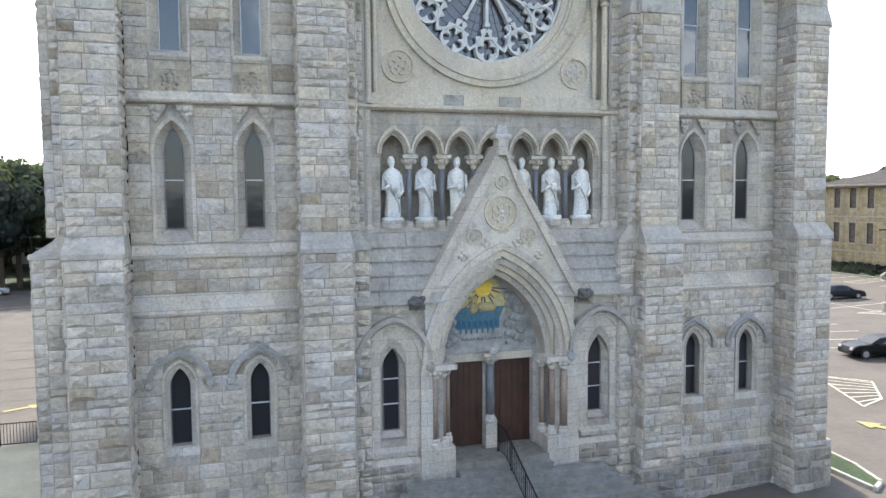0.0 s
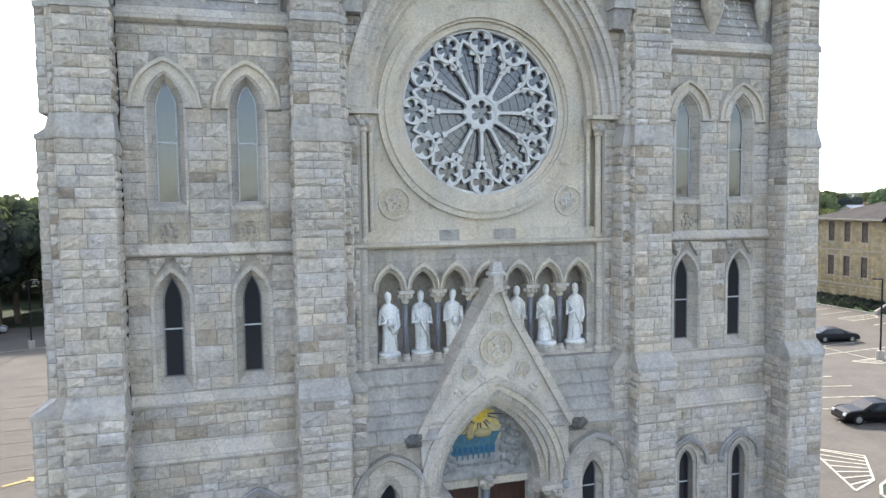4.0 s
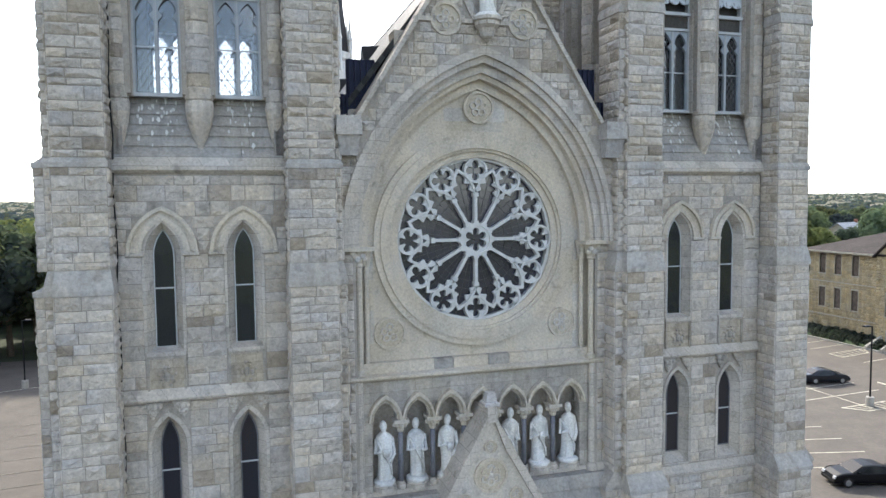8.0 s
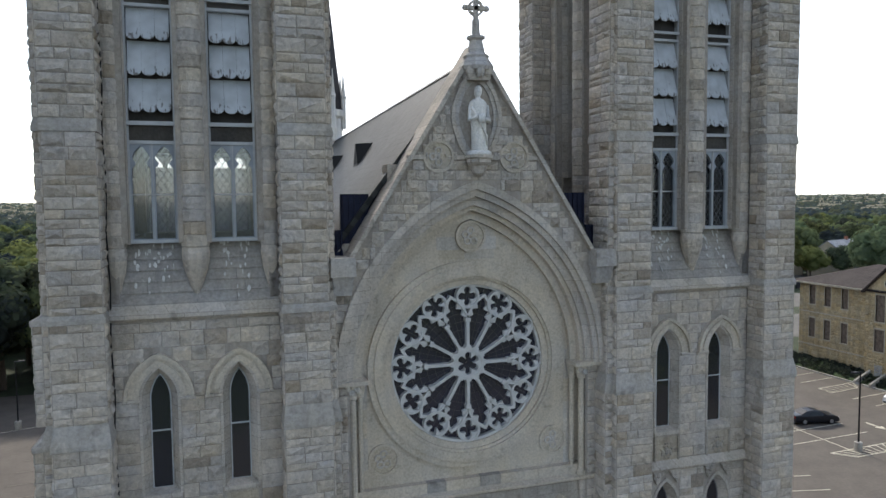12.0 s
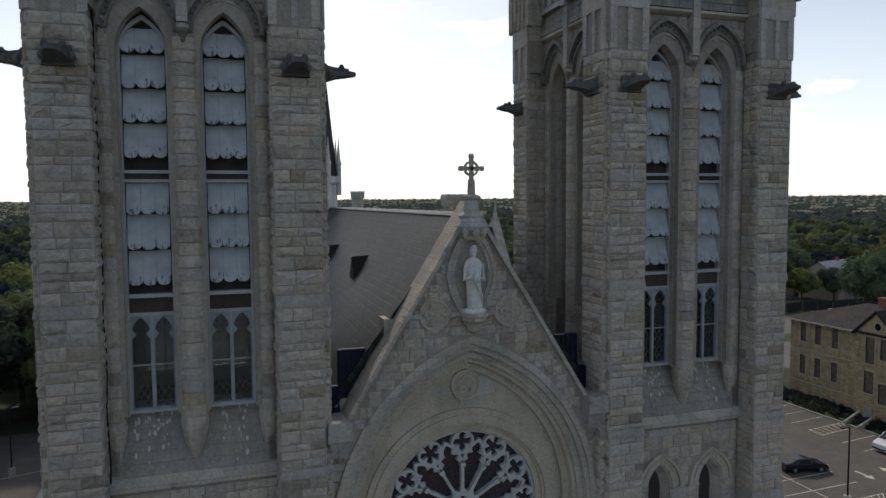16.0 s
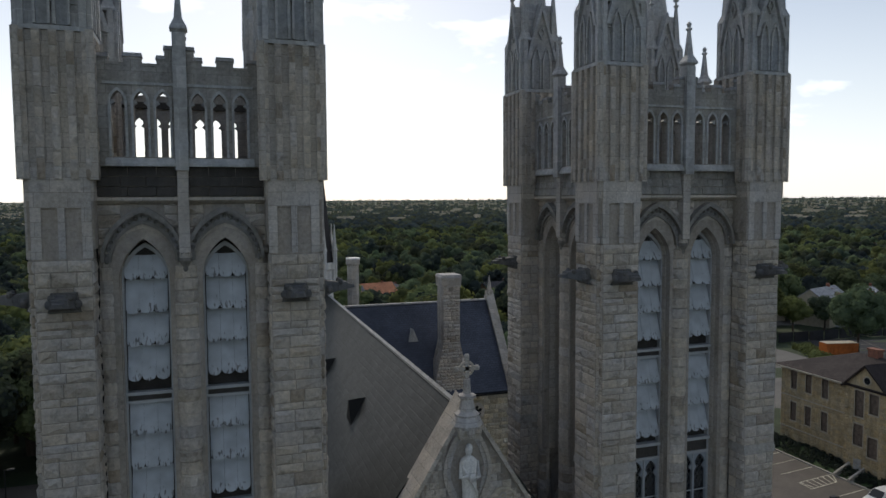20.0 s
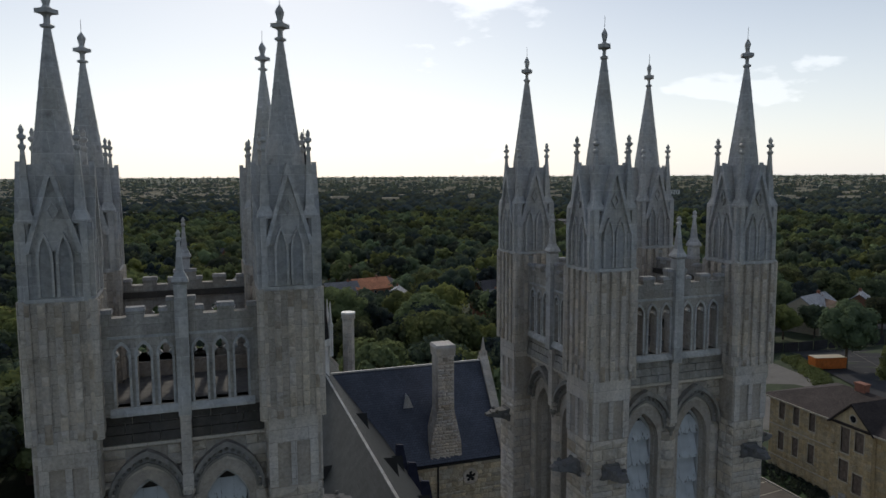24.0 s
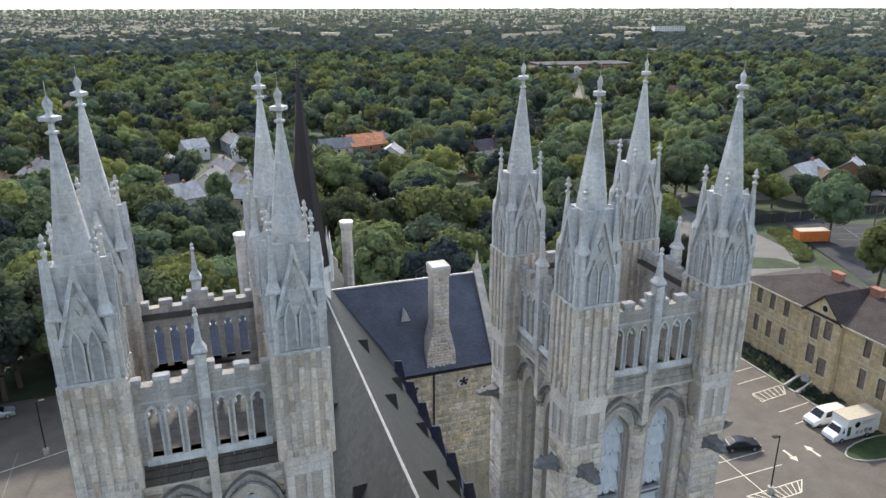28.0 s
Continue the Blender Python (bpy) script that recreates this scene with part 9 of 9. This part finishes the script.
class Wood:
    """Crowns that gather into one mesh."""

    def __init__(self):
        self.leaf, self.leaf_tone, self.core_v, self.core_f, self.core_tone, self.count = [], [], [], [], [], 0

    def scatter(self, d0, d1, sp, quads, size, a0=-28, a1=68, lob=7, grow=0.0, thin=0.0):
        d = d0
        while d < d1:
            s = sp + grow * d
            n = max(1, int(radians(a1 - a0) * d / s))
            for i in range(n):
                a = radians(a0 + (a1 - a0) * (i + G.uniform(-0.4, 0.4)) / n)
                dd = d + G.uniform(-0.45, 0.45) * s
                x, y = -8.5 + dd * math.sin(a), dd * math.cos(a)
                if thin and G.random() < thin:
                    continue
                if len(AV) and np.any((AV[:, 0] - x) ** 2 + (AV[:, 1] - y) ** 2 < (AV[:, 2] + 2.5) ** 2):
                    continue
                k = s / 9.0
                w = G.uniform(0.65, 1.45)
                R, H = min(4.6 * k * w, 10.0), min(9.5 * (0.6 + 0.4 * k), 15) * w ** 0.6 * G.uniform(0.8, 1.2)
                L = lobes_of(R, H, 1.5 if quads > 50 else 0.0, lob, G)
                o = np.array([x, y, ground_z(x, y)])
                tone = G.random() ** 1.3
                count = int(quads * w)
                self.leaf.append(leaf_quads(L, count, size, G) + o)
                self.leaf_tone.append(np.full(4 * count, tone))
                if quads > 20:
                    P, F = cores(L[:1 + lob // 2] if quads > 50 else L[:1], 0.90 if quads > 50 else 1.15)
                    self.core_f.append(F + self.count)
                    self.core_v.append(P + o)
                    self.core_tone.append(np.full(len(P), tone))
                    self.count += len(P)
            d += s * 0.95

    def build(self, name, mat, label):
        tri = (np.concatenate(self.core_v), np.concatenate(self.core_f)) if self.core_v else None
        me = quads_mesh(name, np.concatenate(self.leaf), mat, tri, np.concatenate(self.leaf_tone + self.core_tone))
        tagged(new(name, me), label, "woods", kind="stuff")


wood = Wood()
wood.scatter(178, 340, 12.5, 380, 1.15, lob=12)
wood.scatter(340, 860, 13.5, 100, 2.1, lob=8)
wood.scatter(70, 300, 14.0, 20, 4.0, a0=80, a1=320, lob=4)
wood.build("woods", M_LEAF_WOOD, "leafy green suburban woods between the houses")
# woods beyond 860 m, in the foliage colour with haze mixed in
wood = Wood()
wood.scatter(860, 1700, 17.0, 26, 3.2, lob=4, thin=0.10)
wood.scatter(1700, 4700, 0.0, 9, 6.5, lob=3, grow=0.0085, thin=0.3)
wood.build("far_woods", M_LEAF_FAR, "distant woods with haze painted into their grey green, reaching to the horizon")

# pale buildings far out on the plain, made many to lighten it like haze
fb = Mesh()
for i in range(900):
    a, d = radians(G.uniform(-25, 62)), 1200 + 2900 * G.random() ** 0.8
    x, y = d * math.sin(a), d * math.cos(a)
    w, dp, h = G.uniform(8, 44), G.uniform(6, 14), G.uniform(7, 17)
    z = ground_z(x, y)
    fb.box(x - w / 2, x + w / 2, y - dp / 2, y + dp / 2, z - 3, z + h, None)
for i in range(650):         # a pale suburb
    a, d = radians(G.uniform(-16, 4)), 1250 + 1500 * G.random()
    x, y = d * math.sin(a), d * math.cos(a)
    w, dp = G.uniform(9, 16), G.uniform(8, 11)
    z = ground_z(x, y)
    fb.box(x - w / 2, x + w / 2, y - dp / 2, y + dp / 2, z - 3, z + 7.5, None).wedge(x - w / 2, x + w / 2, [(y - dp / 2, z + 7.5), (y + dp / 2, z + 7.5), (y, z + 12.0)])
tagged(part("distant_buildings", fb, M_WALLS[2], None, "pale scattered buildings on the far plain", fix=False), category="buildings", kind="stuff")

hg = []
W2 = np.random.default_rng(31)
for i in range(150):
    t = W2.random()
    x, y = 106 + 9 * t + W2.uniform(-2.2, 2.2), 80 + 18 * t + W2.uniform(-1, 1)
    r = W2.uniform(0.3, 0.8)
    hg.append(leaf_quads(np.array([(x, y, ground_z(x, y) + r * 0.5, r), (x + r, y, ground_z(x, y) + r * 0.4, r * 0.7)]), 40, 0.4, W2))
tagged(new("hedge_strip", quads_mesh("hedge_strip", np.concatenate(hg), M_LEAF)), "rough green hedge strip beside the yard", "hedge", kind="stuff")
# weeds and rough grass on the bank before the stone house and round the islands
W = np.random.default_rng(12)
tufts = []
for i in range(420):
    y = W.uniform(38.5, 60.5)
    x = 68.3 + 2.6 * W.random() ** 0.7
    z = 0.35 + (x - 68.1) * 0.37
    r = W.uniform(0.12, 0.42)
    L = np.array([(x, y, z + r * 0.4, r), (x + W.uniform(-.3, .3), y + W.uniform(-.3, .3), z + r * 0.3, r * 0.7)])
    tufts.append(leaf_quads(L, 26, 0.26, W))
tagged(new("bank_weeds", quads_mesh("bank_weeds", np.concatenate(tufts), M_LEAF)), "rough green weeds on the grass bank", "weeds", kind="stuff")
